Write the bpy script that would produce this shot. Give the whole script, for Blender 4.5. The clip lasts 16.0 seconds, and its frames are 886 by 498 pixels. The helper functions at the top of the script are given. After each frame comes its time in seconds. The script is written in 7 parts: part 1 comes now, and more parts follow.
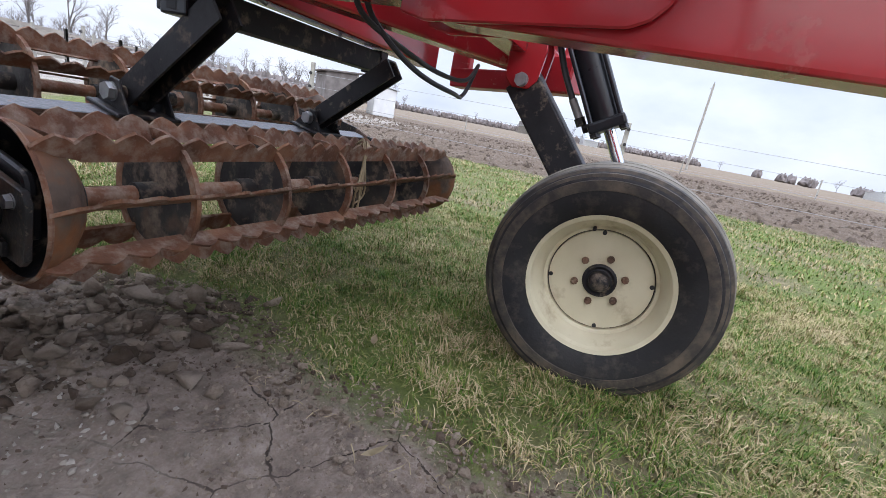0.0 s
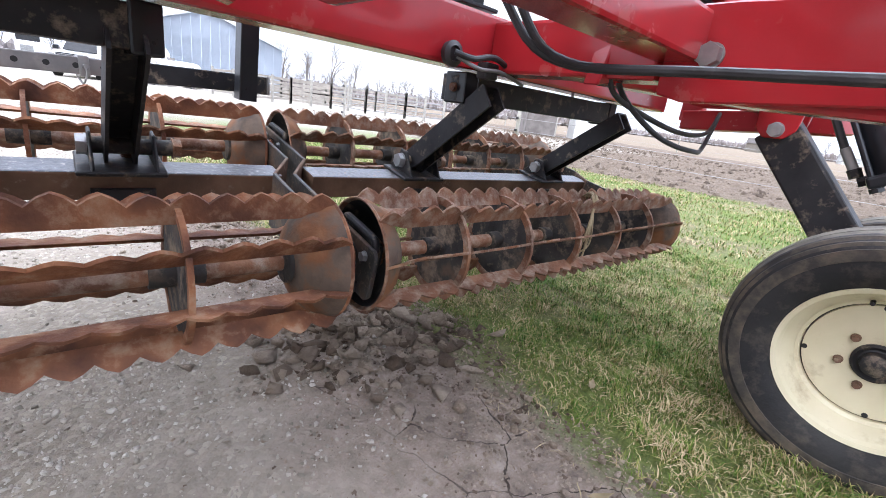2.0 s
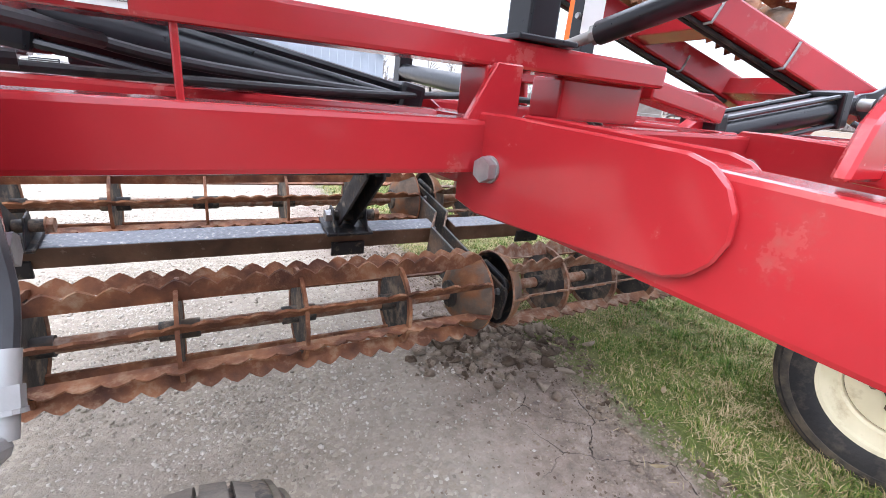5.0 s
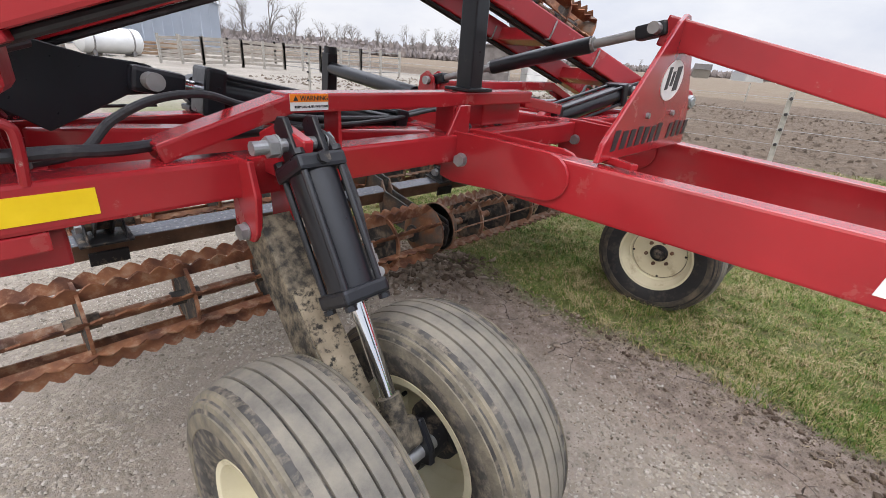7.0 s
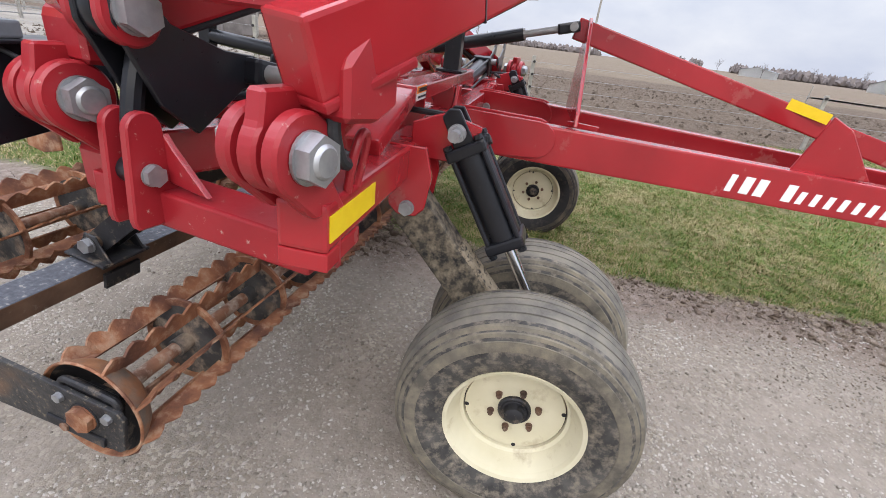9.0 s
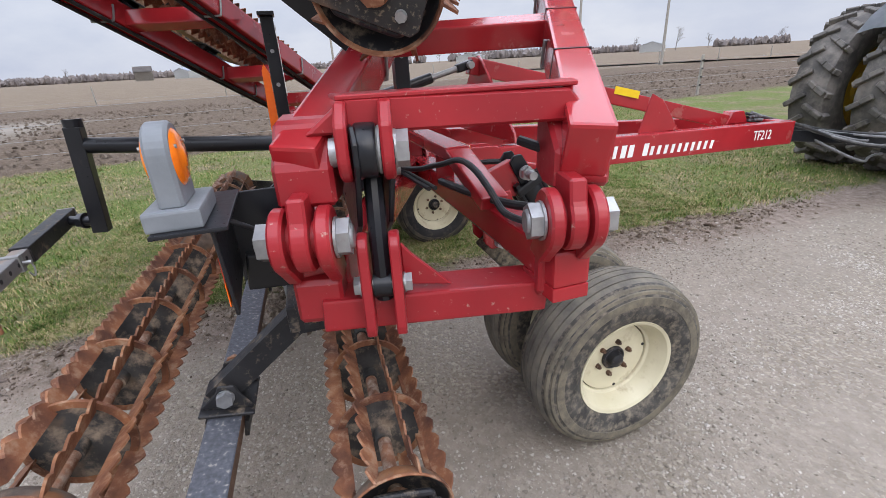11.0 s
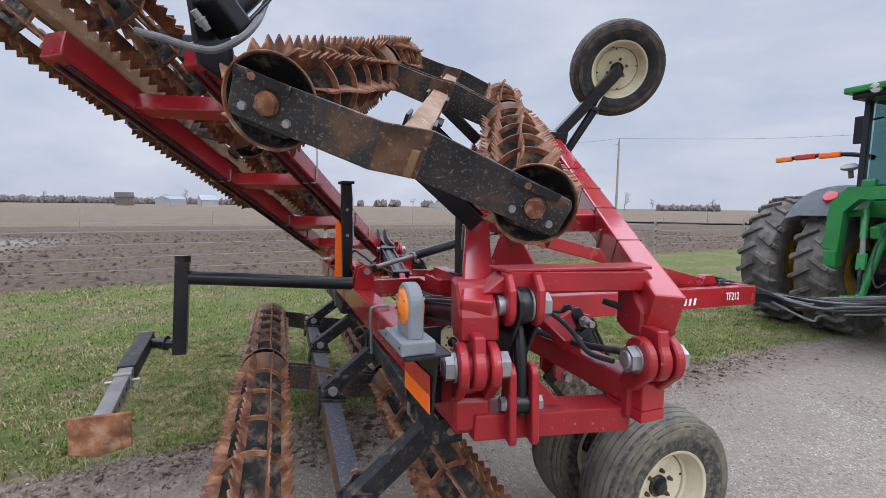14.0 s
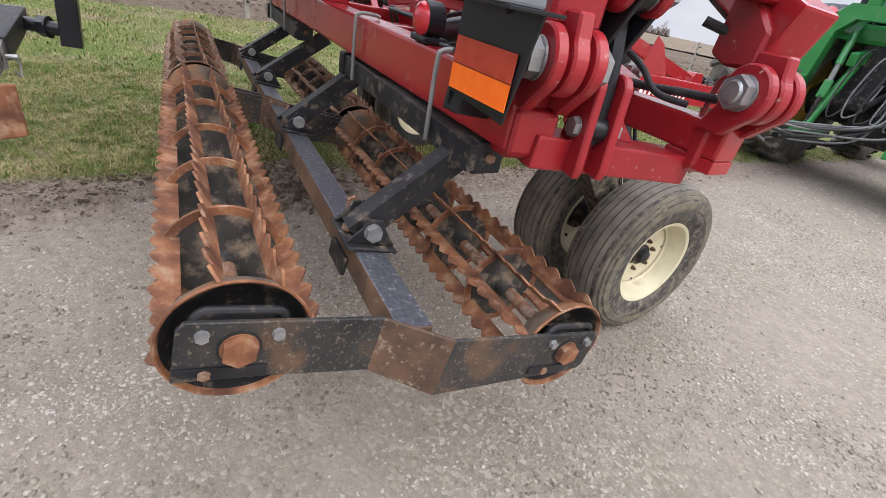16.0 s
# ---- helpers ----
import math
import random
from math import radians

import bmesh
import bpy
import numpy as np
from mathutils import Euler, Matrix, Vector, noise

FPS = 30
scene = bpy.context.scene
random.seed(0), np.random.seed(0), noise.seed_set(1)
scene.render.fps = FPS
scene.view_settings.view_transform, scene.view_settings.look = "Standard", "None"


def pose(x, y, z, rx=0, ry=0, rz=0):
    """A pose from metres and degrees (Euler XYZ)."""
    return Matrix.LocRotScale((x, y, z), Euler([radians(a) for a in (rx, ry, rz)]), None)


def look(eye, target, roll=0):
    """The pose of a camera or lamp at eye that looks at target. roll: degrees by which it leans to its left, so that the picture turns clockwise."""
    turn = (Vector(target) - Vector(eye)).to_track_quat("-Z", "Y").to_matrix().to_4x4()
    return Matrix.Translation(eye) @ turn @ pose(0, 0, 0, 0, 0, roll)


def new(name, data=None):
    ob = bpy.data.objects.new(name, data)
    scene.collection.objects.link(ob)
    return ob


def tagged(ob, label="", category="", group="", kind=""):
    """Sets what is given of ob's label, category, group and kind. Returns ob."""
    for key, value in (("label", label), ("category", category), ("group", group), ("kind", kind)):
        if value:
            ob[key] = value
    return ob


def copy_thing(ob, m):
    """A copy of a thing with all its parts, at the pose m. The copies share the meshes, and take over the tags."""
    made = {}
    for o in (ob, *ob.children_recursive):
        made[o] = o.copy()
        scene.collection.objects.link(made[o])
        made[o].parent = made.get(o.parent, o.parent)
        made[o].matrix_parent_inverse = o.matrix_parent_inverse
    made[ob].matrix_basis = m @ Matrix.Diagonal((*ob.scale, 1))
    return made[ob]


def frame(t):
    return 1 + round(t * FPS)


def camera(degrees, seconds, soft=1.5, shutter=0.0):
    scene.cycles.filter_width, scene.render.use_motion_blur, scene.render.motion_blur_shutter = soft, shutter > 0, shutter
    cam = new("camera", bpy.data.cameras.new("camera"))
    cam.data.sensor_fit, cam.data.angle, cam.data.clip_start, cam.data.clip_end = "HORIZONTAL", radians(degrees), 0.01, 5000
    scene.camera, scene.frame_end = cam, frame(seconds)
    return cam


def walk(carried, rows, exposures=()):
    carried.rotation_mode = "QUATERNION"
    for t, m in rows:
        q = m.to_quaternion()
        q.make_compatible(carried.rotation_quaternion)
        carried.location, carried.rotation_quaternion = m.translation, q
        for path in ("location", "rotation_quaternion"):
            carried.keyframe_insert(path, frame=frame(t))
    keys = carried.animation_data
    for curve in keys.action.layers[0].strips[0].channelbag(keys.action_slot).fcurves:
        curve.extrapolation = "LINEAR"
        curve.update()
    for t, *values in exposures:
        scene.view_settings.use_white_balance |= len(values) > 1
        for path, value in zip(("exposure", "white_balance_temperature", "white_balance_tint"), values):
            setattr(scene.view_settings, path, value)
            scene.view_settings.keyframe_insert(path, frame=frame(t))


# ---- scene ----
cam = camera(89.9, 16.0, soft=0.65)
PATH = [
    (0, (1.506, 0.015, 0.767), (-0.285, -0.676, 0.207), 10.8),
    (0.5, (1.53, 0.005, 0.794), (-0.202, -0.822, 0.234), 9.5),
    (1, (1.567, -0.011, 0.822), (-0.054, -1.04, 0.263), 8.5),
    (1.5, (1.627, -0.028, 0.849), (0.15, -1.249, 0.275), 8.2),
    (2, (1.691, -0.035, 0.872), (0.373, -1.416, 0.274), 7.7),
    (2.5, (1.745, -0.04, 0.888), (0.572, -1.536, 0.267), 7.5),
    (3, (1.799, -0.033, 0.907), (0.805, -1.642, 0.257), 6.9),
    (3.2, (1.82, -0.025, 0.912), (0.894, -1.672, 0.255), 6.7),
    (5.3, (2.179, 0.349, 1.265), (1.154, -1.233, 0.599), 4.8),
    (5.5, (2.228, 0.4, 1.316), (1.157, -1.149, 0.641), 5.0),
    (6, (2.392, 0.578, 1.394), (1.214, -0.885, 0.708), 4.7),
    (6.5, (2.656, 0.7, 1.433), (1.36, -0.632, 0.695), 5.6),
    (7, (2.954, 0.689, 1.429), (1.564, -0.509, 0.632), 4.4),
    (7.5, (3.224, 0.52, 1.399), (1.867, -0.658, 0.521), 5.4),
    (8, (3.41, 0.311, 1.437), (1.907, -0.649, 0.531), 6.5),
    (8.2, (3.486, 0.25, 1.445), (1.905, -0.582, 0.546), 6.8),
    (10.3, (3.993, -0.853, 1.516), (2.206, -0.478, 0.702), 3.3),
    (10.5, (3.987, -0.944, 1.533), (2.208, -0.521, 0.721), 1.9),
    (11, (3.936, -1.153, 1.616), (2.176, -0.609, 0.836), -3.3),
    (11.5, (4.023, -1.364, 1.72), (2.27, -0.684, 1.039), -2.3),
    (12, (4.145, -1.524, 1.81), (2.36, -0.777, 1.302), -3.5),
    (12.5, (4.21, -1.606, 1.843), (2.405, -0.807, 1.52), -3.9),
    (13, (4.227, -1.651, 1.854), (2.414, -0.839, 1.621), -4.4),
    (13.5, (4.225, -1.724, 1.842), (2.399, -0.927, 1.661), -3.4),
    (14, (4.174, -1.808, 1.766), (2.328, -1.062, 1.575), 0.7),
    (14.5, (4.038, -1.869, 1.639), (2.208, -1.152, 1.267), 2.3),
    (15, (3.958, -1.89, 1.51), (2.195, -1.139, 0.938), 5.4),
    (15.3, (3.924, -1.912, 1.397), (2.253, -1.065, 0.696), 8.1),
    (15.5, (3.864, -1.917, 1.377), (2.287, -1.024, 0.531), 9.5),
    (16, (3.732, -1.977, 1.342), (2.312, -0.984, 0.343), 12.1),
]
EXPOSURE = [(0, 0.48, 6300, 10), (1, 0.76, 6300, 10), (1.5, 0.94, 6300, 10), (3, 1.60, 6400, 10), (3.2, 1.60, 6400, 10), (5.3, 1.12, 6500, 10), (5.5, 1.02, 6500, 10), (6, 0.53, 6700, 10), (6.5, 0.36, 6900, 10), (7, 0.28, 7000, 10), (8, 0.25, 6900, 10), (10.3, 0.10, 6600, 10), (11.5, 0.0, 6600, 10), (12.5, -0.05, 6400, 10), (14, -0.15, 6400, 10), (14.5, -0.12, 6600, 10), (15, -0.02, 6800, 10), (15.5, 0.05, 7100, 10), (16, 0.20, 7000, 10)]
walk(cam, [(t, look(eye, aim, roll)) for t, eye, aim, roll in PATH], EXPOSURE)

# ---- world, sun, exposure ----
world = bpy.data.worlds.new("overcast_sky")
scene.world = world
world.use_nodes = True
wn, wl = world.node_tree.nodes, world.node_tree.links
wn.clear()
sky = wn.new("ShaderNodeTexSky")
sky.sky_type = "NISHITA"
sky.sun_disc = False
sky.sun_elevation, sky.sun_rotation = radians(38), radians(79)
sky.air_density, sky.dust_density, sky.ozone_density = 1.0, 2.5, 1.0
# a closed cloud deck, brighter overhead than at the horizon
geo = wn.new("ShaderNodeTexCoord")
flat = wn.new("ShaderNodeMapping")
flat.inputs["Scale"].default_value = (1.6, 3.4, 7.0)
flat.inputs["Rotation"].default_value = (0, 0, radians(25))
cloud = wn.new("ShaderNodeTexNoise")
cloud.inputs["Scale"].default_value, cloud.inputs["Detail"].default_value = 1.3, 7.0
cloud.inputs["Roughness"].default_value = 0.55
cramp = wn.new("ShaderNodeValToRGB")
cramp.color_ramp.elements[0].position, cramp.color_ramp.elements[0].color = 0.32, (4.7, 5.2, 6.6, 1)
cramp.color_ramp.elements[1].position, cramp.color_ramp.elements[1].color = 0.70, (6.4, 6.75, 7.7, 1)
mixs = wn.new("ShaderNodeMix")
mixs.data_type = "RGBA"
mixs.inputs[0].default_value = 0.92
sepz = wn.new("ShaderNodeSeparateXYZ")
lift = wn.new("ShaderNodeMapRange")
lift.inputs["From Min"].default_value, lift.inputs["From Max"].default_value = 0.42, 0.62
lift.inputs["To Min"].default_value, lift.inputs["To Max"].default_value = 1.0, 4.35
grade = wn.new("ShaderNodeVectorMath")
grade.operation = "SCALE"
back = wn.new("ShaderNodeBackground")
back.inputs["Strength"].default_value = 0.118
wout = wn.new("ShaderNodeOutputWorld")
wl.new(geo.outputs["Generated"], flat.inputs["Vector"])
wl.new(flat.outputs["Vector"], cloud.inputs["Vector"])
wl.new(cloud.outputs["Fac"], cramp.inputs["Fac"])
wl.new(sky.outputs["Color"], mixs.inputs[6])
wl.new(cramp.outputs["Color"], mixs.inputs[7])
wl.new(geo.outputs["Generated"], sepz.inputs[0])
wl.new(sepz.outputs[2], lift.inputs["Value"])
wl.new(mixs.outputs[2], grade.inputs[0])
wl.new(lift.outputs["Result"], grade.inputs["Scale"])
wl.new(grade.outputs["Vector"], back.inputs["Color"])
wl.new(back.outputs["Background"], wout.inputs["Surface"])

sun = new("sun", bpy.data.lights.new("sun", "SUN"))
sun.data.energy, sun.data.angle, sun.data.color = 0.85, radians(50), (1.0, 0.94, 0.87)
sun.matrix_world = look((10, 2, 8), (0, 0, 0))

# ---- materials ----
def material(name, stops, scale=6.0, rough=(0.4, 0.6), metal=0.0, bump=0.15, fine=60.0, dust=None, coat=0.0, detail=6.0, aniso=(1, 1, 1), spec=0.38):
    """Colour from a noise ramp at one scale, fine grain in the roughness and relief, and a layer of dust or dirt with its own pattern."""
    m = bpy.data.materials.new(name)
    m.use_nodes = True
    n, l = m.node_tree.nodes, m.node_tree.links
    b = n["Principled BSDF"]
    co = n.new("ShaderNodeTexCoord")
    mp = n.new("ShaderNodeMapping")
    mp.inputs["Scale"].default_value = aniso
    l.new(co.outputs["Object"], mp.inputs["Vector"])
    big = n.new("ShaderNodeTexNoise")
    big.inputs["Scale"].default_value, big.inputs["Detail"].default_value = scale, detail
    l.new(mp.outputs["Vector"], big.inputs["Vector"])
    ramp = n.new("ShaderNodeValToRGB")
    els = ramp.color_ramp.elements
    for k, (at, col) in enumerate(stops):
        e = els[k] if k < 2 else els.new(at)
        e.position, e.color = at, (*col, 1)
    l.new(big.outputs["Fac"], ramp.inputs["Fac"])
    small = n.new("ShaderNodeTexNoise")
    small.inputs["Scale"].default_value, small.inputs["Detail"].default_value = fine, 4.0
    l.new(mp.outputs["Vector"], small.inputs["Vector"])
    colour = ramp.outputs["Color"]
    rr = n.new("ShaderNodeMapRange")
    rr.inputs["To Min"].default_value, rr.inputs["To Max"].default_value = rough
    l.new(small.outputs["Fac"], rr.inputs["Value"])
    rough_out = rr.outputs["Result"]
    if dust:
        dcol, lo, hi, dscale = dust
        dn = n.new("ShaderNodeTexNoise")
        dn.inputs["Scale"].default_value, dn.inputs["Detail"].default_value, dn.inputs["Roughness"].default_value = dscale, 8.0, 0.65
        l.new(co.outputs["Object"], dn.inputs["Vector"])
        dr = n.new("ShaderNodeMapRange")
        dr.inputs["From Min"].default_value, dr.inputs["From Max"].default_value = lo, hi
        l.new(dn.outputs["Fac"], dr.inputs["Value"])
        mx = n.new("ShaderNodeMix")
        mx.data_type = "RGBA"
        l.new(dr.outputs["Result"], mx.inputs[0])
        l.new(colour, mx.inputs[6])
        mx.inputs[7].default_value = (*dcol, 1)
        colour = mx.outputs[2]
        mr = n.new("ShaderNodeMix")
        l.new(dr.outputs["Result"], mr.inputs[0])
        l.new(rough_out, mr.inputs[2])
        mr.inputs[3].default_value = 0.85
        rough_out = mr.outputs[0]
    l.new(colour, b.inputs["Base Color"])
    l.new(rough_out, b.inputs["Roughness"])
    b.inputs["Metallic"].default_value = metal
    b.inputs["Coat Weight"].default_value = coat
    b.inputs["Specular IOR Level"].default_value = spec
    b.inputs["Coat Roughness"].default_value = 0.08
    bp = n.new("ShaderNodeBump")
    bp.inputs["Strength"].default_value, bp.inputs["Distance"].default_value = bump, 0.004
    l.new(small.outputs["Fac"], bp.inputs["Height"])
    l.new(bp.outputs["Normal"], b.inputs["Normal"])
    return m


RED = material("red_paint", [(0.3, (0.285, 0.014, 0.019)), (0.7, (0.375, 0.019, 0.025))], 3.0, (0.16, 0.30), 0, 0.04, 25, ((0.33, 0.20, 0.15), 0.60, 0.95, 5.0), 0.35)
RED_OLD = material("worn_red_paint", [(0.3, (0.25, 0.012, 0.018)), (0.7, (0.34, 0.018, 0.024))], 4.0, (0.25, 0.45), 0, 0.10, 40, ((0.42, 0.33, 0.27), 0.635, 0.74, 42.0), 0.12)
BLACK = material("black_paint", [(0.3, (0.007, 0.008, 0.010)), (0.7, (0.014, 0.015, 0.019))], 5.0, (0.22, 0.40), 0, 0.06, 50, ((0.12, 0.10, 0.085), 0.64, 0.98, 16.0), 0.10, spec=0.32)
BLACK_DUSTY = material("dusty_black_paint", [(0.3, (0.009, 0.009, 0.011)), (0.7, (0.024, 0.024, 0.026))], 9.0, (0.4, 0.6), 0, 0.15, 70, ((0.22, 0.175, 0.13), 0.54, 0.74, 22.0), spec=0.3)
BLACK_MUDDY = material("muddy_black_paint", [(0.35, (0.016, 0.016, 0.016)), (0.65, (0.050, 0.044, 0.036))], 10.0, (0.6, 0.85), 0, 1.0, 55, ((0.190, 0.158, 0.112), 0.40, 0.64, 30.0), spec=0.2)
def toolbar_material(name, top, chip):
    """A square bar worn to bare steel and dark scale on top, tinted blue-grey for reflected sky, with brown rust on its
    sides.
    """
    m = material(name, [(0.30, (0.060, 0.036, 0.024)), (0.52, (0.125, 0.072, 0.045)), (0.72, (0.21, 0.125, 0.078))], 7.0, (0.45, 0.7), 0.0, 0.3, 80, ((0.30, 0.25, 0.20), 0.60, 0.80, 30.0), spec=0.3)
    n, l = m.node_tree.nodes, m.node_tree.links
    b = n["Principled BSDF"]
    old = b.inputs["Base Color"].links[0].from_socket
    rgh = b.inputs["Roughness"].links[0].from_socket
    co = n.new("ShaderNodeTexCoord")
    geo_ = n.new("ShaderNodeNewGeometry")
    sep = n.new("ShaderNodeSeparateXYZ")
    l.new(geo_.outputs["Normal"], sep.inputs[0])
    top_edge = n.new("ShaderNodeTexNoise")
    top_edge.inputs["Scale"].default_value, top_edge.inputs["Detail"].default_value, top_edge.inputs["Roughness"].default_value = 9.0, 8.0, 0.7
    l.new(co.outputs["Object"], top_edge.inputs["Vector"])
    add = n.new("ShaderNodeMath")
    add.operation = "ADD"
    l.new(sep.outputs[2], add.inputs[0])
    l.new(top_edge.outputs["Fac"], add.inputs[1])
    # upward faces get the worn steel with the sky's reflection painted into its colour
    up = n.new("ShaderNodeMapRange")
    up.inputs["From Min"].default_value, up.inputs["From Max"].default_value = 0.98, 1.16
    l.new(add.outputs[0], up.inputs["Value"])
    ramp = n.new("ShaderNodeValToRGB")
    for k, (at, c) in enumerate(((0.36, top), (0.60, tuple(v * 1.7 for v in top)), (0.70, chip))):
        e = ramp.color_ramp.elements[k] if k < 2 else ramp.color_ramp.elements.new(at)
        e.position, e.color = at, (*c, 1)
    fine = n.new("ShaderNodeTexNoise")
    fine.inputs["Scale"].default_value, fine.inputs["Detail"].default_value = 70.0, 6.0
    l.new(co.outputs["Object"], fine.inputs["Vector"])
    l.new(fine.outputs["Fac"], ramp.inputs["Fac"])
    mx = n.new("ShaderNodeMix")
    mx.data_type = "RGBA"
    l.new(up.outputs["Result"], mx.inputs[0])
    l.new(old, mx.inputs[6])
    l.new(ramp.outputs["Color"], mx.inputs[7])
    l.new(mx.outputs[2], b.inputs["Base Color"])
    mr = n.new("ShaderNodeMix")
    l.new(up.outputs["Result"], mr.inputs[0])
    l.new(rgh, mr.inputs[2])
    mr.inputs[3].default_value = 0.30
    l.new(mr.outputs[0], b.inputs["Roughness"])
    return m


# first colour: worn top with painted sky sheen; second: its chips
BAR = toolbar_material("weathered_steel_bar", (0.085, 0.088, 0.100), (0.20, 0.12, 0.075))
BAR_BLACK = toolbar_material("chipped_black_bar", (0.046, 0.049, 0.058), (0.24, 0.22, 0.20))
PLATE = material("chipped_black_plate", [(0.30, (0.014, 0.014, 0.016)), (0.54, (0.036, 0.035, 0.034)), (0.63, (0.085, 0.055, 0.038)), (0.78, (0.17, 0.095, 0.056))], 6.0, (0.4, 0.6), 0, 0.3, 70, ((0.21, 0.175, 0.13), 0.555, 0.70, 85.0), spec=0.3)
DISH = material("brown_dish", [(0.30, (0.050, 0.040, 0.034)), (0.46, (0.12, 0.088, 0.066)), (0.56, (0.20, 0.085, 0.036)), (0.75, (0.30, 0.15, 0.075))], 8.0, (0.6, 0.8), 0.0, 0.4, 80, ((0.17, 0.12, 0.085), 0.5, 0.75, 20.0), spec=0.3)
BAR_MUD = material("mud_brown_toolbar", [(0.28, (0.16, 0.085, 0.045)), (0.55, (0.25, 0.15, 0.085)), (0.75, (0.33, 0.22, 0.14))], 6.0, (0.6, 0.8), 0, 0.4, 60, ((0.40, 0.33, 0.25), 0.56, 0.7, 16.0))
BEND = material("rusty_bend", [(0.30, (0.045, 0.031, 0.024)), (0.52, (0.115, 0.066, 0.043)), (0.72, (0.21, 0.122, 0.078))], 8.0, (0.6, 0.8), 0.0, 0.35, 80, ((0.27, 0.22, 0.16), 0.56, 0.70, 40.0), spec=0.3)
RUST = material("rust", [(0.28, (0.085, 0.042, 0.027)), (0.55, (0.195, 0.092, 0.052)), (0.75, (0.31, 0.165, 0.095))], 11.0, (0.6, 0.85), 0.0, 0.6, 110, ((0.33, 0.265, 0.21), 0.46, 0.72, 26.0), spec=0.3)
RUST_BRIGHT = material("orange_rust", [(0.30, (0.070, 0.030, 0.020)), (0.46, (0.165, 0.066, 0.034)), (0.60, (0.27, 0.115, 0.054)), (0.76, (0.40, 0.22, 0.13))], 11.0, (0.6, 0.85), 0.1, 0.5, 110, ((0.36, 0.265, 0.185), 0.52, 0.80, 22.0))
DISC_DARK = material("dark_disc", [(0.32, (0.018, 0.018, 0.019)), (0.58, (0.050, 0.047, 0.044)), (0.75, (0.15, 0.10, 0.065))], 9.0, (0.6, 0.85), 0.0, 0.5, 70, ((0.24, 0.185, 0.135), 0.50, 0.68, 14.0), spec=0.25)
RUBBER = material("dusty_tyre_rubber", [(0.3, (0.030, 0.029, 0.028)), (0.7, (0.085, 0.080, 0.072))], 16.0, (0.65, 0.85), 0, 0.35, 90, ((0.24, 0.205, 0.155), 0.46, 0.74, 30.0), spec=0.25)
SHOULDER = material("dust_stained_sidewall", [(0.3, (0.028, 0.027, 0.027)), (0.7, (0.062, 0.056, 0.048))], 7.0, (0.6, 0.8), 0, 0.3, 110, ((0.125, 0.102, 0.076), 0.42, 0.70, 13.0), spec=0.2)
SHOULDER_TAN = material("mud_stained_sidewall", [(0.3, (0.070, 0.065, 0.056)), (0.7, (0.145, 0.130, 0.102))], 8.0, (0.75, 0.92), 0, 0.5, 110, ((0.215, 0.185, 0.135), 0.40, 0.72, 14.0), spec=0.15)
MUD_CRUST = material("dried_mud_crust", [(0.3, (0.17, 0.138, 0.098)), (0.7, (0.30, 0.250, 0.178))], 18.0, (0.85, 0.98), 0, 1.0, 60, ((0.030, 0.028, 0.025), 0.50, 0.62, 46.0), spec=0.1)
TREAD = material("worn_tyre_tread", [(0.3, (0.105, 0.098, 0.086)), (0.7, (0.165, 0.155, 0.135))], 9.0, (0.8, 0.95), 0, 0.5, 120, ((0.215, 0.190, 0.148), 0.36, 0.80, 9.0), spec=0.12)
RUBBER_DARK = material("black_tyre_rubber", [(0.3, (0.014, 0.014, 0.016)), (0.7, (0.030, 0.029, 0.029))], 5.0, (0.5, 0.7), 0, 0.3, 90, ((0.11, 0.092, 0.074), 0.52, 0.86, 14.0), spec=0.25)
CREAM = material("cream_rim_paint", [(0.3, (0.51, 0.465, 0.315)), (0.7, (0.62, 0.575, 0.415))], 6.0, (0.3, 0.5), 0, 0.1, 60, ((0.30, 0.235, 0.15), 0.56, 0.82, 10.0))
ZINC = material("zinc_bolt", [(0.3, (0.26, 0.265, 0.27)), (0.7, (0.42, 0.425, 0.43))], 20.0, (0.35, 0.55), 0.75, 0.15, 90, ((0.3, 0.27, 0.22), 0.6, 0.9, 25.0))
CHROME = material("chrome_rod", [(0.3, (0.72, 0.74, 0.77)), (0.7, (0.80, 0.82, 0.84))], 8.0, (0.06, 0.12), 1.0, 0.02, 40)
STEEL = material("grey_steel", [(0.3, (0.20, 0.20, 0.20)), (0.7, (0.31, 0.31, 0.30))], 9.0, (0.4, 0.6), 0.4, 0.15, 80)
HOSE = material("hydraulic_hose", [(0.3, (0.016, 0.017, 0.019)), (0.7, (0.035, 0.036, 0.040))], 14.0, (0.4, 0.6), 0, 0.1, 120, ((0.16, 0.15, 0.14), 0.55, 0.9, 8.0))
HOSE_GREY = material("grey_hose", [(0.3, (0.105, 0.108, 0.112)), (0.7, (0.175, 0.178, 0.182))], 14.0, (0.5, 0.7), 0, 0.1, 120)
YELLOW = material("yellow_reflector", [(0.3, (0.74, 0.50, 0.012)), (0.7, (0.80, 0.56, 0.02))], 30.0, (0.3, 0.4), 0, 0.03, 200)
WHITE = material("white_decal", [(0.3, (0.76, 0.76, 0.74)), (0.7, (0.82, 0.82, 0.80))], 30.0, (0.35, 0.45), 0, 0.02, 200)
INK = material("black_decal", [(0.3, (0.018, 0.016, 0.018)), (0.7, (0.028, 0.024, 0.026))], 30.0, (0.4, 0.5), 0, 0.02, 200)
ORANGE = material("orange_decal", [(0.3, (0.86, 0.20, 0.012)), (0.7, (0.92, 0.25, 0.02))], 30.0, (0.35, 0.5), 0, 0.03, 200)
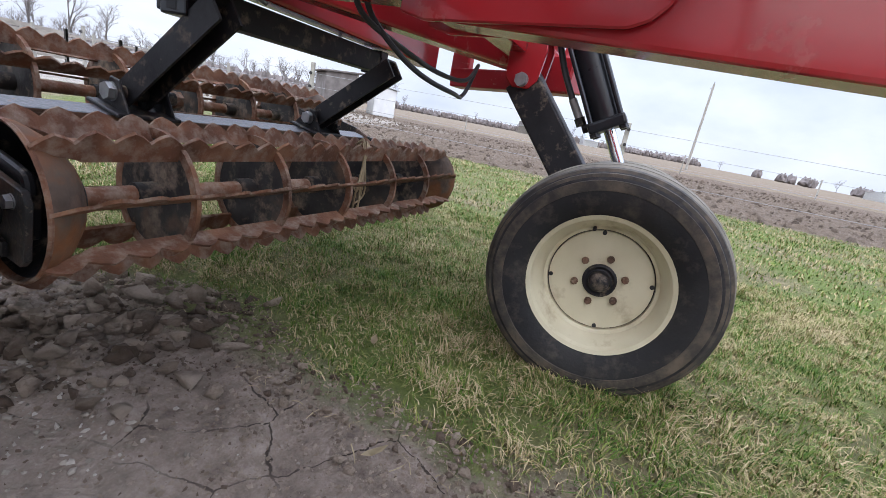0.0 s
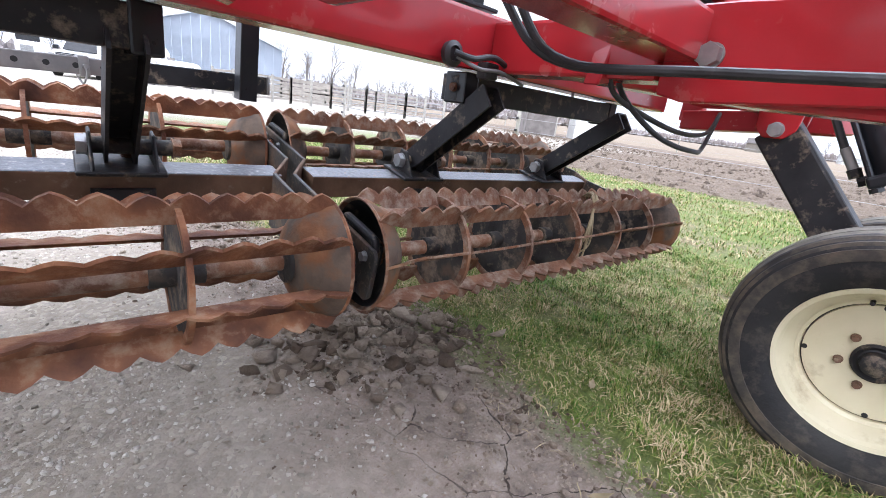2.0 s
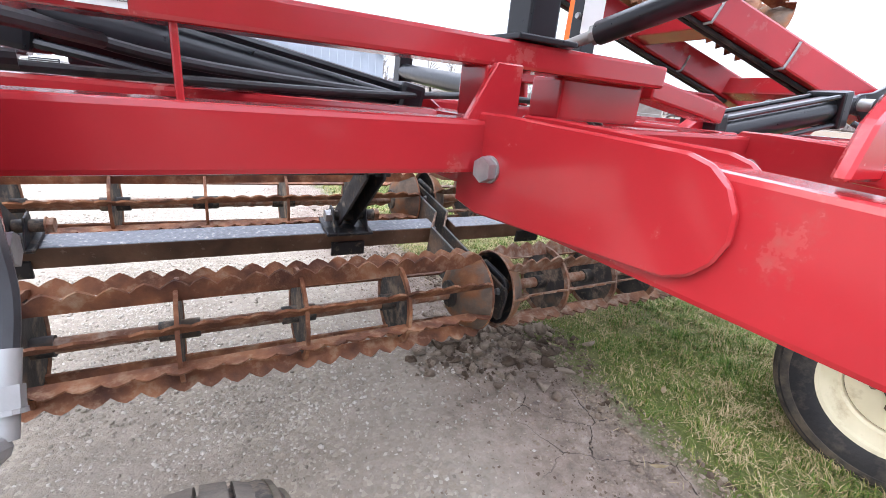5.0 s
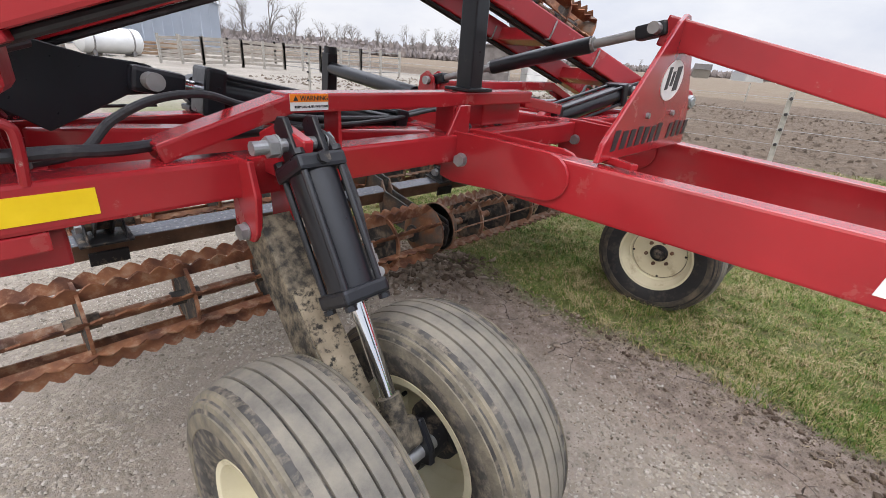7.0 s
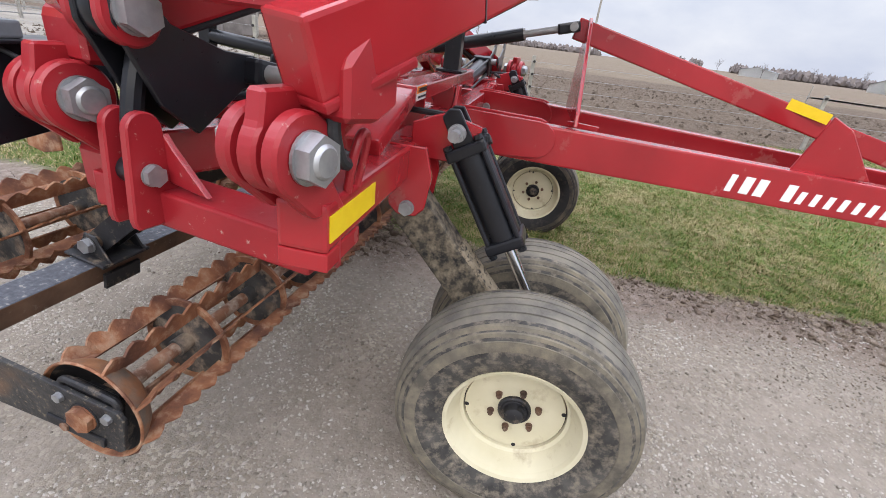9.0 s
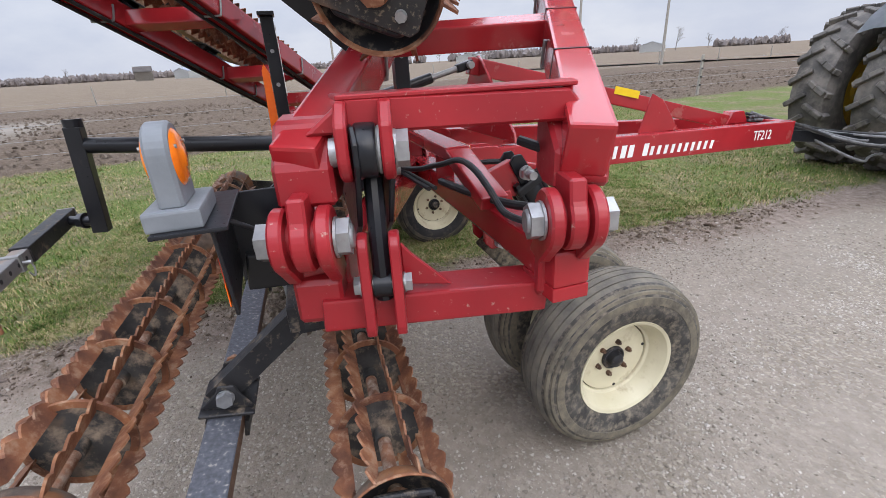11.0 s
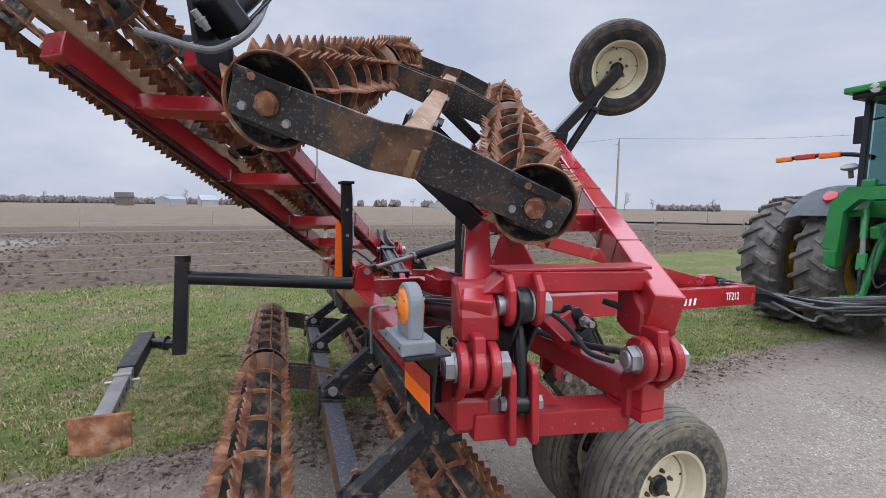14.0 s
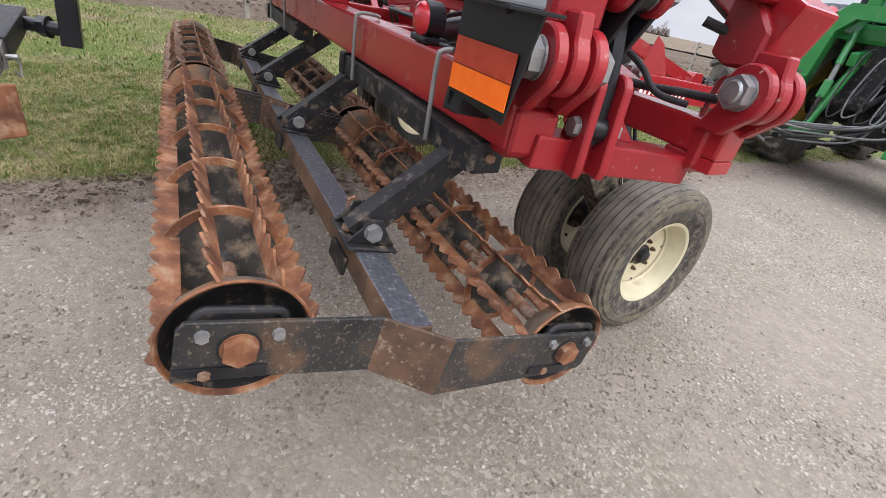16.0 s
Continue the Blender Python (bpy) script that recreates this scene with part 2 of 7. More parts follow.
FLUOR = material("orange_reflector", [(0.3, (0.95, 0.15, 0.01)), (0.7, (1.0, 0.19, 0.02))], 40.0, (0.3, 0.4), 0, 0.03, 200)
RED_REFL = material("red_reflector", [(0.3, (0.42, 0.045, 0.02)), (0.7, (0.52, 0.06, 0.03))], 40.0, (0.35, 0.5), 0, 0.03, 200)
AMBER = material("amber_lens", [(0.3, (0.80, 0.17, 0.01)), (0.7, (0.92, 0.24, 0.015))], 40.0, (0.12, 0.2), 0, 0.25, 130, None, 0.6)
RED_LENS = material("red_lens", [(0.3, (0.45, 0.01, 0.02)), (0.7, (0.55, 0.02, 0.03))], 40.0, (0.12, 0.2), 0, 0.25, 130, None, 0.6)
GREY_PLASTIC = material("grey_plastic", [(0.3, (0.16, 0.175, 0.19)), (0.7, (0.21, 0.225, 0.24))], 12.0, (0.45, 0.6), 0, 0.1, 120)
GREEN = material("green_paint", [(0.3, (0.018, 0.17, 0.042)), (0.7, (0.028, 0.23, 0.058))], 3.0, (0.25, 0.4), 0, 0.05, 40, ((0.20, 0.18, 0.12), 0.58, 0.9, 6.0), 0.3)
JD_YELLOW = material("yellow_wheel_paint", [(0.3, (0.50, 0.31, 0.02)), (0.7, (0.60, 0.38, 0.03))], 5.0, (0.35, 0.5), 0, 0.08, 40, ((0.25, 0.2, 0.13), 0.5, 0.8, 6.0))
MUD_TYRE = material("muddy_tractor_rubber", [(0.3, (0.055, 0.05, 0.046)), (0.7, (0.13, 0.12, 0.105))], 4.0, (0.7, 0.9), 0, 0.4, 60, ((0.24, 0.21, 0.18), 0.45, 0.75, 5.0))
DARK_GLASS = bpy.data.materials.new("cab_glass")
DARK_GLASS.use_nodes = True
gb = DARK_GLASS.node_tree.nodes["Principled BSDF"]
gb.inputs["Base Color"].default_value = (0.32, 0.45, 0.45, 1)
gb.inputs["Roughness"].default_value, gb.inputs["Transmission Weight"].default_value, gb.inputs["IOR"].default_value = 0.02, 1.0, 1.1
SHEET = material("grey_metal_siding", [(0.3, (0.42, 0.47, 0.54)), (0.7, (0.48, 0.53, 0.60))], 0.6, (0.45, 0.6), 0.0, 0.05, 6)
ROOF = material("metal_roof", [(0.3, (0.46, 0.48, 0.50)), (0.7, (0.56, 0.58, 0.60))], 0.5, (0.4, 0.6), 0.2, 0.05, 6)
BOARD = material("weathered_boards", [(0.3, (0.20, 0.18, 0.155)), (0.7, (0.33, 0.30, 0.26))], 3.0, (0.7, 0.9), 0, 0.4, 40)
POST = material("weathered_post", [(0.3, (0.23, 0.215, 0.19)), (0.7, (0.36, 0.34, 0.30))], 9.0, (0.7, 0.9), 0, 0.4, 60)
WIRE = material("fence_wire", [(0.3, (0.24, 0.24, 0.24)), (0.7, (0.34, 0.34, 0.34))], 9.0, (0.4, 0.6), 0.3, 0.0, 60)
WHITE_PAINT = material("white_paint", [(0.3, (0.58, 0.58, 0.57)), (0.7, (0.68, 0.68, 0.66))], 2.0, (0.3, 0.5), 0, 0.05, 30, ((0.45, 0.42, 0.37), 0.6, 0.9, 3.0))
DARK = material("dark_opening", [(0.3, (0.010, 0.010, 0.011)), (0.7, (0.022, 0.022, 0.023))], 5.0, (0.6, 0.8), 0, 0.1, 30)
BARK = material("bare_tree_bark", [(0.3, (0.10, 0.088, 0.08)), (0.7, (0.19, 0.17, 0.16))], 2.0, (0.8, 0.95), 0, 0.3, 20)
WOODS = material("far_bare_woods", [(0.3, (0.125, 0.108, 0.105)), (0.55, (0.175, 0.152, 0.143)), (0.75, (0.225, 0.190, 0.165))], 0.12, (0.9, 1.0), 0, 0.2, 3)
STRAW = material("dry_straw", [(0.3, (0.24, 0.185, 0.105)), (0.7, (0.40, 0.325, 0.20))], 12.0, (0.7, 0.9), 0, 0.2, 90)
CONCRETE = material("pale_concrete", [(0.3, (0.40, 0.39, 0.37)), (0.7, (0.50, 0.49, 0.47))], 0.4, (0.7, 0.9), 0, 0.1, 4)
DRAG = material("scuffed_grey_bar", [(0.3, (0.11, 0.11, 0.115)), (0.55, (0.20, 0.19, 0.18)), (0.72, (0.24, 0.14, 0.08))], 6.0, (0.45, 0.65), 0.1, 0.2, 70, ((0.30, 0.28, 0.25), 0.52, 0.75, 12.0))
PLANK = material("brown_planks", [(0.3, (0.16, 0.10, 0.06)), (0.7, (0.30, 0.21, 0.14))], 2.0, (0.7, 0.9), 0, 0.3, 30)
RED_LORRY = material("faded_red_paint", [(0.3, (0.35, 0.17, 0.15)), (0.7, (0.45, 0.30, 0.27))], 1.0, (0.4, 0.6), 0, 0.05, 20)

# ---- builders ----
ORIGIN = {}


def thing(name, at, label, category, group="", kind=""):
    """An Empty at the base of a thing; its parts are given in world places."""
    e = new(name)
    e.empty_display_size = 0.1
    e.location = at
    ORIGIN[e] = Vector(at)
    return tagged(e, label, category, group, kind)


def part(name, bm, mat, parent, label="", smooth=False, m=None):
    """Links a bmesh as one mesh object under a thing or a part; m places it first."""
    me = bpy.data.meshes.new(name)
    if m is not None:
        bmesh.ops.transform(bm, matrix=m, verts=bm.verts)
    if parent is not None:
        bmesh.ops.translate(bm, verts=bm.verts, vec=-ORIGIN[parent])
    if smooth:
        for f in bm.faces:
            f.smooth = True
        for e in bm.edges:
            if len(e.link_faces) == 2 and e.calc_face_angle(0) > 0.6:
                e.smooth = False
    bm.to_mesh(me)
    bm.free()
    me.materials.append(mat)
    ob = new(name, me)
    if parent is not None:
        ob.parent = parent
        ORIGIN[ob] = ORIGIN[parent]
    if label:
        tagged(ob, label)
    return ob


def frame_of(p0, p1, up=(0, 0, 1)):
    a, b = Vector(p0), Vector(p1)
    z = (b - a).normalized()
    u = Vector(up)
    if abs(z.dot(u)) > 0.98:
        u = Vector((1, 0, 0))
    x = u.cross(z).normalized()
    y = z.cross(x)
    return Matrix(((x.x, y.x, z.x, a.x), (x.y, y.y, z.y, a.y), (x.z, y.z, z.z, a.z), (0, 0, 0, 1))), (b - a).length


def bar(p0, p1, w, h, up=(0, 0, 1), bevel=0.008, bm=None, seg=2):
    """A rectangular tube from p0 to p1: w across, h along up."""
    bm = bm or bmesh.new()
    m, n = frame_of(p0, p1, up)
    r = bmesh.ops.create_cube(bm, size=1, matrix=m @ Matrix.Translation((0, 0, n / 2)) @ Matrix.Diagonal((w, h, n, 1)))
    if bevel:
        es = list({e for v in r["verts"] for e in v.link_edges})
        bmesh.ops.bevel(bm, geom=es, offset=min(bevel, w * 0.3, h * 0.3), segments=seg, affect="EDGES", profile=0.6)
    return bm


def rod(p0, p1, r, r2=None, seg=18, bm=None, caps=True):
    bm = bm or bmesh.new()
    m, n = frame_of(p0, p1)
    bmesh.ops.create_cone(bm, cap_ends=caps, segments=seg, radius1=r, radius2=r if r2 is None else r2, depth=n, matrix=m @ Matrix.Translation((0, 0, n / 2)))
    return bm


def ring(at, axis, prof, seg=48, bm=None):
    """A body of revolution about axis at a place. prof: (radius, along) pairs, closed if the last equals the first."""
    bm = bm or bmesh.new()
    m, _ = frame_of(at, Vector(at) + Vector(axis))
    rows = []
    for k in range(seg):
        a = 2 * math.pi * k / seg
        rows.append([bm.verts.new(m @ Vector((r * math.cos(a), r * math.sin(a), d))) for r, d in prof])
    for k in range(seg):
        p, q = rows[k], rows[(k + 1) % seg]
        for j in range(len(prof) - 1):
            if prof[j][0] < 1e-6 and prof[j + 1][0] < 1e-6:
                continue
            bm.faces.new((p[j], q[j], q[j + 1], p[j + 1]))
    bmesh.ops.remove_doubles(bm, verts=bm.verts, dist=1e-5)
    bmesh.ops.recalc_face_normals(bm, faces=bm.faces)
    return bm


def plate(pts, origin, ax, ay, thick, bevel=0.003, bm=None):
    """A flat plate: outline pts in the plane of ax and ay at origin, thickness centred on that plane."""
    bm = bm or bmesh.new()
    o, ax, ay = Vector(origin), Vector(ax).normalized(), Vector(ay).normalized()
    nz = ax.cross(ay).normalized()
    f = bm.faces.new([bm.verts.new(o + ax * x + ay * y - nz * thick / 2) for x, y in pts])
    r = bmesh.ops.extrude_face_region(bm, geom=[f])
    vs = [v for v in r["geom"] if isinstance(v, bmesh.types.BMVert)]
    bmesh.ops.translate(bm, verts=vs, vec=nz * thick)
    bmesh.ops.recalc_face_normals(bm, faces=bm.faces)
    if bevel:
        bmesh.ops.bevel(bm, geom=[e for e in bm.edges], offset=bevel, segments=1, affect="EDGES")
    return bm


def disc_pts(r, n=20, cx=0.0, cy=0.0, a0=0.0, a1=2 * math.pi):
    full = abs(a1 - a0 - 2 * math.pi) < 1e-6
    return [(cx + r * math.cos(a0 + (a1 - a0) * k / (n if full else n - 1)), cy + r * math.sin(a0 + (a1 - a0) * k / (n if full else n - 1))) for k in range(n)]


def hexbolt(at, axis, r, head, shank=0.0, bm=None):
    """A hexagon head with a washer, and the shank's end standing out of it."""
    bm = bm or bmesh.new()
    a, x = Vector(at), Vector(axis).normalized()
    rod(a, a + x * head * 0.18, r * 1.05, seg=20, bm=bm)
    rod(a + x * head * 0.18, a + x * head, r, seg=6, bm=bm)
    if shank:
        rod(a + x * head, a + x * (head + shank), r * 0.62, seg=14, bm=bm)
    return bm


def hose_mesh(pts, r):
    """A bent tube through the points."""
    P = [Vector(p) for p in pts]
    path = []
    for i in range(len(P) - 1):
        p0, p1, p2, p3 = P[max(i - 1, 0)], P[i], P[i + 1], P[min(i + 2, len(P) - 1)]
        for k in range(8):
            t = k / 8
            path.append(0.5 * ((2 * p1) + (p2 - p0) * t + (2 * p0 - 5 * p1 + 4 * p2 - p3) * t * t + (3 * p1 - p0 - 3 * p2 + p3) * t ** 3))
    path.append(P[-1])
    bm = bmesh.new()
    rows = []
    u = Vector((0.3, 0.2, 0.93))
    for i, p in enumerate(path):
        d = (path[min(i + 1, len(path) - 1)] - path[max(i - 1, 0)]).normalized()
        x = (u - d * u.dot(d)).normalized()
        u = x
        y = d.cross(x)
        rows.append([bm.verts.new(p + (x * math.cos(a) + y * math.sin(a)) * r) for a in [2 * math.pi * k / 10 for k in range(10)]])
    for a, b in zip(rows, rows[1:]):
        for k in range(10):
            bm.faces.new((a[k], a[(k + 1) % 10], b[(k + 1) % 10], b[k]))
    bm.faces.new(rows[0][::-1])
    bm.faces.new(rows[-1])
    return bm


def hose(name, pts, r, mat, parent, label=""):
    return part(name, hose_mesh(pts, r), mat, parent, label, smooth=True)


def lettering(text, at, ax, ay, height, mat, parent, name="lettering", shear=0.0, squeeze=1.0):
    """Words in the built-in font as a thin mesh: ax along the line, ay up."""
    cu = bpy.data.curves.new(name, "FONT")
    cu.body, cu.size, cu.extrude, cu.shear, cu.resolution_u = text, height / 0.7, 0.0012, shear, 3
    tmp = new(name + "_curve", cu)
    me = bpy.data.meshes.new_from_object(tmp.evaluated_get(bpy.context.evaluated_depsgraph_get()))
    bpy.data.objects.remove(tmp)
    x, y = Vector(ax).normalized(), Vector(ay).normalized()
    z = x.cross(y)
    m = Matrix(((x.x * squeeze, y.x, z.x, at[0]), (x.y * squeeze, y.y, z.y, at[1]), (x.z * squeeze, y.z, z.z, at[2]), (0, 0, 0, 1)))
    bm = bmesh.new()
    bm.from_mesh(me)
    bpy.data.meshes.remove(me)
    bmesh.ops.transform(bm, matrix=m, verts=bm.verts)
    return part(name, bm, mat, parent)


def quad(at, ax, ay, w, h, mat, parent, name, label="", thick=0.002):
    x, y = Vector(ax).normalized(), Vector(ay).normalized()
    return part(name, plate([(0, 0), (w, 0), (w, h), (0, h)], at, x, y, thick, 0), mat, parent, label)

# ---- ground: gravel lane, mud verge, lawn, ploughed field, all one sheet ----
def edge_x(y):
    """Where the mud verge gives way to grass, by the way along the lane."""
    dip = 0.24 * math.exp(-((y + 1.22) / 0.38) ** 2)
    return 0.58 - dip + 0.12 * max(0.0, min(1.0, (-1.6 - y) / 1.4)) + 0.10 * max(0.0, min(1.0, (y - 0.4) / 0.8)) + 0.09 * noise.noise((y * 1.1, 3.1, 0)) + 0.06 * noise.noise((y * 4.0, 7.7, 0)) + 0.03 * noise.noise((y * 13.0, 1.7, 0))


def fence_x(y):
    return -7.6 - 0.11 * y


HEAPS = ((0.80, -1.30, 0.27, 0.27, 0.055), (0.84, 2.3, 0.20, 0.9, 0.045), (0.95, -2.6, 0.24, 0.9, 0.040))


def ground_z(x, y):
    z = 0.010 * noise.noise((x * 0.7, y * 0.7, 0.3)) + 0.004 * noise.noise((x * 3.0, y * 3.0, 5.0))
    e = edge_x(y)
    f = fence_x(y) + 0.3
    if e < x < e + 0.75:
        k = math.sin(math.pi * (x - e) / 0.75)
        z += k * (0.016 * noise.noise((x * 7, y * 7, 2.0)) + 0.012 * noise.noise((x * 19, y * 19, 4.0)) - 0.008)
    # churned heaps where the mud was pushed up
    for cx, cy, sx, sy, hgt in HEAPS:
        w = math.exp(-((x - cx) / sx) ** 2 - ((y - cy) / sy) ** 2)
        if w > 0.03:
            r1 = 1 - abs(noise.noise((x * 6.5, y * 6.5, 3.0))) * 2.2
            r2 = 1 - abs(noise.noise((x * 15, y * 15, 8.0))) * 2.2
            z += w * hgt * (0.25 + 0.55 * r1 + 0.35 * r2)
    if x < e:
        z += 0.012 * min(1.0, (e - x) * 2) + 0.014 * noise.noise((x * 2.2, y * 2.2, 9.0)) * min(1.0, e - x)
    if x < f and x > -38:
        k = min(1.0, (f - x) / 1.0)
        z += k * (0.05 * noise.noise((x * 1.6, y * 1.6, 1.0)) + 0.045 * noise.noise((x * 4.5, y * 4.5, 6.0)) + 0.03 * math.sin(x * 5.5 + 2 * noise.noise((x, y, 0))))
    k = max(0.0, min(1.0, (x - 1.3) / 0.8))
    return z - 0.032 * k * k * (3 - 2 * k) * max(0.0, min(1.0, (12 - x) / 4))


def axis_steps(fine0, fine1, step, far0, far1, grow=1.16):
    vals = list(np.arange(fine0, fine1 + 1e-6, step))
    s, v = step, fine0
    lo = []
    while v > far0:
        s *= grow
        v -= s
        lo.append(max(v, far0))
    s, v = step, fine1
    hi = []
    while v < far1:
        s *= grow
        v += s
        hi.append(min(v, far1))
    return lo[::-1] + vals + hi


gx = axis_steps(-1.2, 4.0, 0.026, -2400, 2400, 1.055)
gy = axis_steps(-3.2, 3.0, 0.026, -2400, 2400, 1.055)
verts = [(x, y, ground_z(x, y) if abs(x) < 60 and abs(y) < 60 else 0.0) for y in gy for x in gx]
nx = len(gx)
faces = [(j * nx + i, j * nx + i + 1, (j + 1) * nx + i + 1, (j + 1) * nx + i) for j in range(len(gy) - 1) for i in range(nx - 1)]
gm = bpy.data.meshes.new("ground")
gm.from_pydata(verts, [], faces)
for p in gm.polygons:
    p.use_smooth = True
ground = tagged(new("ground", gm), "grey gravel lane with mud verge, thin lawn and ploughed field", "ground", kind="structure")


def ground_material():
    m = bpy.data.materials.new("ground")
    m.use_nodes = True
    n, l = m.node_tree.nodes, m.node_tree.links
    b = n["Principled BSDF"]
    b.inputs["Roughness"].default_value = 0.92
    b.inputs["Specular IOR Level"].default_value = 0.25
    co = n.new("ShaderNodeTexCoord")
    sep = n.new("ShaderNodeSeparateXYZ")
    l.new(co.outputs["Object"], sep.inputs[0])

    def noise_tex(scale, detail=6.0, rough=0.55):
        t = n.new("ShaderNodeTexNoise")
        t.inputs["Scale"].default_value, t.inputs["Detail"].default_value, t.inputs["Roughness"].default_value = scale, detail, rough
        l.new(co.outputs["Object"], t.inputs["Vector"])
        return t.outputs["Fac"]

    def ramp(src, *stops):
        r = n.new("ShaderNodeValToRGB")
        for k, (at, c) in enumerate(stops):
            e = r.color_ramp.elements[k] if k < 2 else r.color_ramp.elements.new(at)
            e.position, e.color = at, (*c, 1)
        l.new(src, r.inputs["Fac"])
        return r.outputs["Color"]

    def mathn(op, a, b2):
        k = n.new("ShaderNodeMath")
        k.operation = op
        for i, v in enumerate((a, b2)):
            if isinstance(v, (int, float)):
                k.inputs[i].default_value = v
            else:
                l.new(v, k.inputs[i])
        return k.outputs[0]

    def step(v, lo, hi):
        r = n.new("ShaderNodeMapRange")
        r.inputs["From Min"].default_value, r.inputs["From Max"].default_value = lo, hi
        l.new(v, r.inputs["Value"])
        return r.outputs["Result"]

    def mix(f, a, c):
        k = n.new("ShaderNodeMix")
        k.data_type = "RGBA"
        l.new(f, k.inputs[0])
        l.new(a, k.inputs[6])
        l.new(c, k.inputs[7])
        return k.outputs[2]

    x, y = sep.outputs[0], sep.outputs[1]
    wob = mathn("MULTIPLY", mathn("SUBTRACT", noise_tex(2.2, 8.0, 0.65), 0.5), 0.75)
    ramp_y = step(y, -1.2, -3.0)
    xe = mathn("SUBTRACT", mathn("SUBTRACT", x, wob), mathn("MULTIPLY", ramp_y, 0.12))
    gravel = ramp(noise_tex(48.0, 8.0, 0.7), (0.30, (0.165, 0.141, 0.115)), (0.52, (0.240, 0.209, 0.172)), (0.72, (0.312, 0.275, 0.231)))
    worn = ramp(noise_tex(14.0, 6.0, 0.6), (0.3, (0.198, 0.169, 0.137)), (0.7, (0.282, 0.244, 0.202)))
    bare = step(noise_tex(1.1, 6.0, 0.6), 0.40, 0.58)
    gravel = mix(bare, gravel, worn)
    vor = n.new("ShaderNodeTexVoronoi")
    vor.inputs["Scale"].default_value = 62.0
    l.new(co.outputs["Object"], vor.inputs["Vector"])
    sepc = n.new("ShaderNodeSeparateColor")
    l.new(vor.outputs["Color"], sepc.inputs[0])
    tone = ramp(sepc.outputs[0], (0.0, (0.16, 0.132, 0.10)), (0.6, (0.28, 0.238, 0.18)), (1.0, (0.45, 0.40, 0.32)))
    speck = step(mathn("ADD", sepc.outputs[1], mathn("MULTIPLY", mathn("SUBTRACT", noise_tex(1.3, 4.0), 0.5), 1.4)), 0.42, 0.50)
    gravel = mix(mathn("MULTIPLY", mathn("MULTIPLY", speck, 0.6), mathn("SUBTRACT", 1.0, mathn("MULTIPLY", bare, 0.7))), gravel, tone)
    mud = ramp(noise_tex(13.0, 10.0, 0.74), (0.30, (0.120, 0.090, 0.071)), (0.52, (0.238, 0.190, 0.155)), (0.74, (0.37, 0.310, 0.262)))
    lawn = ramp(noise_tex(9.0, 9.0, 0.75), (0.32, (0.070, 0.064, 0.030)), (0.48, (0.135, 0.112, 0.060)), (0.60, (0.215, 0.170, 0.100)), (0.78, (0.285, 0.225, 0.145)))
    lawn2 = ramp(noise_tex(34.0, 7.0, 0.75), (0.3, (0.044, 0.068, 0.012)), (0.7, (0.150, 0.178, 0.044)))
    lawn = mix(step(noise_tex(0.9, 5.0), 0.36, 0.56), lawn, lawn2)
    soil = ramp(noise_tex(4.5, 10.0, 0.78), (0.32, (0.050, 0.035, 0.023)), (0.52, (0.105, 0.076, 0.052)), (0.72, (0.172, 0.131, 0.095)))
    stub = ramp(noise_tex(0.35, 6.0, 0.6), (0.3, (0.120, 0.089, 0.060)), (0.7, (0.170, 0.132, 0.092)))
    yard = ramp(noise_tex(0.6, 6.0, 0.6), (0.3, (0.20, 0.178, 0.148)), (0.7, (0.27, 0.243, 0.205)))
    warp = n.new("ShaderNodeVectorMath")
    warp.operation = "MULTIPLY_ADD"
    wn_ = n.new("ShaderNodeTexNoise")
    wn_.inputs["Scale"].default_value, wn_.inputs["Detail"].default_value = 7.0, 5.0
    l.new(co.outputs["Object"], wn_.inputs["Vector"])
    l.new(wn_.outputs["Color"], warp.inputs[0])
    warp.inputs[1].default_value = (0.10, 0.10, 0.0)
    l.new(co.outputs["Object"], warp.inputs[2])
    crack = n.new("ShaderNodeTexVoronoi")
    crack.feature = "DISTANCE_TO_EDGE"
    crack.inputs["Scale"].default_value = 3.6
    l.new(warp.outputs[0], crack.inputs["Vector"])
    crk = mathn("MULTIPLY", step(crack.outputs["Distance"], 0.010, 0.004), step(noise_tex(1.7, 3.0), 0.50, 0.58))
    mud = mix(crk, mud, ramp(noise_tex(30.0), (0.3, (0.035, 0.026, 0.02)), (0.7, (0.06, 0.045, 0.035))))
    c = mix(step(xe, 1.00, 1.32), mud, gravel)
    c = mix(step(xe, 0.48, 0.66), lawn, c)
    xf = mathn("ADD", mathn("ADD", x, mathn("MULTIPLY", y, 0.11)), mathn("MULTIPLY", mathn("SUBTRACT", noise_tex(1.3), 0.5), 1.2))
    c = mix(step(xf, -7.1, -7.6), c, soil)
    c = mix(step(x, -34.0, -37.0), c, stub)
    c = mix(mathn("MULTIPLY", step(y, -9.0, -12.0), step(x, -24.0, -20.0)), c, yard)
    l.new(c, b.inputs["Base Color"])
    fine = noise_tex(110.0, 5.0, 0.7)
    mid = noise_tex(22.0, 8.0, 0.7)
    hsum = mathn("SUBTRACT", mathn("MULTIPLY", mathn("ADD", mathn("MULTIPLY", fine, 0.4), mid), mathn("SUBTRACT", 1.0, mathn("MULTIPLY", mathn("MULTIPLY", bare, step(xe, 0.9, 1.3)), 0.45))), mathn("MULTIPLY", mathn("MULTIPLY", vor.outputs["Distance"], step(xe, 0.9, 1.3)), 0.22))
    bp = n.new("ShaderNodeBump")
    bp.inputs["Strength"].default_value = 1.0
    l.new(mathn("SUBTRACT", 0.030, mathn("MULTIPLY", step(xe, 0.9, 1.3), 0.016)), bp.inputs["Distance"])
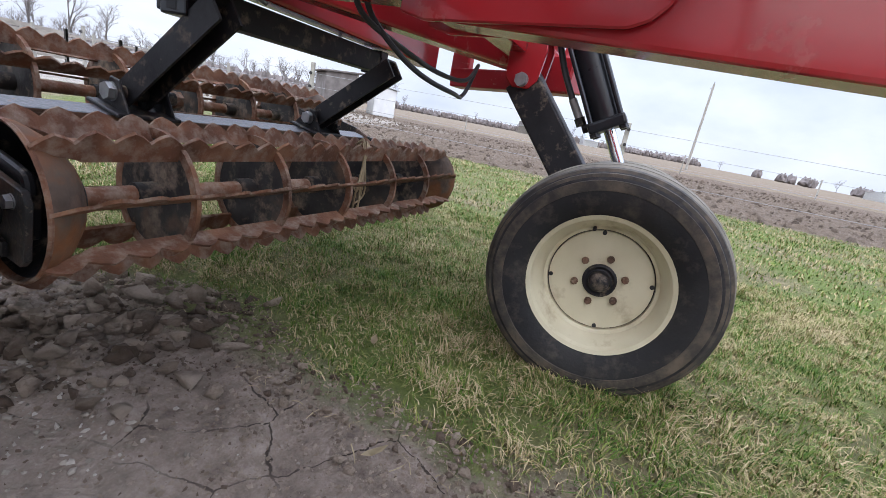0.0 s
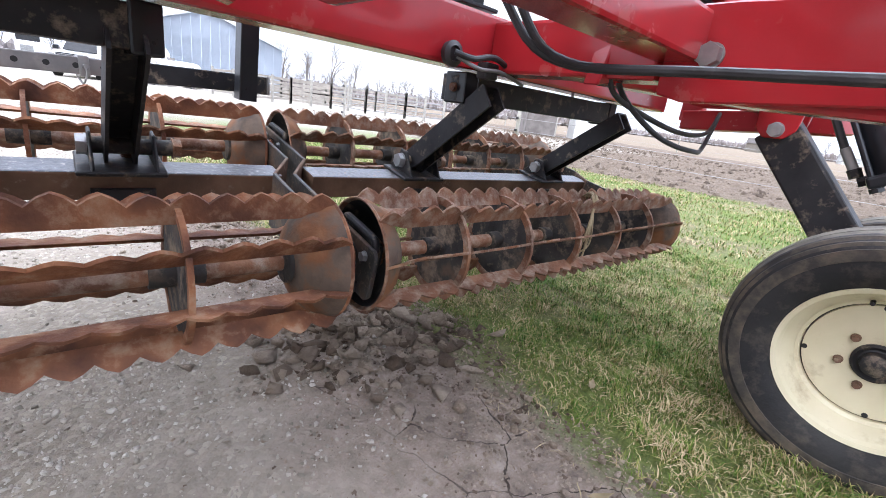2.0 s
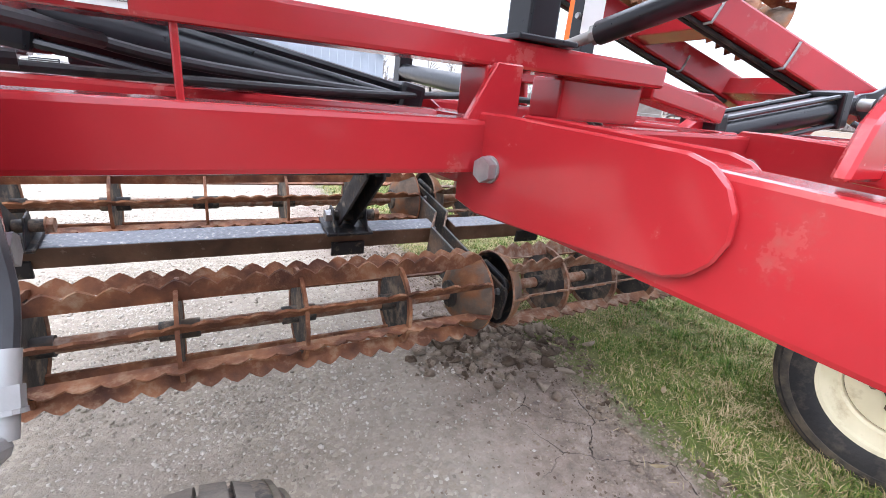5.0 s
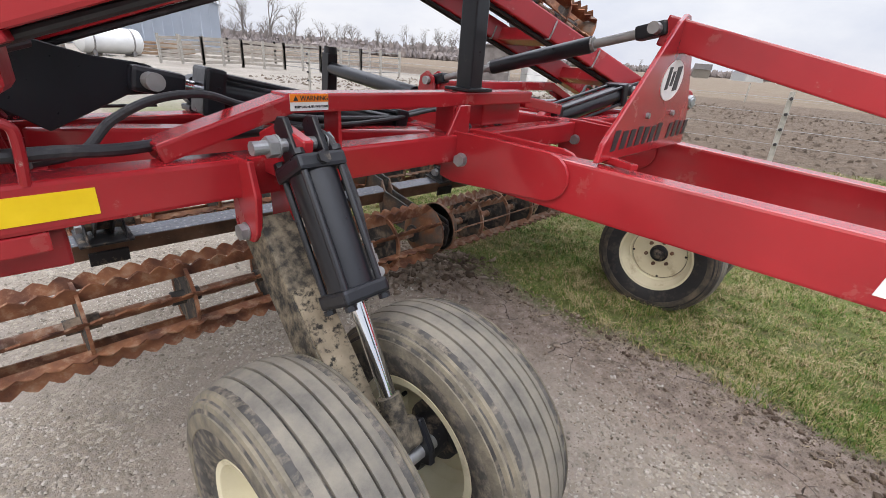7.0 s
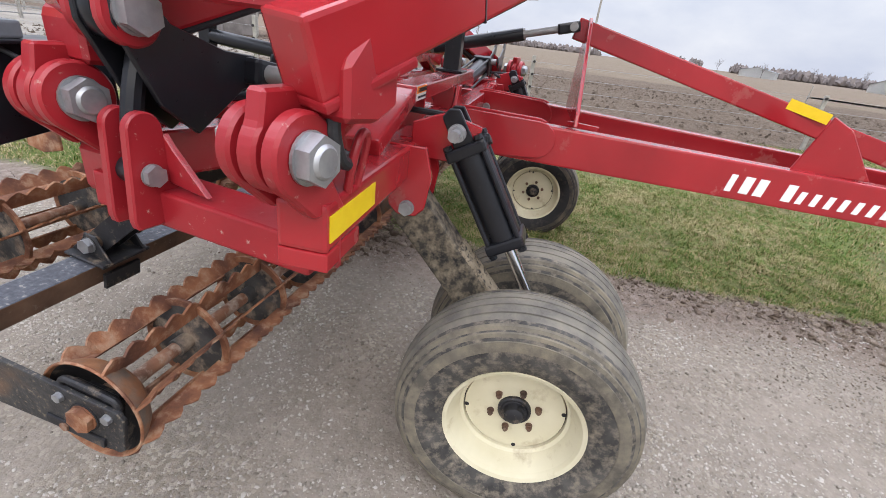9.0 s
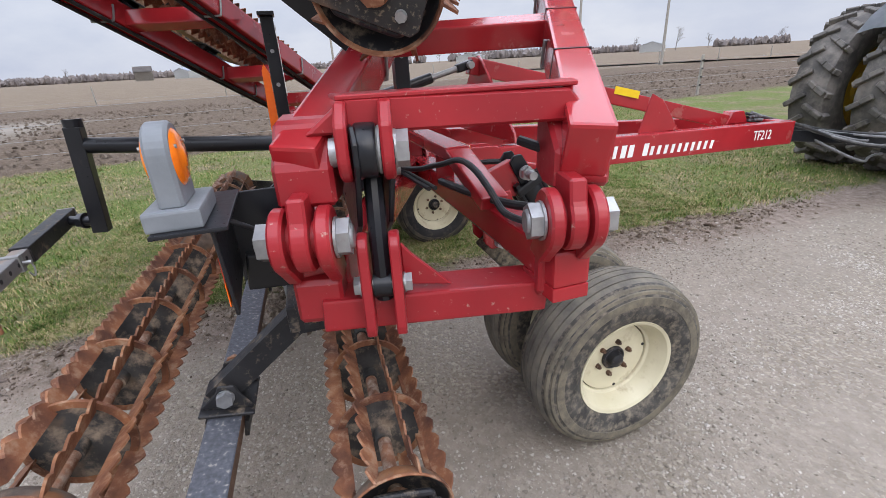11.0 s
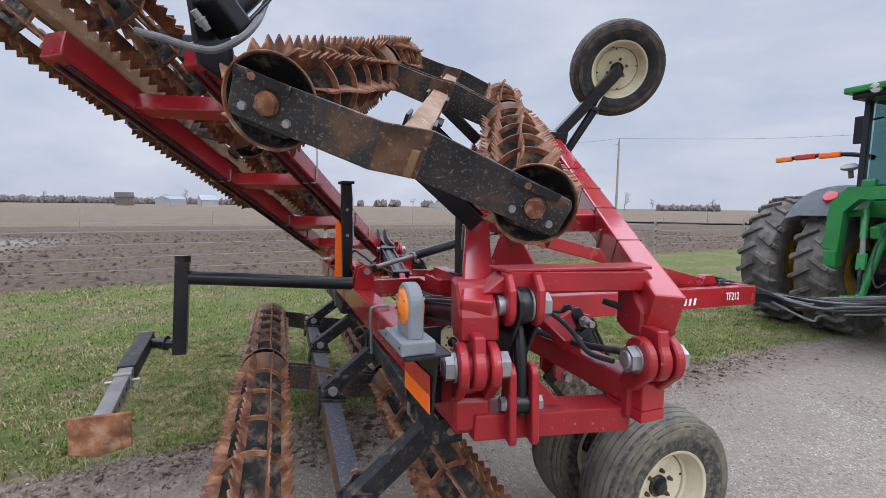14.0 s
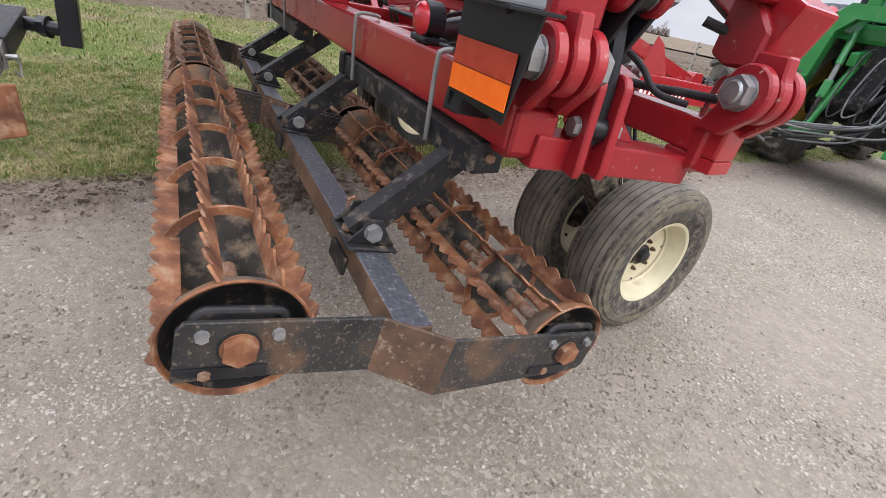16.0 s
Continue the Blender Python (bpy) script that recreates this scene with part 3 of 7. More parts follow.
    l.new(hsum, bp.inputs["Height"])
    l.new(bp.outputs["Normal"], b.inputs["Normal"])
    return m


gm.materials.append(ground_material())

# ---- the implement: rolling baskets and their gangs ----
F = thing("tillage_implement", (1.02, -0.77, 0.0), "red folding tillage implement with rusty rolling baskets behind a tractor", "farm implement")
AXLE_R = 0.152
X = Vector((1, 0, 0))


def rolling_basket(m, length, discs, bright=False, turn=0.0, dark=True, tooth=0.020):
    """One basket along local x from 0 to length, round its shaft."""
    rust = RUST_BRIGHT if bright else RUST
    b = part("rolling_basket", rod((0.0, 0, 0), (length, 0, 0), 0.021, seg=14), RUST, F, "rust-coloured rolling basket with serrated bars", True, m)
    for x, s in ((0.0, 1), (length, -1)):
        part("end_rim", ring((x, 0, 0), X, [(0.140, 0.010 * s), (0.145, -0.001 * s), (0.149, -0.002 * s), (0.151, 0.003 * s), (0.146, 0.012 * s), (0.140, 0.010 * s)], 40), rust, b, smooth=True, m=m)
        dish = [(0.146, 0.002 * s), (0.140, 0.020 * s), (0.118, 0.052 * s), (0.085, 0.078 * s), (0.052, 0.090 * s), (0.024, 0.092 * s), (0.024, 0.098 * s), (0.054, 0.097 * s), (0.088, 0.085 * s), (0.122, 0.058 * s), (0.144, 0.024 * s), (0.149, 0.006 * s), (0.146, 0.002 * s)]
        part("end_dish", ring((x, 0, 0), X, dish, 40), DISH, b, "rust-mottled concave end dish", smooth=True, m=m)
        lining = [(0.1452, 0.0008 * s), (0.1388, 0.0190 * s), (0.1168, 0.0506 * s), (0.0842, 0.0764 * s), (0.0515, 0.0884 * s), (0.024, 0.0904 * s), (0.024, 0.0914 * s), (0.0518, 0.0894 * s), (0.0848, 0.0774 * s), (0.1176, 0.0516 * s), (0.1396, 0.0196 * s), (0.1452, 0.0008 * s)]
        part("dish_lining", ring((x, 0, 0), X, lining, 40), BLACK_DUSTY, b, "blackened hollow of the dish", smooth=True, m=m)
        part("dish_hub", ring((x, 0, 0), X, [(0.020, 0.092 * s), (0.052, 0.095 * s), (0.050, 0.106 * s), (0.030, 0.110 * s), (0.020, 0.110 * s)], 24), DISC_DARK, b, "dark pressed hub of the dish", smooth=True, m=m)
        part("bearing_block", bar((x + 0.006 * s, 0, 0.004), (x + 0.050 * s, 0, 0.004), 0.105, 0.085, bevel=0.012), BLACK_DUSTY, b, m=m)
        part("bearing_cap", rod((x + 0.05 * s, 0, 0), (x + 0.062 * s, 0, 0), 0.04, seg=16), RUST, b, smooth=True, m=m)
    for k in range(discs):
        x = length * (k + 1) / (discs + 1)
        part("inner_rim", ring((x, 0, 0), X, [(AXLE_R - 0.026, -0.004), (AXLE_R - 0.010, -0.006), (AXLE_R - 0.004, -0.006), (AXLE_R - 0.004, 0.005), (AXLE_R - 0.010, 0.005), (AXLE_R - 0.026, 0.004), (AXLE_R - 0.026, -0.004)], 32), rust, b, smooth=True, m=m)
        part("inner_disc", ring((x, 0, 0), X, [(0.020, -0.003), (AXLE_R - 0.016, -0.003), (AXLE_R - 0.016, 0.003), (0.020, 0.003), (0.020, -0.003)], 28), DISC_DARK if dark else RUST, b, smooth=True, m=m)
        part("hub_collar", rod((x - 0.05, 0, 0), (x + 0.05, 0, 0), 0.028, seg=12), DISC_DARK, b, smooth=True, m=m)
    pitch = 0.066
    steps = int(length / pitch) * 4
    for j in range(8):
        bm = bmesh.new()
        rows = []
        for i in range(steps + 1):
            x = length * i / steps
            a = 2 * math.pi * j / 8 + turn + (-0.10 * x if tooth < 0.025 else 0.51 * x)
            wave = ((0.0, 0.64, 1.0, 0.64) if tooth < 0.025 else (0.0, 0.5, 1.0, 0.5))[i % 4]
            tip = AXLE_R + 0.003 + tooth * wave - 0.003 + 0.004 * noise.noise((x * 9, j, length))
            foot = AXLE_R - (0.055 if tooth > 0.025 else 0.034)
            end = min(x, length - x)
            if end < 0.08:
                foot = max(foot, 0.147 - 0.30 * end)
            ra, ta = Vector((0, math.cos(a), math.sin(a))), Vector((0, -math.sin(a), math.cos(a)))
            lean = 0.35 + 0.15 * noise.noise((x * 3, j * 2.0, length * 3))
            q = []
            for r, t in ((foot, -0.004), (tip, -0.0035), (tip, 0.0035), (foot, 0.004)):
                q.append(bm.verts.new(Vector((x, 0, 0)) + ra * r + ta * (t + (r - foot) * lean)))
            rows.append(q)
        for p, q in zip(rows, rows[1:]):
            for k in range(4):
                bm.faces.new((p[k], p[(k + 1) % 4], q[(k + 1) % 4], q[k]))
        bm.faces.new(rows[0])
        bm.faces.new(rows[-1][::-1])
        bmesh.ops.recalc_face_normals(bm, faces=bm.faces)
        part("serrated_bar", bm, rust, b, m=m)
    return b


def gang_matrix(origin, along, forward):
    x = Vector(along).normalized()
    y = Vector(forward)
    y = (y - x * x.dot(y)).normalized()
    z = x.cross(y)
    return Matrix(((x.x, y.x, z.x, origin[0]), (x.y, y.y, z.y, origin[1]), (x.z, y.z, z.z, origin[2]), (0, 0, 0, 1)))


def channel(a, b, w, h):
    """A folded channel from a to b, open underneath."""
    d = (b - a).normalized()
    n = X.cross(d).normalized()
    t = 0.008
    out = [(-w / 2, -h / 2), (-w / 2, h / 2), (w / 2, h / 2), (w / 2, -h / 2), (w / 2 - t, -h / 2), (w / 2 - t, h / 2 - t), (-w / 2 + t, h / 2 - t), (-w / 2 + t, -h / 2)]
    bm = bmesh.new()
    rows = [[bm.verts.new(p + X * u + n * v) for u, v in out] for p in (a - d * 0.05, b + d * 0.03)]
    for k in range(8):
        bm.faces.new((rows[0][k], rows[0][(k + 1) % 8], rows[1][(k + 1) % 8], rows[1][k]))
    for r in rows:
        for q in ((0, 1, 6, 7), (1, 2, 5, 6), (2, 3, 4, 5)):
            bm.faces.new([r[i] for i in q])
    bmesh.ops.recalc_face_normals(bm, faces=bm.faces)
    return bm


def basket_gang(m, length, mat_bar, label, feet, front, rear, drop, rise, plate_z=(-0.09, 0.052), flip=1, high=0.10):
    """A square toolbar with bent end plates; local x along it, y forward, z up. rise: from each foot to the tube above."""
    g = part("basket_gang", bar((0.030, 0, 0), (length - 0.008, 0, 0), 0.10, high, bevel=0.006), mat_bar, F, label, m=m)
    f_dx, r_dx = 0.062 * flip, -0.030 * flip
    for x, s in ((0.0, -1), (length, 1)):
        line = [(rear - 0.115, r_dx), (rear - 0.10, r_dx), (-0.085, r_dx), (0.065, f_dx), (front + 0.10, f_dx), (front + 0.115, f_dx)]
        bm = bmesh.new()
        t = 0.006
        rows = []
        for i, (y, dx) in enumerate(line):
            cut = 0.018 if i in (0, 5) else 0.0
            low = plate_z[0] + cut - (0.034 if i == 3 else 0.018 if i == 2 else 0.0)
            rows.append([bm.verts.new((x + dx + a, y, b)) for a, b in ((-t, low), (t, low), (t, plate_z[1] - cut), (-t, plate_z[1] - cut))])
        for p, q in zip(rows, rows[1:]):
            for c in range(4):
                bm.faces.new((p[c], p[(c + 1) % 4], q[(c + 1) % 4], q[c]))
        bm.faces.new(rows[0])
        bm.faces.new(rows[-1][::-1])
        bmesh.ops.recalc_face_normals(bm, faces=bm.faces)
        bmesh.ops.bevel(bm, geom=list(bm.edges), offset=0.002, segments=1, affect="EDGES")
        for f in bm.faces:
            if -0.085 < f.calc_center_median().y < 0.066:
                f.material_index = 1
        part("end_plate", bm, PLATE, g, "bent end plate, black with a rust-brown bend", m=m).data.materials.append(BEND)
        for y, dx in ((rear, r_dx), (front, f_dx)):
            o = Vector((x + dx, y, drop))
            part("axle_boss", rod(o + X * s * 0.005, o + X * s * 0.009, 0.043, seg=20), DARK, g, m=m)
            part("axle_bolt", hexbolt(o + X * s * 0.008, X * s, 0.036, 0.020), RUST_BRIGHT, g, "rusty axle bolt", m=m)
            part("bearing_strap", hose_mesh([o + Vector((-s * 0.012, yy, zz)) for yy, zz in ((-0.088, -0.05), (-0.088, 0.045), (-0.076, 0.074), (-0.05, 0.080), (0.05, 0.080), (0.076, 0.074), (0.084, 0.05))], 0.010), BLACK_DUSTY, g, "bent bearing strap", m=m)
            part("bearing_bracket", plate([(-0.080, -0.055), (0.080, -0.055), (0.080, 0.030), (0.06, 0.060), (-0.06, 0.060), (-0.080, 0.030)], o - Vector((s * 0.022, 0, -0.014)), (0, 1, 0), (0, 0, 1), 0.024, 0.004), BLACK_DUSTY, g, m=m)
            part("lower_strap", bar(o + Vector((s * 0.009, -0.115, -0.062)), o + Vector((s * 0.009, 0.06, -0.062)), 0.008, 0.030, bevel=0.002), BLACK_DUSTY, g, m=m)
            for by, bz in ((-0.070, 0.034), (0.070, 0.034), (-0.058, -0.062)):
                part("bolt", hexbolt(o + Vector((s * 0.006, by, bz)), X * s, 0.013, 0.012), ZINC if bz > 0 else RUST, g, m=m)
    top = high / 2
    for fx in feet:
        part("foot_plate", plate([(-0.095, -0.075), (0.095, -0.075), (0.095, 0.085), (-0.095, 0.085)], (fx, 0, top + 0.007), (1, 0, 0), (0, 1, 0), 0.012, 0.003), BLACK_DUSTY, g, m=m)
        for sx in (-0.072, 0.062):
            part("clamp_ear", plate([(-0.075, 0.0), (0.085, 0.0), (0.040, 0.055), (0.026, 0.082), (-0.022, 0.082), (-0.030, 0.055)], (fx + sx, 0, top + 0.013), (0, 1, 0), (0, 0, 1), 0.008, 0.003), BLACK_DUSTY, g, m=m)
        part("pivot_tube", rod((fx - 0.115, 0, top + 0.055), (fx + 0.085, 0, top + 0.055), 0.021, seg=16), DISC_DARK, g, "worn pivot tube", True, m)
        for sx, off in ((-1, 0.115), (1, 0.067)):
            part("pivot_bolt", hexbolt((fx + sx * off, 0.0, top + 0.055), (sx, 0, 0), 0.026, 0.022), ZINC if sx > 0 else RUST, g, m=m)
        part("foot_bolt", hexbolt((fx - 0.02, -0.045, top + 0.013), (0, 0, 1), 0.015, 0.016), RUST, g, "rusty foot bolt", m=m)
        for sy in (-0.058, 0.058):
            part("u_bolt", bar((fx - 0.07, sy, 0.005 - top), (fx + 0.07, sy, 0.005 - top), 0.014, 0.06, bevel=0.003), BLACK_DUSTY, g, m=m)
        foot = Vector((fx, 0, top + 0.055))
        part("swing_arm", channel(foot, foot + Vector(rise), 0.070, 0.078), BLACK_DUSTY if high < 0.09 else BLACK, g, "black folded channel arm", m=m)
    return g


def gang_with_baskets(m, length, mat_bar, label, feet, discs, bright, turns, rise, front=0.48, rear=-0.385, drop=-0.012, flip=1, dark=True, plate_z=(-0.09, 0.052), tooth=0.020, high=0.10):
    basket_gang(m, length, mat_bar, label, feet, front, rear, drop, rise, plate_z, flip, high)
    for y, dx, tn in ((rear, -0.030 * flip, turns[0]), (front, 0.062 * flip, turns[1])):
        rolling_basket(m @ Matrix.Translation((0.012 + dx, y, drop)), length - 0.024, discs, bright, tn, dark, tooth)


SLOPE = -0.039
TILT = (0, 0.985, -0.174)


def on_bar(x):
    return (x, -1.450 + SLOPE * (x - 1.05), 0.579 + 0.011 * (x - 1.05))


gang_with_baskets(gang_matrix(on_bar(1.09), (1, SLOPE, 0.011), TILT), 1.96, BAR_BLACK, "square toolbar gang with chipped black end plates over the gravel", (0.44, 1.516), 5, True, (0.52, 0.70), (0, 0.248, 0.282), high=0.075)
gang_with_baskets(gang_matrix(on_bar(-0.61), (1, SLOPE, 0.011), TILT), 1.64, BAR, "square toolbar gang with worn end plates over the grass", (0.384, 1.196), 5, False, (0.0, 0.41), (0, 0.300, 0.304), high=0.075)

# wing gangs, folded over the centre, upside down; each hangs by the same offsets from its ladder
FOLD = Vector((-0.84, 0.41, 0.345)).normalized()
FOLD_FAR = Vector((0.79, -0.475, 0.386)).normalized()
HA = Vector((0.229, 0.973, 0)).normalized()
NEAR_GANG, FAR_GANG = Vector((3.02, -0.585, 1.60)), Vector((-0.80, -1.25, 1.38)) + HA * 0.6
NEAR_LADDER = (Vector((2.33, -0.16, 1.70)) - FOLD * 0.86, Vector((2.17, -0.82, 1.68)) - FOLD * 0.83)
FAR_LADDER = (Vector((-0.80, -1.25, 1.32)) + HA * 0.6, Vector((-0.80, -1.25, 1.32)))
for lf, d, flip in ((NEAR_GANG, FOLD, 1), (FAR_GANG, FOLD_FAR, -1)):
    n = d.cross(HA).normalized()
    if n.z < 0:
        n = -n
    ax_f = lf + d * 0.104 - HA * 0.408 + n * 0.134
    ax_r = lf + d * 0.198 - HA * 1.29 + n * 0.424
    along = d * flip
    base = gang_matrix((0, 0, 0), along, ax_f - ax_r)
    wy, wz = base.col[1].to_3d(), base.col[2].to_3d()
    mid = (ax_f + ax_r) / 2 - wy * 0.025 + wz * 0.02 + (n * 0.07 if flip < 0 else n * 0)
    for s0, ln, feet, discs, lab in ((0.0, 1.55, (0.45, 1.2), 5, "folded wing gang with a mud-brown square toolbar"), (1.66, 1.15 if flip > 0 else 2.7, (0.5,), 4 if flip > 0 else 9, "outer folded wing gang with dark baskets")):
        o = mid + d * (s0 if flip > 0 else s0 + ln)
        gang_with_baskets(gang_matrix(o, along, ax_f - ax_r), ln, BAR_MUD, lab, feet, discs, True, (0.1, 0.7), (0, 0.36, 0.14), 0.48, -0.43, -0.02, 1, tooth=0.034)

# ---- implement wheels ----
def implement_wheel(at, axis, label, rubber, tread, r=0.386, w=0.245, off=0.0):
    """at: the tyre's centre; axis: towards the side that shows the hub."""
    a = Vector(axis).normalized()
    c = Vector(at)
    h = w / 2
    fit = lambda p: p if p < 0.22 else 0.22 + (p - 0.22) * (r - 0.22) / (0.386 - 0.22)
    side = [(0.212, -h * 0.72), (0.232, -h * 0.86), (0.275, -h * 0.98), (0.312, -h), (0.332, -h * 0.985), (0.350, -h * 0.93), (0.366, -h * 0.80), (0.372, -h * 0.70)]
    prof = side + [(p, -d) for p, d in side[::-1]] + [(0.195, h * 0.4), (0.195, -h * 0.4), side[0]]
    wh = part("wheel", ring(c, a, [(fit(p), q) for p, q in prof], 64), rubber, F, label, smooth=True)
    for s in (-1, 1):
        band = [(0.300, s * h * 0.96), (0.304, s * h * 1.008), (0.318, s * h * 1.012), (0.334, s * h * 1.0), (0.336, s * h * 0.955), (0.350, s * h * 0.945), (0.354, s * h * 0.93), (0.356, s * h * 0.87), (0.368, s * h * 0.82), (0.371, s * h * 0.76), (0.360, s * h * 0.74), (0.30, s * h * 0.90)]
        part("sidewall_band", ring(c, a, [(fit(p), q) for p, q in band], 64), SHOULDER if rubber is RUBBER_DARK else SHOULDER_TAN, wh, "dust-stained outer sidewall with raised ribs", smooth=True)
    tp = []
    edges = [-0.76, -0.455, -0.415, -0.165, -0.125, 0.125, 0.165, 0.415, 0.455, 0.76]
    crown = lambda q: r - 0.022 * (abs(q) / 0.74) ** 2.4
    tp.append((r - 0.05, -0.76 * h))
    for k in range(0, 10, 2):
        p, q = edges[k], edges[k + 1]
        tp += [(crown(p) - 0.012 if k else r - 0.04, p * h), (crown(p), p * h + 0.001), (crown(q), q * h - 0.001), (crown(q) - 0.012 if k < 8 else r - 0.04, q * h)]
    tp.append((r - 0.05, 0.76 * h))
    part("tread", ring(c, a, tp, 72), tread, wh, "ribbed tread, grey with dust", smooth=True)
    rim = [(0.200, -h * 0.80), (0.226, -h * 0.84), (0.228, -h * 0.78), (0.205, -h * 0.70), (0.190, -h * 0.45), (0.178, -0.02), (0.182, 0.030), (0.196, h * 0.55), (0.207, h * 0.70), (0.229, h * 0.78), (0.227, h * 0.86), (0.214, h * 0.82),
           (0.209, h * 0.76), (0.204, h * 0.60), (0.197, h * 0.40), (0.193, h * 0.34 + off), (0.178, 0.026 + off), (0.172, 0.024 + off), (0.1705, 0.004 + off), (0.1675, 0.004 + off), (0.166, 0.016 + off), (0.085, 0.020 + off), (0.070, 0.016 + off), (0.050, 0.016 + off), (0.050, 0.004 + off), (0.165, 0.004 + off), (0.176, -0.01 + off), (0.186, -h * 0.5), (0.200, -h * 0.80)]
    rm = part("rim", ring(c, a, rim, 56), CREAM, wh, "cream-painted steel rim", smooth=True)
    part("hub", ring(c, a, [(0.0, 0.060), (0.022, 0.058), (0.031, 0.052), (0.035, 0.026), (0.040, 0.024), (0.049, 0.030), (0.055, 0.026), (0.056, -0.01), (0.0, -0.01)], 28), BLACK_DUSTY, wh, "greasy black hub cap", smooth=True)
    part("hub_drum", ring(c, a, [(0.0, -0.13), (0.060, -0.13), (0.064, -0.12), (0.066, -0.02), (0.095, -0.015), (0.098, 0.003 + off), (0.0, 0.003 + off)], 28), BLACK_DUSTY, wh, "greasy black hub drum", smooth=True)
    m, _ = frame_of(c, c + a)
    part("rim_seam", ring(c, a, [(0.1672, 0.0045 + off), (0.1708, 0.0045 + off), (0.1708, 0.0085 + off), (0.1672, 0.0085 + off), (0.1672, 0.0045 + off)], 48), DISC_DARK, wh, "dark rust line round the wheel disc", smooth=True)
    for k in range(6):
        g = 2 * math.pi * (k + 0.3) / 6
        part("lug_nut", hexbolt(m @ Vector((0.080 * math.cos(g), 0.080 * math.sin(g), 0.018)), a, 0.0115, 0.014, 0.008), BEND, wh, "weathered brown lug nut")
    for k in range(4):
        g = 2 * math.pi * (k + 0.1) / 4
        part("rim_hole", rod(m @ Vector((0.160 * math.cos(g), 0.160 * math.sin(g), 0.004)), m @ Vector((0.160 * math.cos(g), 0.160 * math.sin(g), 0.0178)), 0.0075, seg=10), DARK, wh)
    g = 1.9
    part("valve", rod(m @ Vector((0.180 * math.cos(g), 0.182 * math.sin(g), 0.020)), m @ Vector((0.176 * math.cos(g), 0.176 * math.sin(g), 0.052)), 0.006, seg=8), INK, wh)
    return wh


implement_wheel((2.597, 0.010, 0.372), (1, 0, 0), "dusty ribbed implement tyre on a cream rim, on gravel", RUBBER, TREAD, 0.408, 0.262)
implement_wheel((2.150, 0.025, 0.372), (-1, 0, 0), "dusty ribbed implement tyre on a cream rim, inner of the pair", RUBBER, TREAD, 0.408, 0.262, 0.03)
implement_wheel((-0.02, 0.0, 0.350), (1, 0, 0), "black ribbed implement tyre on a cream rim, standing in grass", RUBBER_DARK, TREAD)
implement_wheel((-0.49, 0.0, 0.350), (-1, 0, 0), "black ribbed implement tyre on a cream rim, beside the field", RUBBER_DARK, TREAD)

# ---- red centre frame and tongue ----
HC = Vector((2.995, -0.777, 1.244))
HE = Vector((HA.y, -HA.x, 0))
UP = Vector((0, 0, 1))


def hw(along, out, z):
    """A place by the near hinge: along its pin line, out from it, height."""
    p = HC + HA * along + HE * out
    return Vector((p.x, p.y, z))


HALF_TURN = Matrix.Translation((1.02, -0.77, 0)) @ Matrix.Rotation(math.pi, 4, "Z") @ Matrix.Translation((-1.02, 0.77, 0))
part("front_beam", bar((-0.92, -0.518, 1.093), (3.03, -0.518, 1.093), 0.11, 0.105, bevel=0.010), RED, F)
for x0, x1 in ((2.857, 3.03), (-0.92, -0.75)):
    part("beam_end", bar((x0, -0.518, 1.019), (x1, -0.518, 1.019), 0.11, 0.042, bevel=0.004), RED, F, "lower red end of the front beam")
part("rear_beam", bar((-0.80, -1.165, 1.085), (2.84, -1.165, 1.085), 0.12, 0.17, bevel=0.012), RED, F)
for x in (0.52, 1.52):
    part("cross_beam", bar((x, -1.11, 1.075), (x, -0.56, 1.075), 0.11, 0.15, bevel=0.01), RED, F)
# raised rail with its sloping ends
for sgn, xs in ((1, (1.0, 2.28, 2.62)), (-1, (1.04, -0.24, -0.58))):
    y0 = -0.555 if sgn > 0 else -1.13
    part("upper_rail", bar((xs[0], y0, 1.275), (xs[1], y0, 1.275), 0.10, 0.055, bevel=0.008), RED, F)
    part("rail_slope", bar((xs[1] - 0.02 * sgn, y0, 1.275), (xs[2], y0, 1.165), 0.10, 0.05, bevel=0.008), RED, F)
part("rail_end", bar((0.98, -0.60, 1.25), (0.60, -0.60, 1.20), 0.10, 0.055, bevel=0.008), RED, F)
part("gusset", plate([(-0.03, 0.0), (0.10, 0.0), (0.035, 0.115), (-0.03, 0.115)], (1.52, -0.49, 1.14), (1, 0, 0), (0, 0, 1), 0.016), RED, F)
part("rail_post", bar((1.52, -0.555, 1.14), (1.52, -0.555, 1.25), 0.09, 0.10, up=(0, 1, 0), bevel=0.006), RED, F)
part("rail_post", bar((2.10, -0.555, 1.14), (2.10, -0.555, 1.25), 0.012, 0.08, up=(0, 1, 0), bevel=0.003), RED, F)
part("rail_box", bar((1.0, -0.62, 1.20), (1.30, -0.62, 1.20), 0.11, 0.10, bevel=0.008), RED, F)

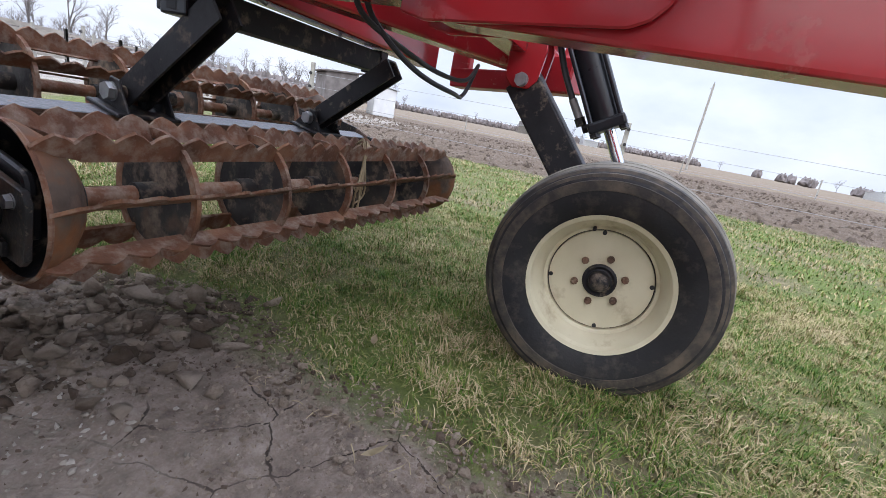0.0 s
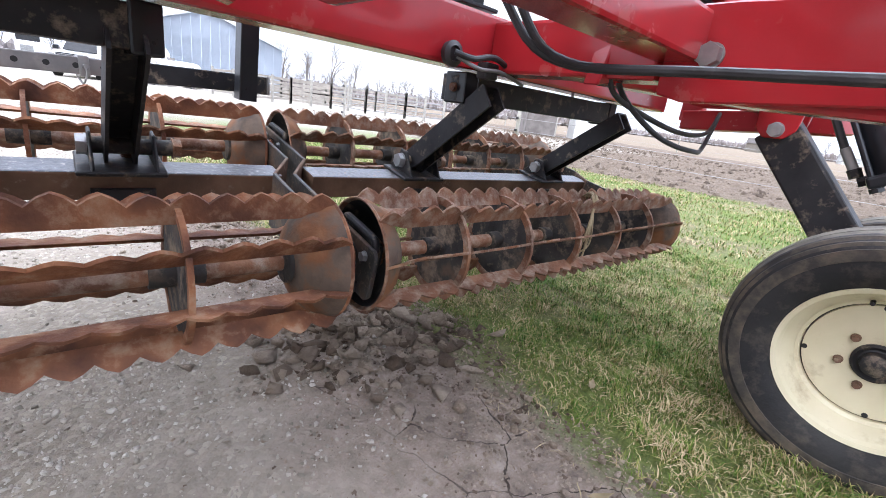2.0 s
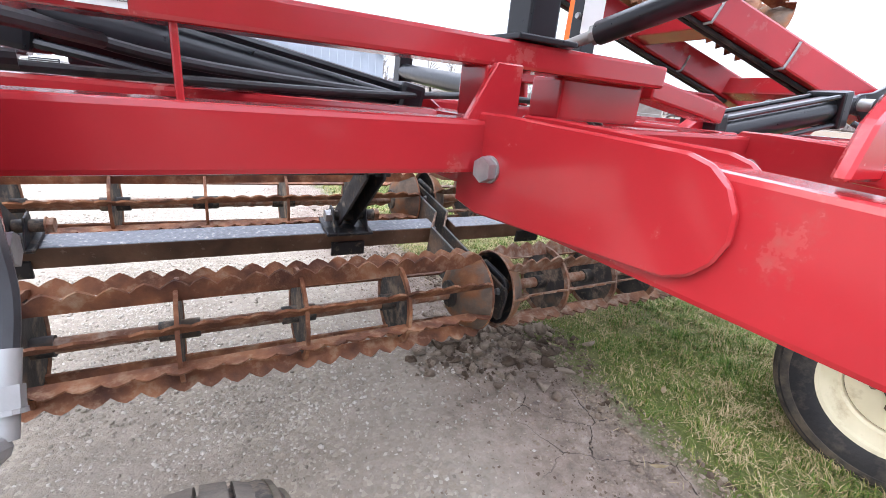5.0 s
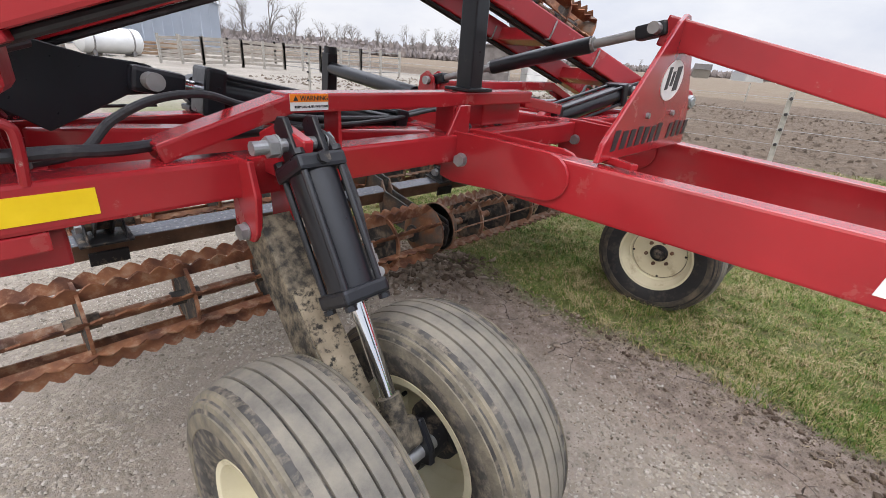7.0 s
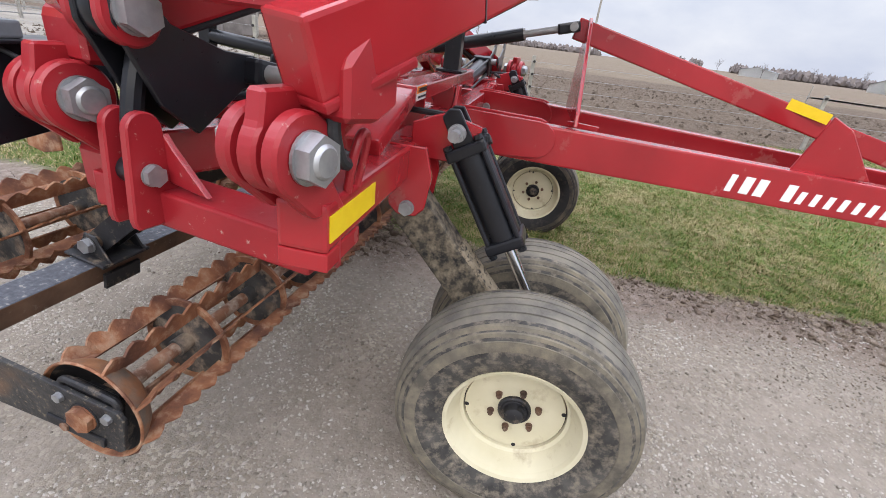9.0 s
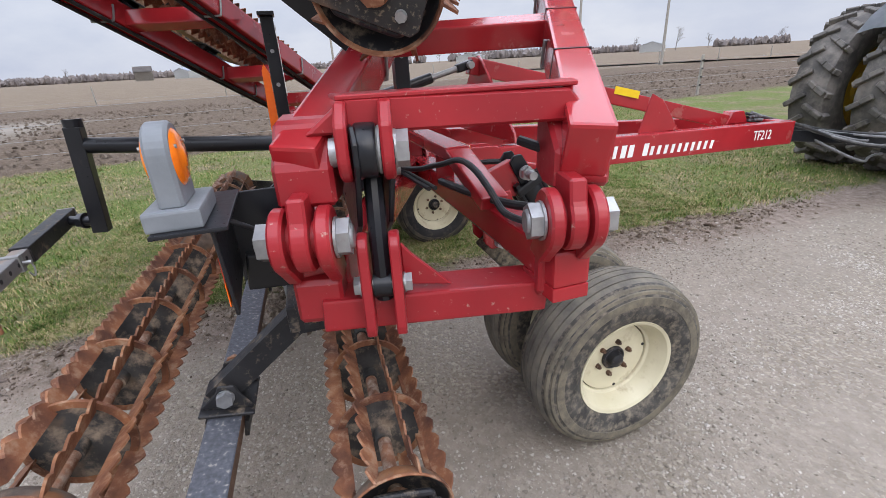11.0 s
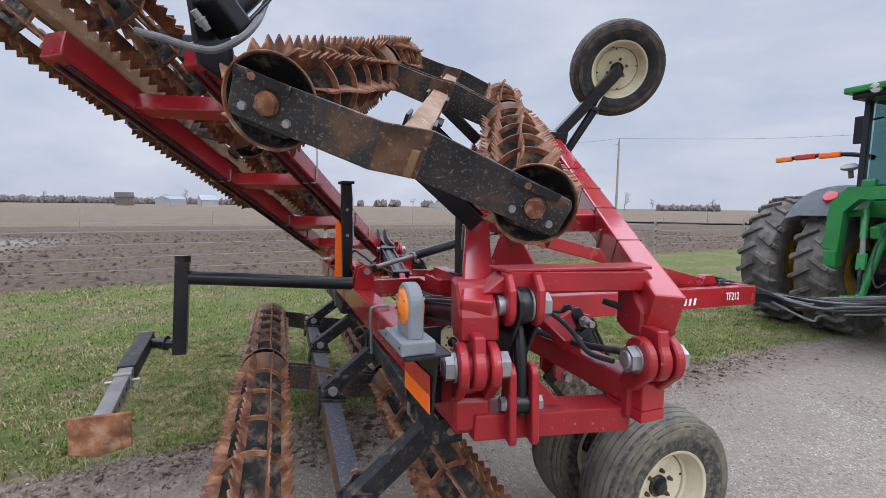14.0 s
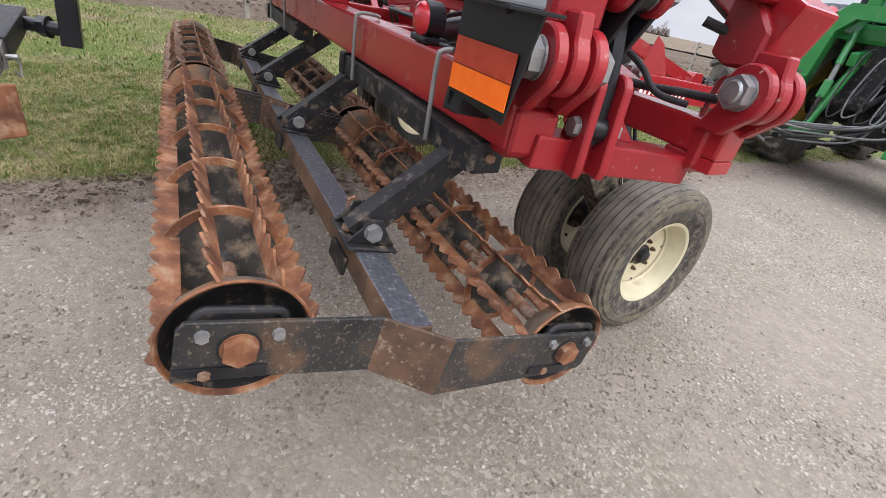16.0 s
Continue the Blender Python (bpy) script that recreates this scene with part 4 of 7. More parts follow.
# tongue
NEAR_A, NEAR_B = Vector((1.515, -0.46, 1.055)), Vector((1.185, 2.80, 0.905))
FAR_A, FAR_B = Vector((0.515, -0.46, 1.055)), Vector((0.72, 2.80, 0.905))
for a, b, nm in ((NEAR_A, NEAR_B, 1), (FAR_A, FAR_B, -1)):
    part("tongue_beam", bar(a, b, 0.10, 0.185, bevel=0.010), RED, F)
    d = (b - a).normalized()
    side = Vector((d.y, -d.x, 0)).normalized()
    for s in (1, -1):
        pts = [(-0.085, 0.05), (-0.085, -0.085), (-0.02, -0.10), (0.38, -0.085)] + disc_pts(0.088, 8, 0.38, 0.003, -math.pi / 2 + 0.2, math.pi / 2 - 0.1) + [(0.05, 0.105), (-0.03, 0.105)]
        part("pivot_plate", plate(pts, a + side * s * 0.061, Vector((d.x, d.y, 0)), UP, 0.014, 0.004), RED, F, "rounded pivot plate")
        part("pivot_bolt", hexbolt(a + side * s * 0.068 + d * 0.02, side * s, 0.026, 0.024), ZINC, F, "zinc hexagon bolt")
part("tongue_tip", bar((0.68, 2.78, 0.905), (1.23, 2.78, 0.905), 0.10, 0.19, bevel=0.01), RED, F)
part("hitch_bar", bar((0.955, 2.80, 0.865), (0.955, 4.75, 0.60), 0.13, 0.10, bevel=0.01), BLACK, F, "black hitch bar to the drawbar")
# mast plate and brace
MAST = [(0.055, 0.003), (0.030, 0.065), (-0.44, 0.470), (-0.50, 0.502), (-0.535, 0.500), (-0.570, 0.465), (-0.685, 0.355), (-0.83, 0.145), (-0.87, -0.005)]
part("mast_plate", plate(MAST, (1.47, 0.088, 1.135), (1, 0, 0), UP, 0.018, 0.004), RED, F, "red mast plate with oval badge")
part("mast_rib", bar((0.96, 0.104, 1.60), (0.985, 0.104, 1.50), 0.012, 0.03, up=(0, 1, 0), bevel=0.003), RED, F)
part("mast_foot", bar((1.40, 0.06, 1.14), (1.47, 0.20, 1.14), 0.03, 0.02, bevel=0.004), RED, F)
part("brace_beam", bar((0.955, 0.02, 1.580), (0.93, 2.46, 0.985), 0.075, 0.11, bevel=0.008), RED, F)
part("brace_foot", plate([(-0.12, 0), (0.12, 0), (0.06, 0.10), (-0.06, 0.10)], (0.93, 2.48, 0.985), (0, 1, 0), UP, 0.10, 0.004), RED, F)
part("brace_gusset", plate([(-0.14, 0), (0.22, 0), (0.05, 0.22), (-0.05, 0.27)], (1.30, 1.30, 1.06), (0, 1, 0), UP, 0.014, 0.004), RED, F)
quad((0.98, 1.18, 1.32), (0.09, 1, -0.245), (0, 0.2, 1), 0.22, 0.055, YELLOW, F, "reflector", "yellow reflector strip")
# decals: the badge and the trade names stay plain shapes
part("badge", plate([(0.118 * math.cos(a), 0.074 * math.sin(a)) for a in [2 * math.pi * k / 32 for k in range(32)]], (0.972, 0.0990, 1.403), (-1, 0, 0.10), UP, 0.003, 0), WHITE, F, "white oval badge")
for x, w, h in ((1.050, 0.030, 0.040), (1.000, 0.026, 0.026), (0.958, 0.050, 0.044)):
    part("badge_mark", plate([(0, -h), (w, -h), (w + 0.012, h), (0.012, h)], (x, 0.1015, 1.408), (-1, 0, 0.10), UP, 0.002, 0), INK, F)
for k in range(12):
    if k in (7,):
        continue
    tall = 0.062 if k % 3 else 0.068
    part("trade_mark", plate([(0, 0), (0.042 if k % 4 else 0.034, 0), (0.060, tall), (0.014, tall)], (1.440 - 0.071 * k, 0.0990, 1.170 + 0.0005 * k), (-1, 0, 0.02), UP, 0.002, 0), INK, F)
for x in (1.163, 0.875):
    part("plate_bolt", hexbolt((x, 0.097, 1.278), (0, 1, 0), 0.011, 0.012), ZINC, F)
ND = (NEAR_B - NEAR_A).normalized()
NS = Vector((ND.y, -ND.x, 0)).normalized()


def on_tongue(y, dz, out=0.0515):
    k = (y - NEAR_A.y) / (NEAR_B.y - NEAR_A.y)
    p = NEAR_A.lerp(NEAR_B, k) + NS * out
    return Vector((p.x, p.y, p.z + dz))


for k in range(15):
    if k == 3:
        continue
    tall = 0.085 if k in (0, 1, 2, 4) else 0.062
    wd = 0.045 if k in (1, 2, 4) else 0.030
    part("name_mark", plate([(0, 0), (wd, 0), (wd + 0.014, tall), (0.014, tall)], on_tongue(0.85 + 0.068 * k, -0.055), ND, UP, 0.002, 0), WHITE, F)
lettering("TF212", on_tongue(2.30, -0.03), ND, UP, 0.075, WHITE, F, "model_lettering", squeeze=0.82)
quad((2.765, -0.4615, 1.063), (1, 0, 0.0), UP, 0.256, 0.058, YELLOW, F, "reflector", "yellow reflector strip")
quad((2.275, -0.5035, 1.255), (-1, 0, 0), UP, 0.125, 0.046, WHITE, F, "warning_decal", "white and orange warning decal")
quad((2.275, -0.5020, 1.279), (-1, 0, 0), UP, 0.125, 0.022, ORANGE, F, "warning_band")
lettering("WARNING", (2.245, -0.5005, 1.283), (-1, 0, 0), UP, 0.0135, INK, F, "warning_lettering")
part("warning_mark", plate([(0, 0), (0.016, 0), (0.008, 0.014)], (2.266, -0.5005, 1.2825), (-1, 0, 0), UP, 0.001, 0), INK, F)
lettering("KEEP LUG NUTS TIGHTENED", (2.262, -0.5015, 1.263), (-1, 0, 0), UP, 0.0065, INK, F, "warning_lettering", squeeze=0.95)

# skewed hinge ends, one on each side
def hinge_end(turn, paint):
    def T(p):
        return turn @ Vector(p)

    R3 = turn.to_3x3()
    ha, he = R3 @ HA, R3 @ HE
    part("hinge_beam", bar(T(hw(-0.41, -0.082, 1.018)), T(hw(0.21, -0.160, 0.976)), 0.13, 0.092, bevel=0.008), paint, F, "scuffed red hinge beam")
    for s0, s1, out, z0, z1 in ((-0.468, -0.345, -0.034, 0.992, 1.122), (0.180, 0.300, -0.058, 1.000, 1.134)):
        back = out - (0.20 if s0 < 0 else 0.052)
        pts = [(out, z0 + 0.008), (out, z1 - 0.010), (out - 0.02, z1), (back, z1), (back, z0 - 0.03), (out - 0.03, z0 - 0.012)]
        part("hinge_block", plate(pts, T(hw((s0 + s1) / 2, 0, 0)), he, UP, s1 - s0, 0.009), paint, F, "scuffed red hinge block")
    for s, w in ((-0.457, 0.034), (-0.353, 0.034), (0.183, 0.034), (0.285, 0.034)):
        pts = disc_pts(0.080, 24, 0, 0.0, -1.05, math.pi + 0.60) + [(-0.115, -0.125), (-0.02, -0.125)]
        part("hinge_ear", plate(pts, T(hw(s, 0, 1.244)), he, UP, w, 0.006), paint, F)
    for s, x in ((-0.476, -1), (-0.334, 1), (0.164, -1), (0.304, 1)):
        hb = part("hinge_bolt", hexbolt(T(hw(s, 0, 1.244)), ha * x, 0.047, 0.036), ZINC, F, "large zinc hinge bolt")
        part("bolt_end", ring(T(hw(s, 0, 1.244)) + ha * x * 0.034, ha * x, [(0.0, 0.009), (0.026, 0.009), (0.030, 0.006), (0.033, 0.0), (0.0, 0.0)], 20), ZINC, hb, smooth=True)
    for s in (-0.278, -0.200):
        pts = disc_pts(0.042, 12, -0.035, 1.195, -0.05, math.pi + 0.05) + [(-0.100, 1.06), (-0.100, 0.985), (-0.04, 0.966), (0.018, 0.966), (0.024, 0.990)]
        part("link_ear", plate(pts, T(hw(s, 0.0, 0)), he, UP, 0.026, 0.004), paint, F)
    part("link_pin", rod(T(hw(-0.300, -0.032, 1.094)), T(hw(-0.180, -0.032, 1.094)), 0.019), ZINC, F, smooth=True)
    part("link_nut", hexbolt(T(hw(-0.184, -0.032, 1.094)), ha, 0.026, 0.020), ZINC, F)
    part("link_nut", hexbolt(T(hw(-0.294, -0.032, 1.094)), -ha, 0.026, 0.018), ZINC, F)
    part("ear_gusset", plate([(0, 0), (0.13, -0.012), (0.03, 0.085), (0, 0.12)], T(hw(-0.187, -0.08, 1.066)), ha, UP, 0.016, 0.003), paint, F)


hinge_end(Matrix.Identity(4), RED_OLD)
hinge_end(HALF_TURN, RED_OLD)
# diagonals from the rear corner to the middle
part("diagonal", bar((2.78, -1.12, 1.09), (1.62, -0.60, 1.09), 0.10, 0.13, bevel=0.01), RED, F)
part("diagonal", bar((-0.74, -0.42 - 0.13, 1.09), (0.42, -1.06, 1.09), 0.10, 0.13, bevel=0.01), RED, F)
for s, x in ((1, 2.39), (-1, -0.25)):
    for dx in (-0.055, 0.055):
        part("leg_lug", plate([(-0.07, 0.13), (0.05, 0.13), (0.075, 0.04), (0.06, -0.07), (0.03, -0.10), (-0.03, -0.10), (-0.06, -0.07)], (x + dx, -0.462, 1.02), (0, 1, 0), UP, 0.020, 0.004), RED, F)
    part("lug_bolt", hexbolt((x + 0.066, -0.458, 0.949), (1, 0, 0), 0.024, 0.022), ZINC, F)
    part("lug_bolt", hexbolt((x - 0.066, -0.458, 0.949), (-1, 0, 0), 0.024, 0.022), ZINC, F)
    part("cylinder_lug", plate([(-0.10, -0.05), (0.10, -0.05), (0.12, 0.07), (0.0, 0.10), (-0.10, 0.06)], (x - 0.02, -0.38, 1.15), (0, 1, 0), UP, 0.03, 0.004), RED, F)

# wheel legs with their lift cylinders
def wheel_leg(x, axle_z, mat):
    lg = part("wheel_leg", bar((x, -0.47, 0.955), (x, 0.02, axle_z + 0.02), 0.105, 0.13, up=(0, 0.76, 0.65), bevel=0.010), mat, F, "black steel wheel leg caked with dried mud")
    part("axle", rod((x - 0.255, 0.02, axle_z), (x + 0.245, 0.02, axle_z), 0.032), BLACK_DUSTY, lg)
    for dx in (-0.035, 0.035):
        part("clevis", plate(disc_pts(0.045, 10, 0.07, 0.03) , (x + dx, 0.0, axle_z + 0.10), (0, 1, 0), UP, 0.016, 0.003), BLACK, lg)
    a, b = Vector((x - 0.045, -0.33, 1.20)), Vector((x - 0.045, 0.075, axle_z + 0.14))
    d = (b - a).normalized()
    s = Vector((1, 0, 0))
    n = s.cross(d)
    p, q = a + d * 0.06, a + d * 0.40
    c = part("lift_cylinder", rod(p, q, 0.060, seg=32), BLACK, F, "black hydraulic lift cylinder with chrome rod", smooth=True)
    for k in (p, q):
        part("end_cap", bar(k - d * 0.018, k + d * 0.022, 0.135, 0.135, up=n, bevel=0.010), BLACK, c)
    for i in (-1, 1):
        for j in (-1, 1):
            part("tie_rod", rod(p + s * i * 0.052 + n * j * 0.052, q + s * i * 0.052 + n * j * 0.052 + d * 0.035, 0.009, seg=10), BLACK, c)
    part("piston_rod", rod(q, b, 0.021, seg=24), CHROME, c, "bright chrome rod", smooth=True)
    part("rod_boss", rod(b - d * 0.115, b - d * 0.045, 0.031, seg=20), BLACK_MUDDY, c, "mud-caked rod boss", smooth=True)
    part("rod_eye", bar(b - d * 0.05, b + d * 0.03, 0.075, 0.080, up=n, bevel=0.014), BLACK_MUDDY, c)
    for i in (-1, 1):
        part("rod_ear", plate([(-0.040, 0.03), (0.040, 0.03), (0.044, -0.06), (0.022, -0.105), (-0.022, -0.105), (-0.044, -0.06)], b + s * i * 0.048, n, -d, 0.020, 0.005), BLACK, c, "black rod clevis ear")
    part("rod_pin", rod(b - s * 0.085 + d * 0.06, b + s * 0.085 + d * 0.06, 0.020, seg=16), ZINC, c, smooth=True)
    part("port_plug", hexbolt(p + n * 0.0675, n, 0.017, 0.010), BLACK_DUSTY, c, "hexagon port plug")
    for i in (-1, 1):
        for j in (-1, 1):
            for k, e in ((p - d * 0.018, -1), (q + d * 0.022, 1)):
                part("tie_nut", hexbolt(k + s * i * 0.052 + n * j * 0.052, d * e, 0.015, 0.014), BLACK, c)
    part("pin_nut", hexbolt(a - s * 0.058, -s, 0.025, 0.022), ZINC, c)
    part("hose_elbow", rod(q - d * 0.03 - s * 0.080, q - d * 0.03 - s * 0.080 + n * 0.03, 0.014, seg=12), STEEL, c)
    part("hose_nut", hexbolt(q - d * 0.055 - s * 0.087, -d, 0.017, 0.024), STEEL, c)
    for i in (-1, 1):
        part("head_ear", plate([(-0.035, -0.07), (0.035, -0.07), (0.03, 0.06), (0.0, 0.075), (-0.03, 0.06)], a + s * i * 0.04, n, -d, 0.016, 0.003), BLACK, c)
    part("head_pin", rod(a - s * 0.075, a + s * 0.135, 0.017, seg=16), ZINC, c)
    part("pin_nut", hexbolt(a + s * 0.070, s, 0.027, 0.028), ZINC, c)
    part("port_fitting", rod(q - d * 0.03 - s * 0.045, q - d * 0.03 - s * 0.085, 0.014, seg=10), STEEL, c)
    part("hose_crimp", rod(q - d * 0.035 - s * 0.085, q - d * 0.11 - s * 0.090, 0.013, seg=12), STEEL, c, "grey crimped hose end", smooth=True)
    hose("cylinder_hose", [q - d * 0.10 - s * 0.090, q - d * 0.16 - s * 0.092, p + d * 0.10 - s * 0.085 + n * 0.02, p - s * 0.07 + n * 0.02 - d * 0.05, p - s * 0.05 - d * 0.11 - n * 0.03, Vector((x - 0.2, -0.56, 1.215))], 0.011, HOSE, c)
    if x < 0:
        hose("cylinder_hose", [Vector((x + 0.02, -0.50, 1.22)), p - n * 0.085 - d * 0.06, p - n * 0.095 + d * 0.10, q - n * 0.095 - d * 0.12], 0.012, HOSE, c)
        part("hose_crimp", rod(q - n * 0.095 - d * 0.13, q - n * 0.090 - d * 0.05, 0.015, seg=12), STEEL, c, "grey crimped hose end", smooth=True)
        part("hose_nut", hexbolt(q - n * 0.090 - d * 0.055, d, 0.019, 0.030), BLACK_DUSTY, c)
        part("port_fitting", rod(q - n * 0.090 - d * 0.01, q - n * 0.055 - d * 0.01, 0.016, seg=12), BLACK_DUSTY, c)
    return lg


wheel_leg(2.39, 0.373, BLACK_MUDDY)
part("mud_crust", bar((2.39, -0.273, 0.829), (2.39, -0.004, 0.520), 0.094, 0.014, up=(0, 0.76, 0.65), bevel=0.006), MUD_CRUST, F, "tan dried mud caked on the wheel leg")
wheel_leg(-0.25, 0.350, BLACK_DUSTY)

# ---- fittings of the centre frame ----
for x0, x1 in ((-0.36, 0.635), (1.475, 2.74)):
    tt = part("torsion_tube", bar((x0, -1.185, 0.945), (x1, -1.185 - 0.029 * (x1 - x0), 0.945), 0.085, 0.085, bevel=0.006), BLACK_DUSTY, F, "black torsion tube under the rear beam")
    for x in (x0 + 0.03, x1 - 0.03):
        part("tube_clamp", bar((x - 0.03, -1.19, 0.945), (x + 0.03, -1.19, 0.945), 0.100, 0.100, bevel=0.006), BLACK, tt)
        part("clamp_bolt", hexbolt((x + 0.032, -1.19, 0.945), (1, 0, 0), 0.014, 0.012), RUST, tt)
    for x in (x0 + 0.22, x1 - 0.25):
        yy = -1.185 - 0.029 * (x - x0)
        hose("pipe_hook", [(x, yy - 0.055, 0.91), (x, yy - 0.058, 1.14), (x, yy - 0.045, 1.182), (x, yy + 0.02, 1.186), (x, yy + 0.05, 1.18)], 0.008, STEEL, tt, "bent grey hook over the beam")
# wing rests
for x, y, z0, z1, mt in ((1.424, -0.556, 1.302, 2.12, BLACK), (0.62, -1.20, 1.18, 1.93, BLACK)):
    po = part("wing_rest_post", bar((x, y, z0), (x, y, z1), 0.078, 0.078, up=(0, 1, 0), bevel=0.006), mt, F, "square black wing rest post")
    part("post_foot", bar((x, y, z0 + 0.002), (x, y, z0 + 0.014), 0.16, 0.13, up=(0, 1, 0), bevel=0.003), BLACK, po)
    for k in range(4):
        part("post_bolt", hexbolt((x + (0.039 if k % 2 else -0.039), y - 0.0, z0 + 0.25 + 0.1 * k), ((1 if k % 2 else -1), 0, 0), 0.012, 0.012), ZINC, po)
    part("rest_pad", bar((x - 0.09, y, z1 + 0.012), (x + 0.09, y, z1 + 0.012), 0.10, 0.022, bevel=0.005), BLACK, po)
    if z0 < 1.25:
        part("orange_reflector", plate([(0, 0.02), (0.028, 0.0), (0.058, 0.02), (0.058, 0.44), (0.03, 0.50), (0.012, 0.46)], (x + 0.012, y - 0.100, z0 - 0.02), (0, 1, 0), UP, 0.004, 0), FLUOR, po, "orange reflector strip")
        part("marker_plate", plate([(0, 0), (0.11, 0), (0.11, 0.34), (0.06, 0.42), (0, 0.36)], (x - 0.05, y + 0.043, z0 + 0.28), (1, 0, 0), UP, 0.004, 0), WHITE_PAINT, po, "white plate on the post")
# tie cylinder from the mast back to the rear beam
A, B = Vector((0.976, 0.005, 1.582)), Vector((1.02, -1.138, 1.300))
D = (B - A).normalized()
tc = part("tie_cylinder", rod(A + D * 0.27, A + D * 0.78, 0.034, seg=24), BLACK, F, "black tie cylinder with grey rods", True)
part("tie_rod", rod(A + D * 0.06, A + D * 0.27, 0.019), STEEL, tc, smooth=True)
part("tie_rod", rod(A + D * 0.78, B - D * 0.05, 0.017), STEEL, tc, smooth=True)
for p in (A + D * 0.27, A + D * 0.78):
    part("gland", rod(p - D * 0.012, p + D * 0.02, 0.030, seg=8), STEEL, tc)
for p, s in ((A, 1), (B, -1)):
    part("clevis", bar(p - D * 0.035 * s, p + D * 0.085 * s, 0.062, 0.055, bevel=0.012), BLACK, tc)
    part("clevis_pin", rod(p - X * 0.075, p + X * 0.075, 0.022), STEEL, tc, smooth=True)
for sx in (-0.045, 0.045):
    part("tie_lug", plate([(-0.08, -0.13), (0.08, -0.13), (0.05, 0.02), (0.0, 0.05), (-0.05, 0.02)], (1.02 + sx, -1.15, 1.30), (0, 1, 0), UP, 0.016, 0.003), RED, F)
# fold cylinders and arms, one on each side
for turn in (Matrix.Identity(4), HALF_TURN):
    P0, P1, P2 = turn @ Vector((2.93, -0.93, 1.44)), turn @ Vector((2.50, -0.93, 1.30)), turn @ Vector((1.60, -0.84, 1.13))
    R3 = turn.to_3x3()
    arm_o = turn @ Vector((2.50, -0.93, 1.30))
    fa = None
    for dy in (-0.105, -0.025):
        pts = [(0.375, 0.195), (0.425, 0.195), (0.455, 0.160), (0.455, 0.110), (0.36, -0.06), (0.25, -0.14), (0.05, -0.045)] + disc_pts(0.045, 8, 0, 0, -math.pi / 2 - 0.3, -3 * math.pi / 2 + 0.2) + [(0.12, 0.06), (0.30, 0.115)]
        a = part("fold_arm", plate(pts, arm_o + R3 @ Vector((0, dy, 0)), R3 @ Vector((1, 0, 0)), UP, 0.014, 0.003), BLACK, F, "black fold arm plate")
    part("arm_pin", rod(arm_o - R3 @ Vector((0, 0.085, 0)), arm_o + R3 @ Vector((0, 0.085, 0)), 0.026), STEEL, a, smooth=True)
    d = (P2 - P1).normalized()
    fc = part("fold_cylinder", rod(P1 + d * 0.16, P2, 0.058, seg=28), BLACK, F, "long black fold cylinder", True)
    part("fold_rod", rod(P1, P1 + d * 0.18, 0.024), CHROME, fc, smooth=True)
    part("rod_clevis", bar(P1 - d * 0.045, P1 + d * 0.10, 0.07, 0.075, bevel=0.014), BLACK, fc)
    for p in (P1 + d * 0.17, P2):
        part("end_cap", bar(p - d * 0.03, p + d * 0.035, 0.15, 0.15, bevel=0.012), BLACK, fc)
    for i in (-1, 1):
        for j in (-1, 1):
            sd = d.cross(UP).normalized()
            up = sd.cross(d)
            part("tie_bar", rod(P1 + d * 0.14 + sd * i * 0.056 + up * j * 0.056, P2 + d * 0.04 + sd * i * 0.056 + up * j * 0.056, 0.010, seg=8), BLACK, fc)
    part("base_lug", plate([(-0.09, -0.12), (0.10, -0.12), (0.06, 0.04), (0.0, 0.07), (-0.05, 0.04)], P2 + d * 0.06, d, UP, 0.05, 0.004), RED, F)
    hose("fold_hose", [turn @ Vector(p) for p in ((2.85, -0.54, 1.165), (2.75, -0.58, 1.175), (2.68, -0.60, 1.235), (2.58, -0.61, 1.28), (2.46, -0.62, 1.29), (2.34, -0.66, 1.255), (2.1, -0.72, 1.20), (1.62, -0.78, 1.17))], 0.011, HOSE, F)
    hose("fold_hose", [turn @ Vector(p) for p in ((2.80, -0.56, 1.40), (2.90, -0.50, 1.37), (2.985, -0.47, 1.325), (3.0, -0.465, 1.28), (2.97, -0.465, 1.225), (2.91, -0.47, 1.20), (2.80, -0.50, 1.192), (2.68, -0.54, 1.18), (2.5, -0.60, 1.18), (2.3, -0.64, 1.18))], 0.0145, HOSE, F)
    hose("hook_ring", [turn @ Vector(p) for p in ((2.92, -0.47, 1.14), (2.925, -0.455, 1.22), (2.90, -0.45, 1.262), (2.87, -0.45, 1.255), (2.865, -0.455, 1.22), (2.87, -0.47, 1.14))], 0.010, RED_OLD, F, "red ring for the hose")
# hose bundle along the frame
for k in range(2):
    oy, oz = 0.024 * (k % 2), 0.02 * (k // 2)
    hose("frame_hose", [(2.35, -0.68 - oy, 1.17 + oz), (1.75, -0.74 - oy, 1.17 + oz), (1.25, -0.84 - oy - 0.02 * k, 1.19 + oz), (0.98, -0.78 + 0.03 * k, 1.16 + oz), (0.90, -0.64 + 0.02 * k, 1.0 + oz), (0.88, -0.30, 0.98 + oz), (0.92, 0.50, 0.97 + oz), (0.97, 1.50, 0.96 + oz), (0.98, 2.55, 0.96 + oz)], 0.009, HOSE, F)
for k, sx in ((0, 0.0), (1, 0.05)):
    hose("frame_hose", [(0.56 - sx, -0.70, 1.06), (0.53 - sx, -0.68, 0.97), (0.38, -0.65 + sx, 0.925 - sx), (0.15, -0.63 + sx, 0.895 - sx), (-0.10, -0.64, 0.91 - sx), (-0.30, -0.68, 0.99)], 0.0075, HOSE, F)
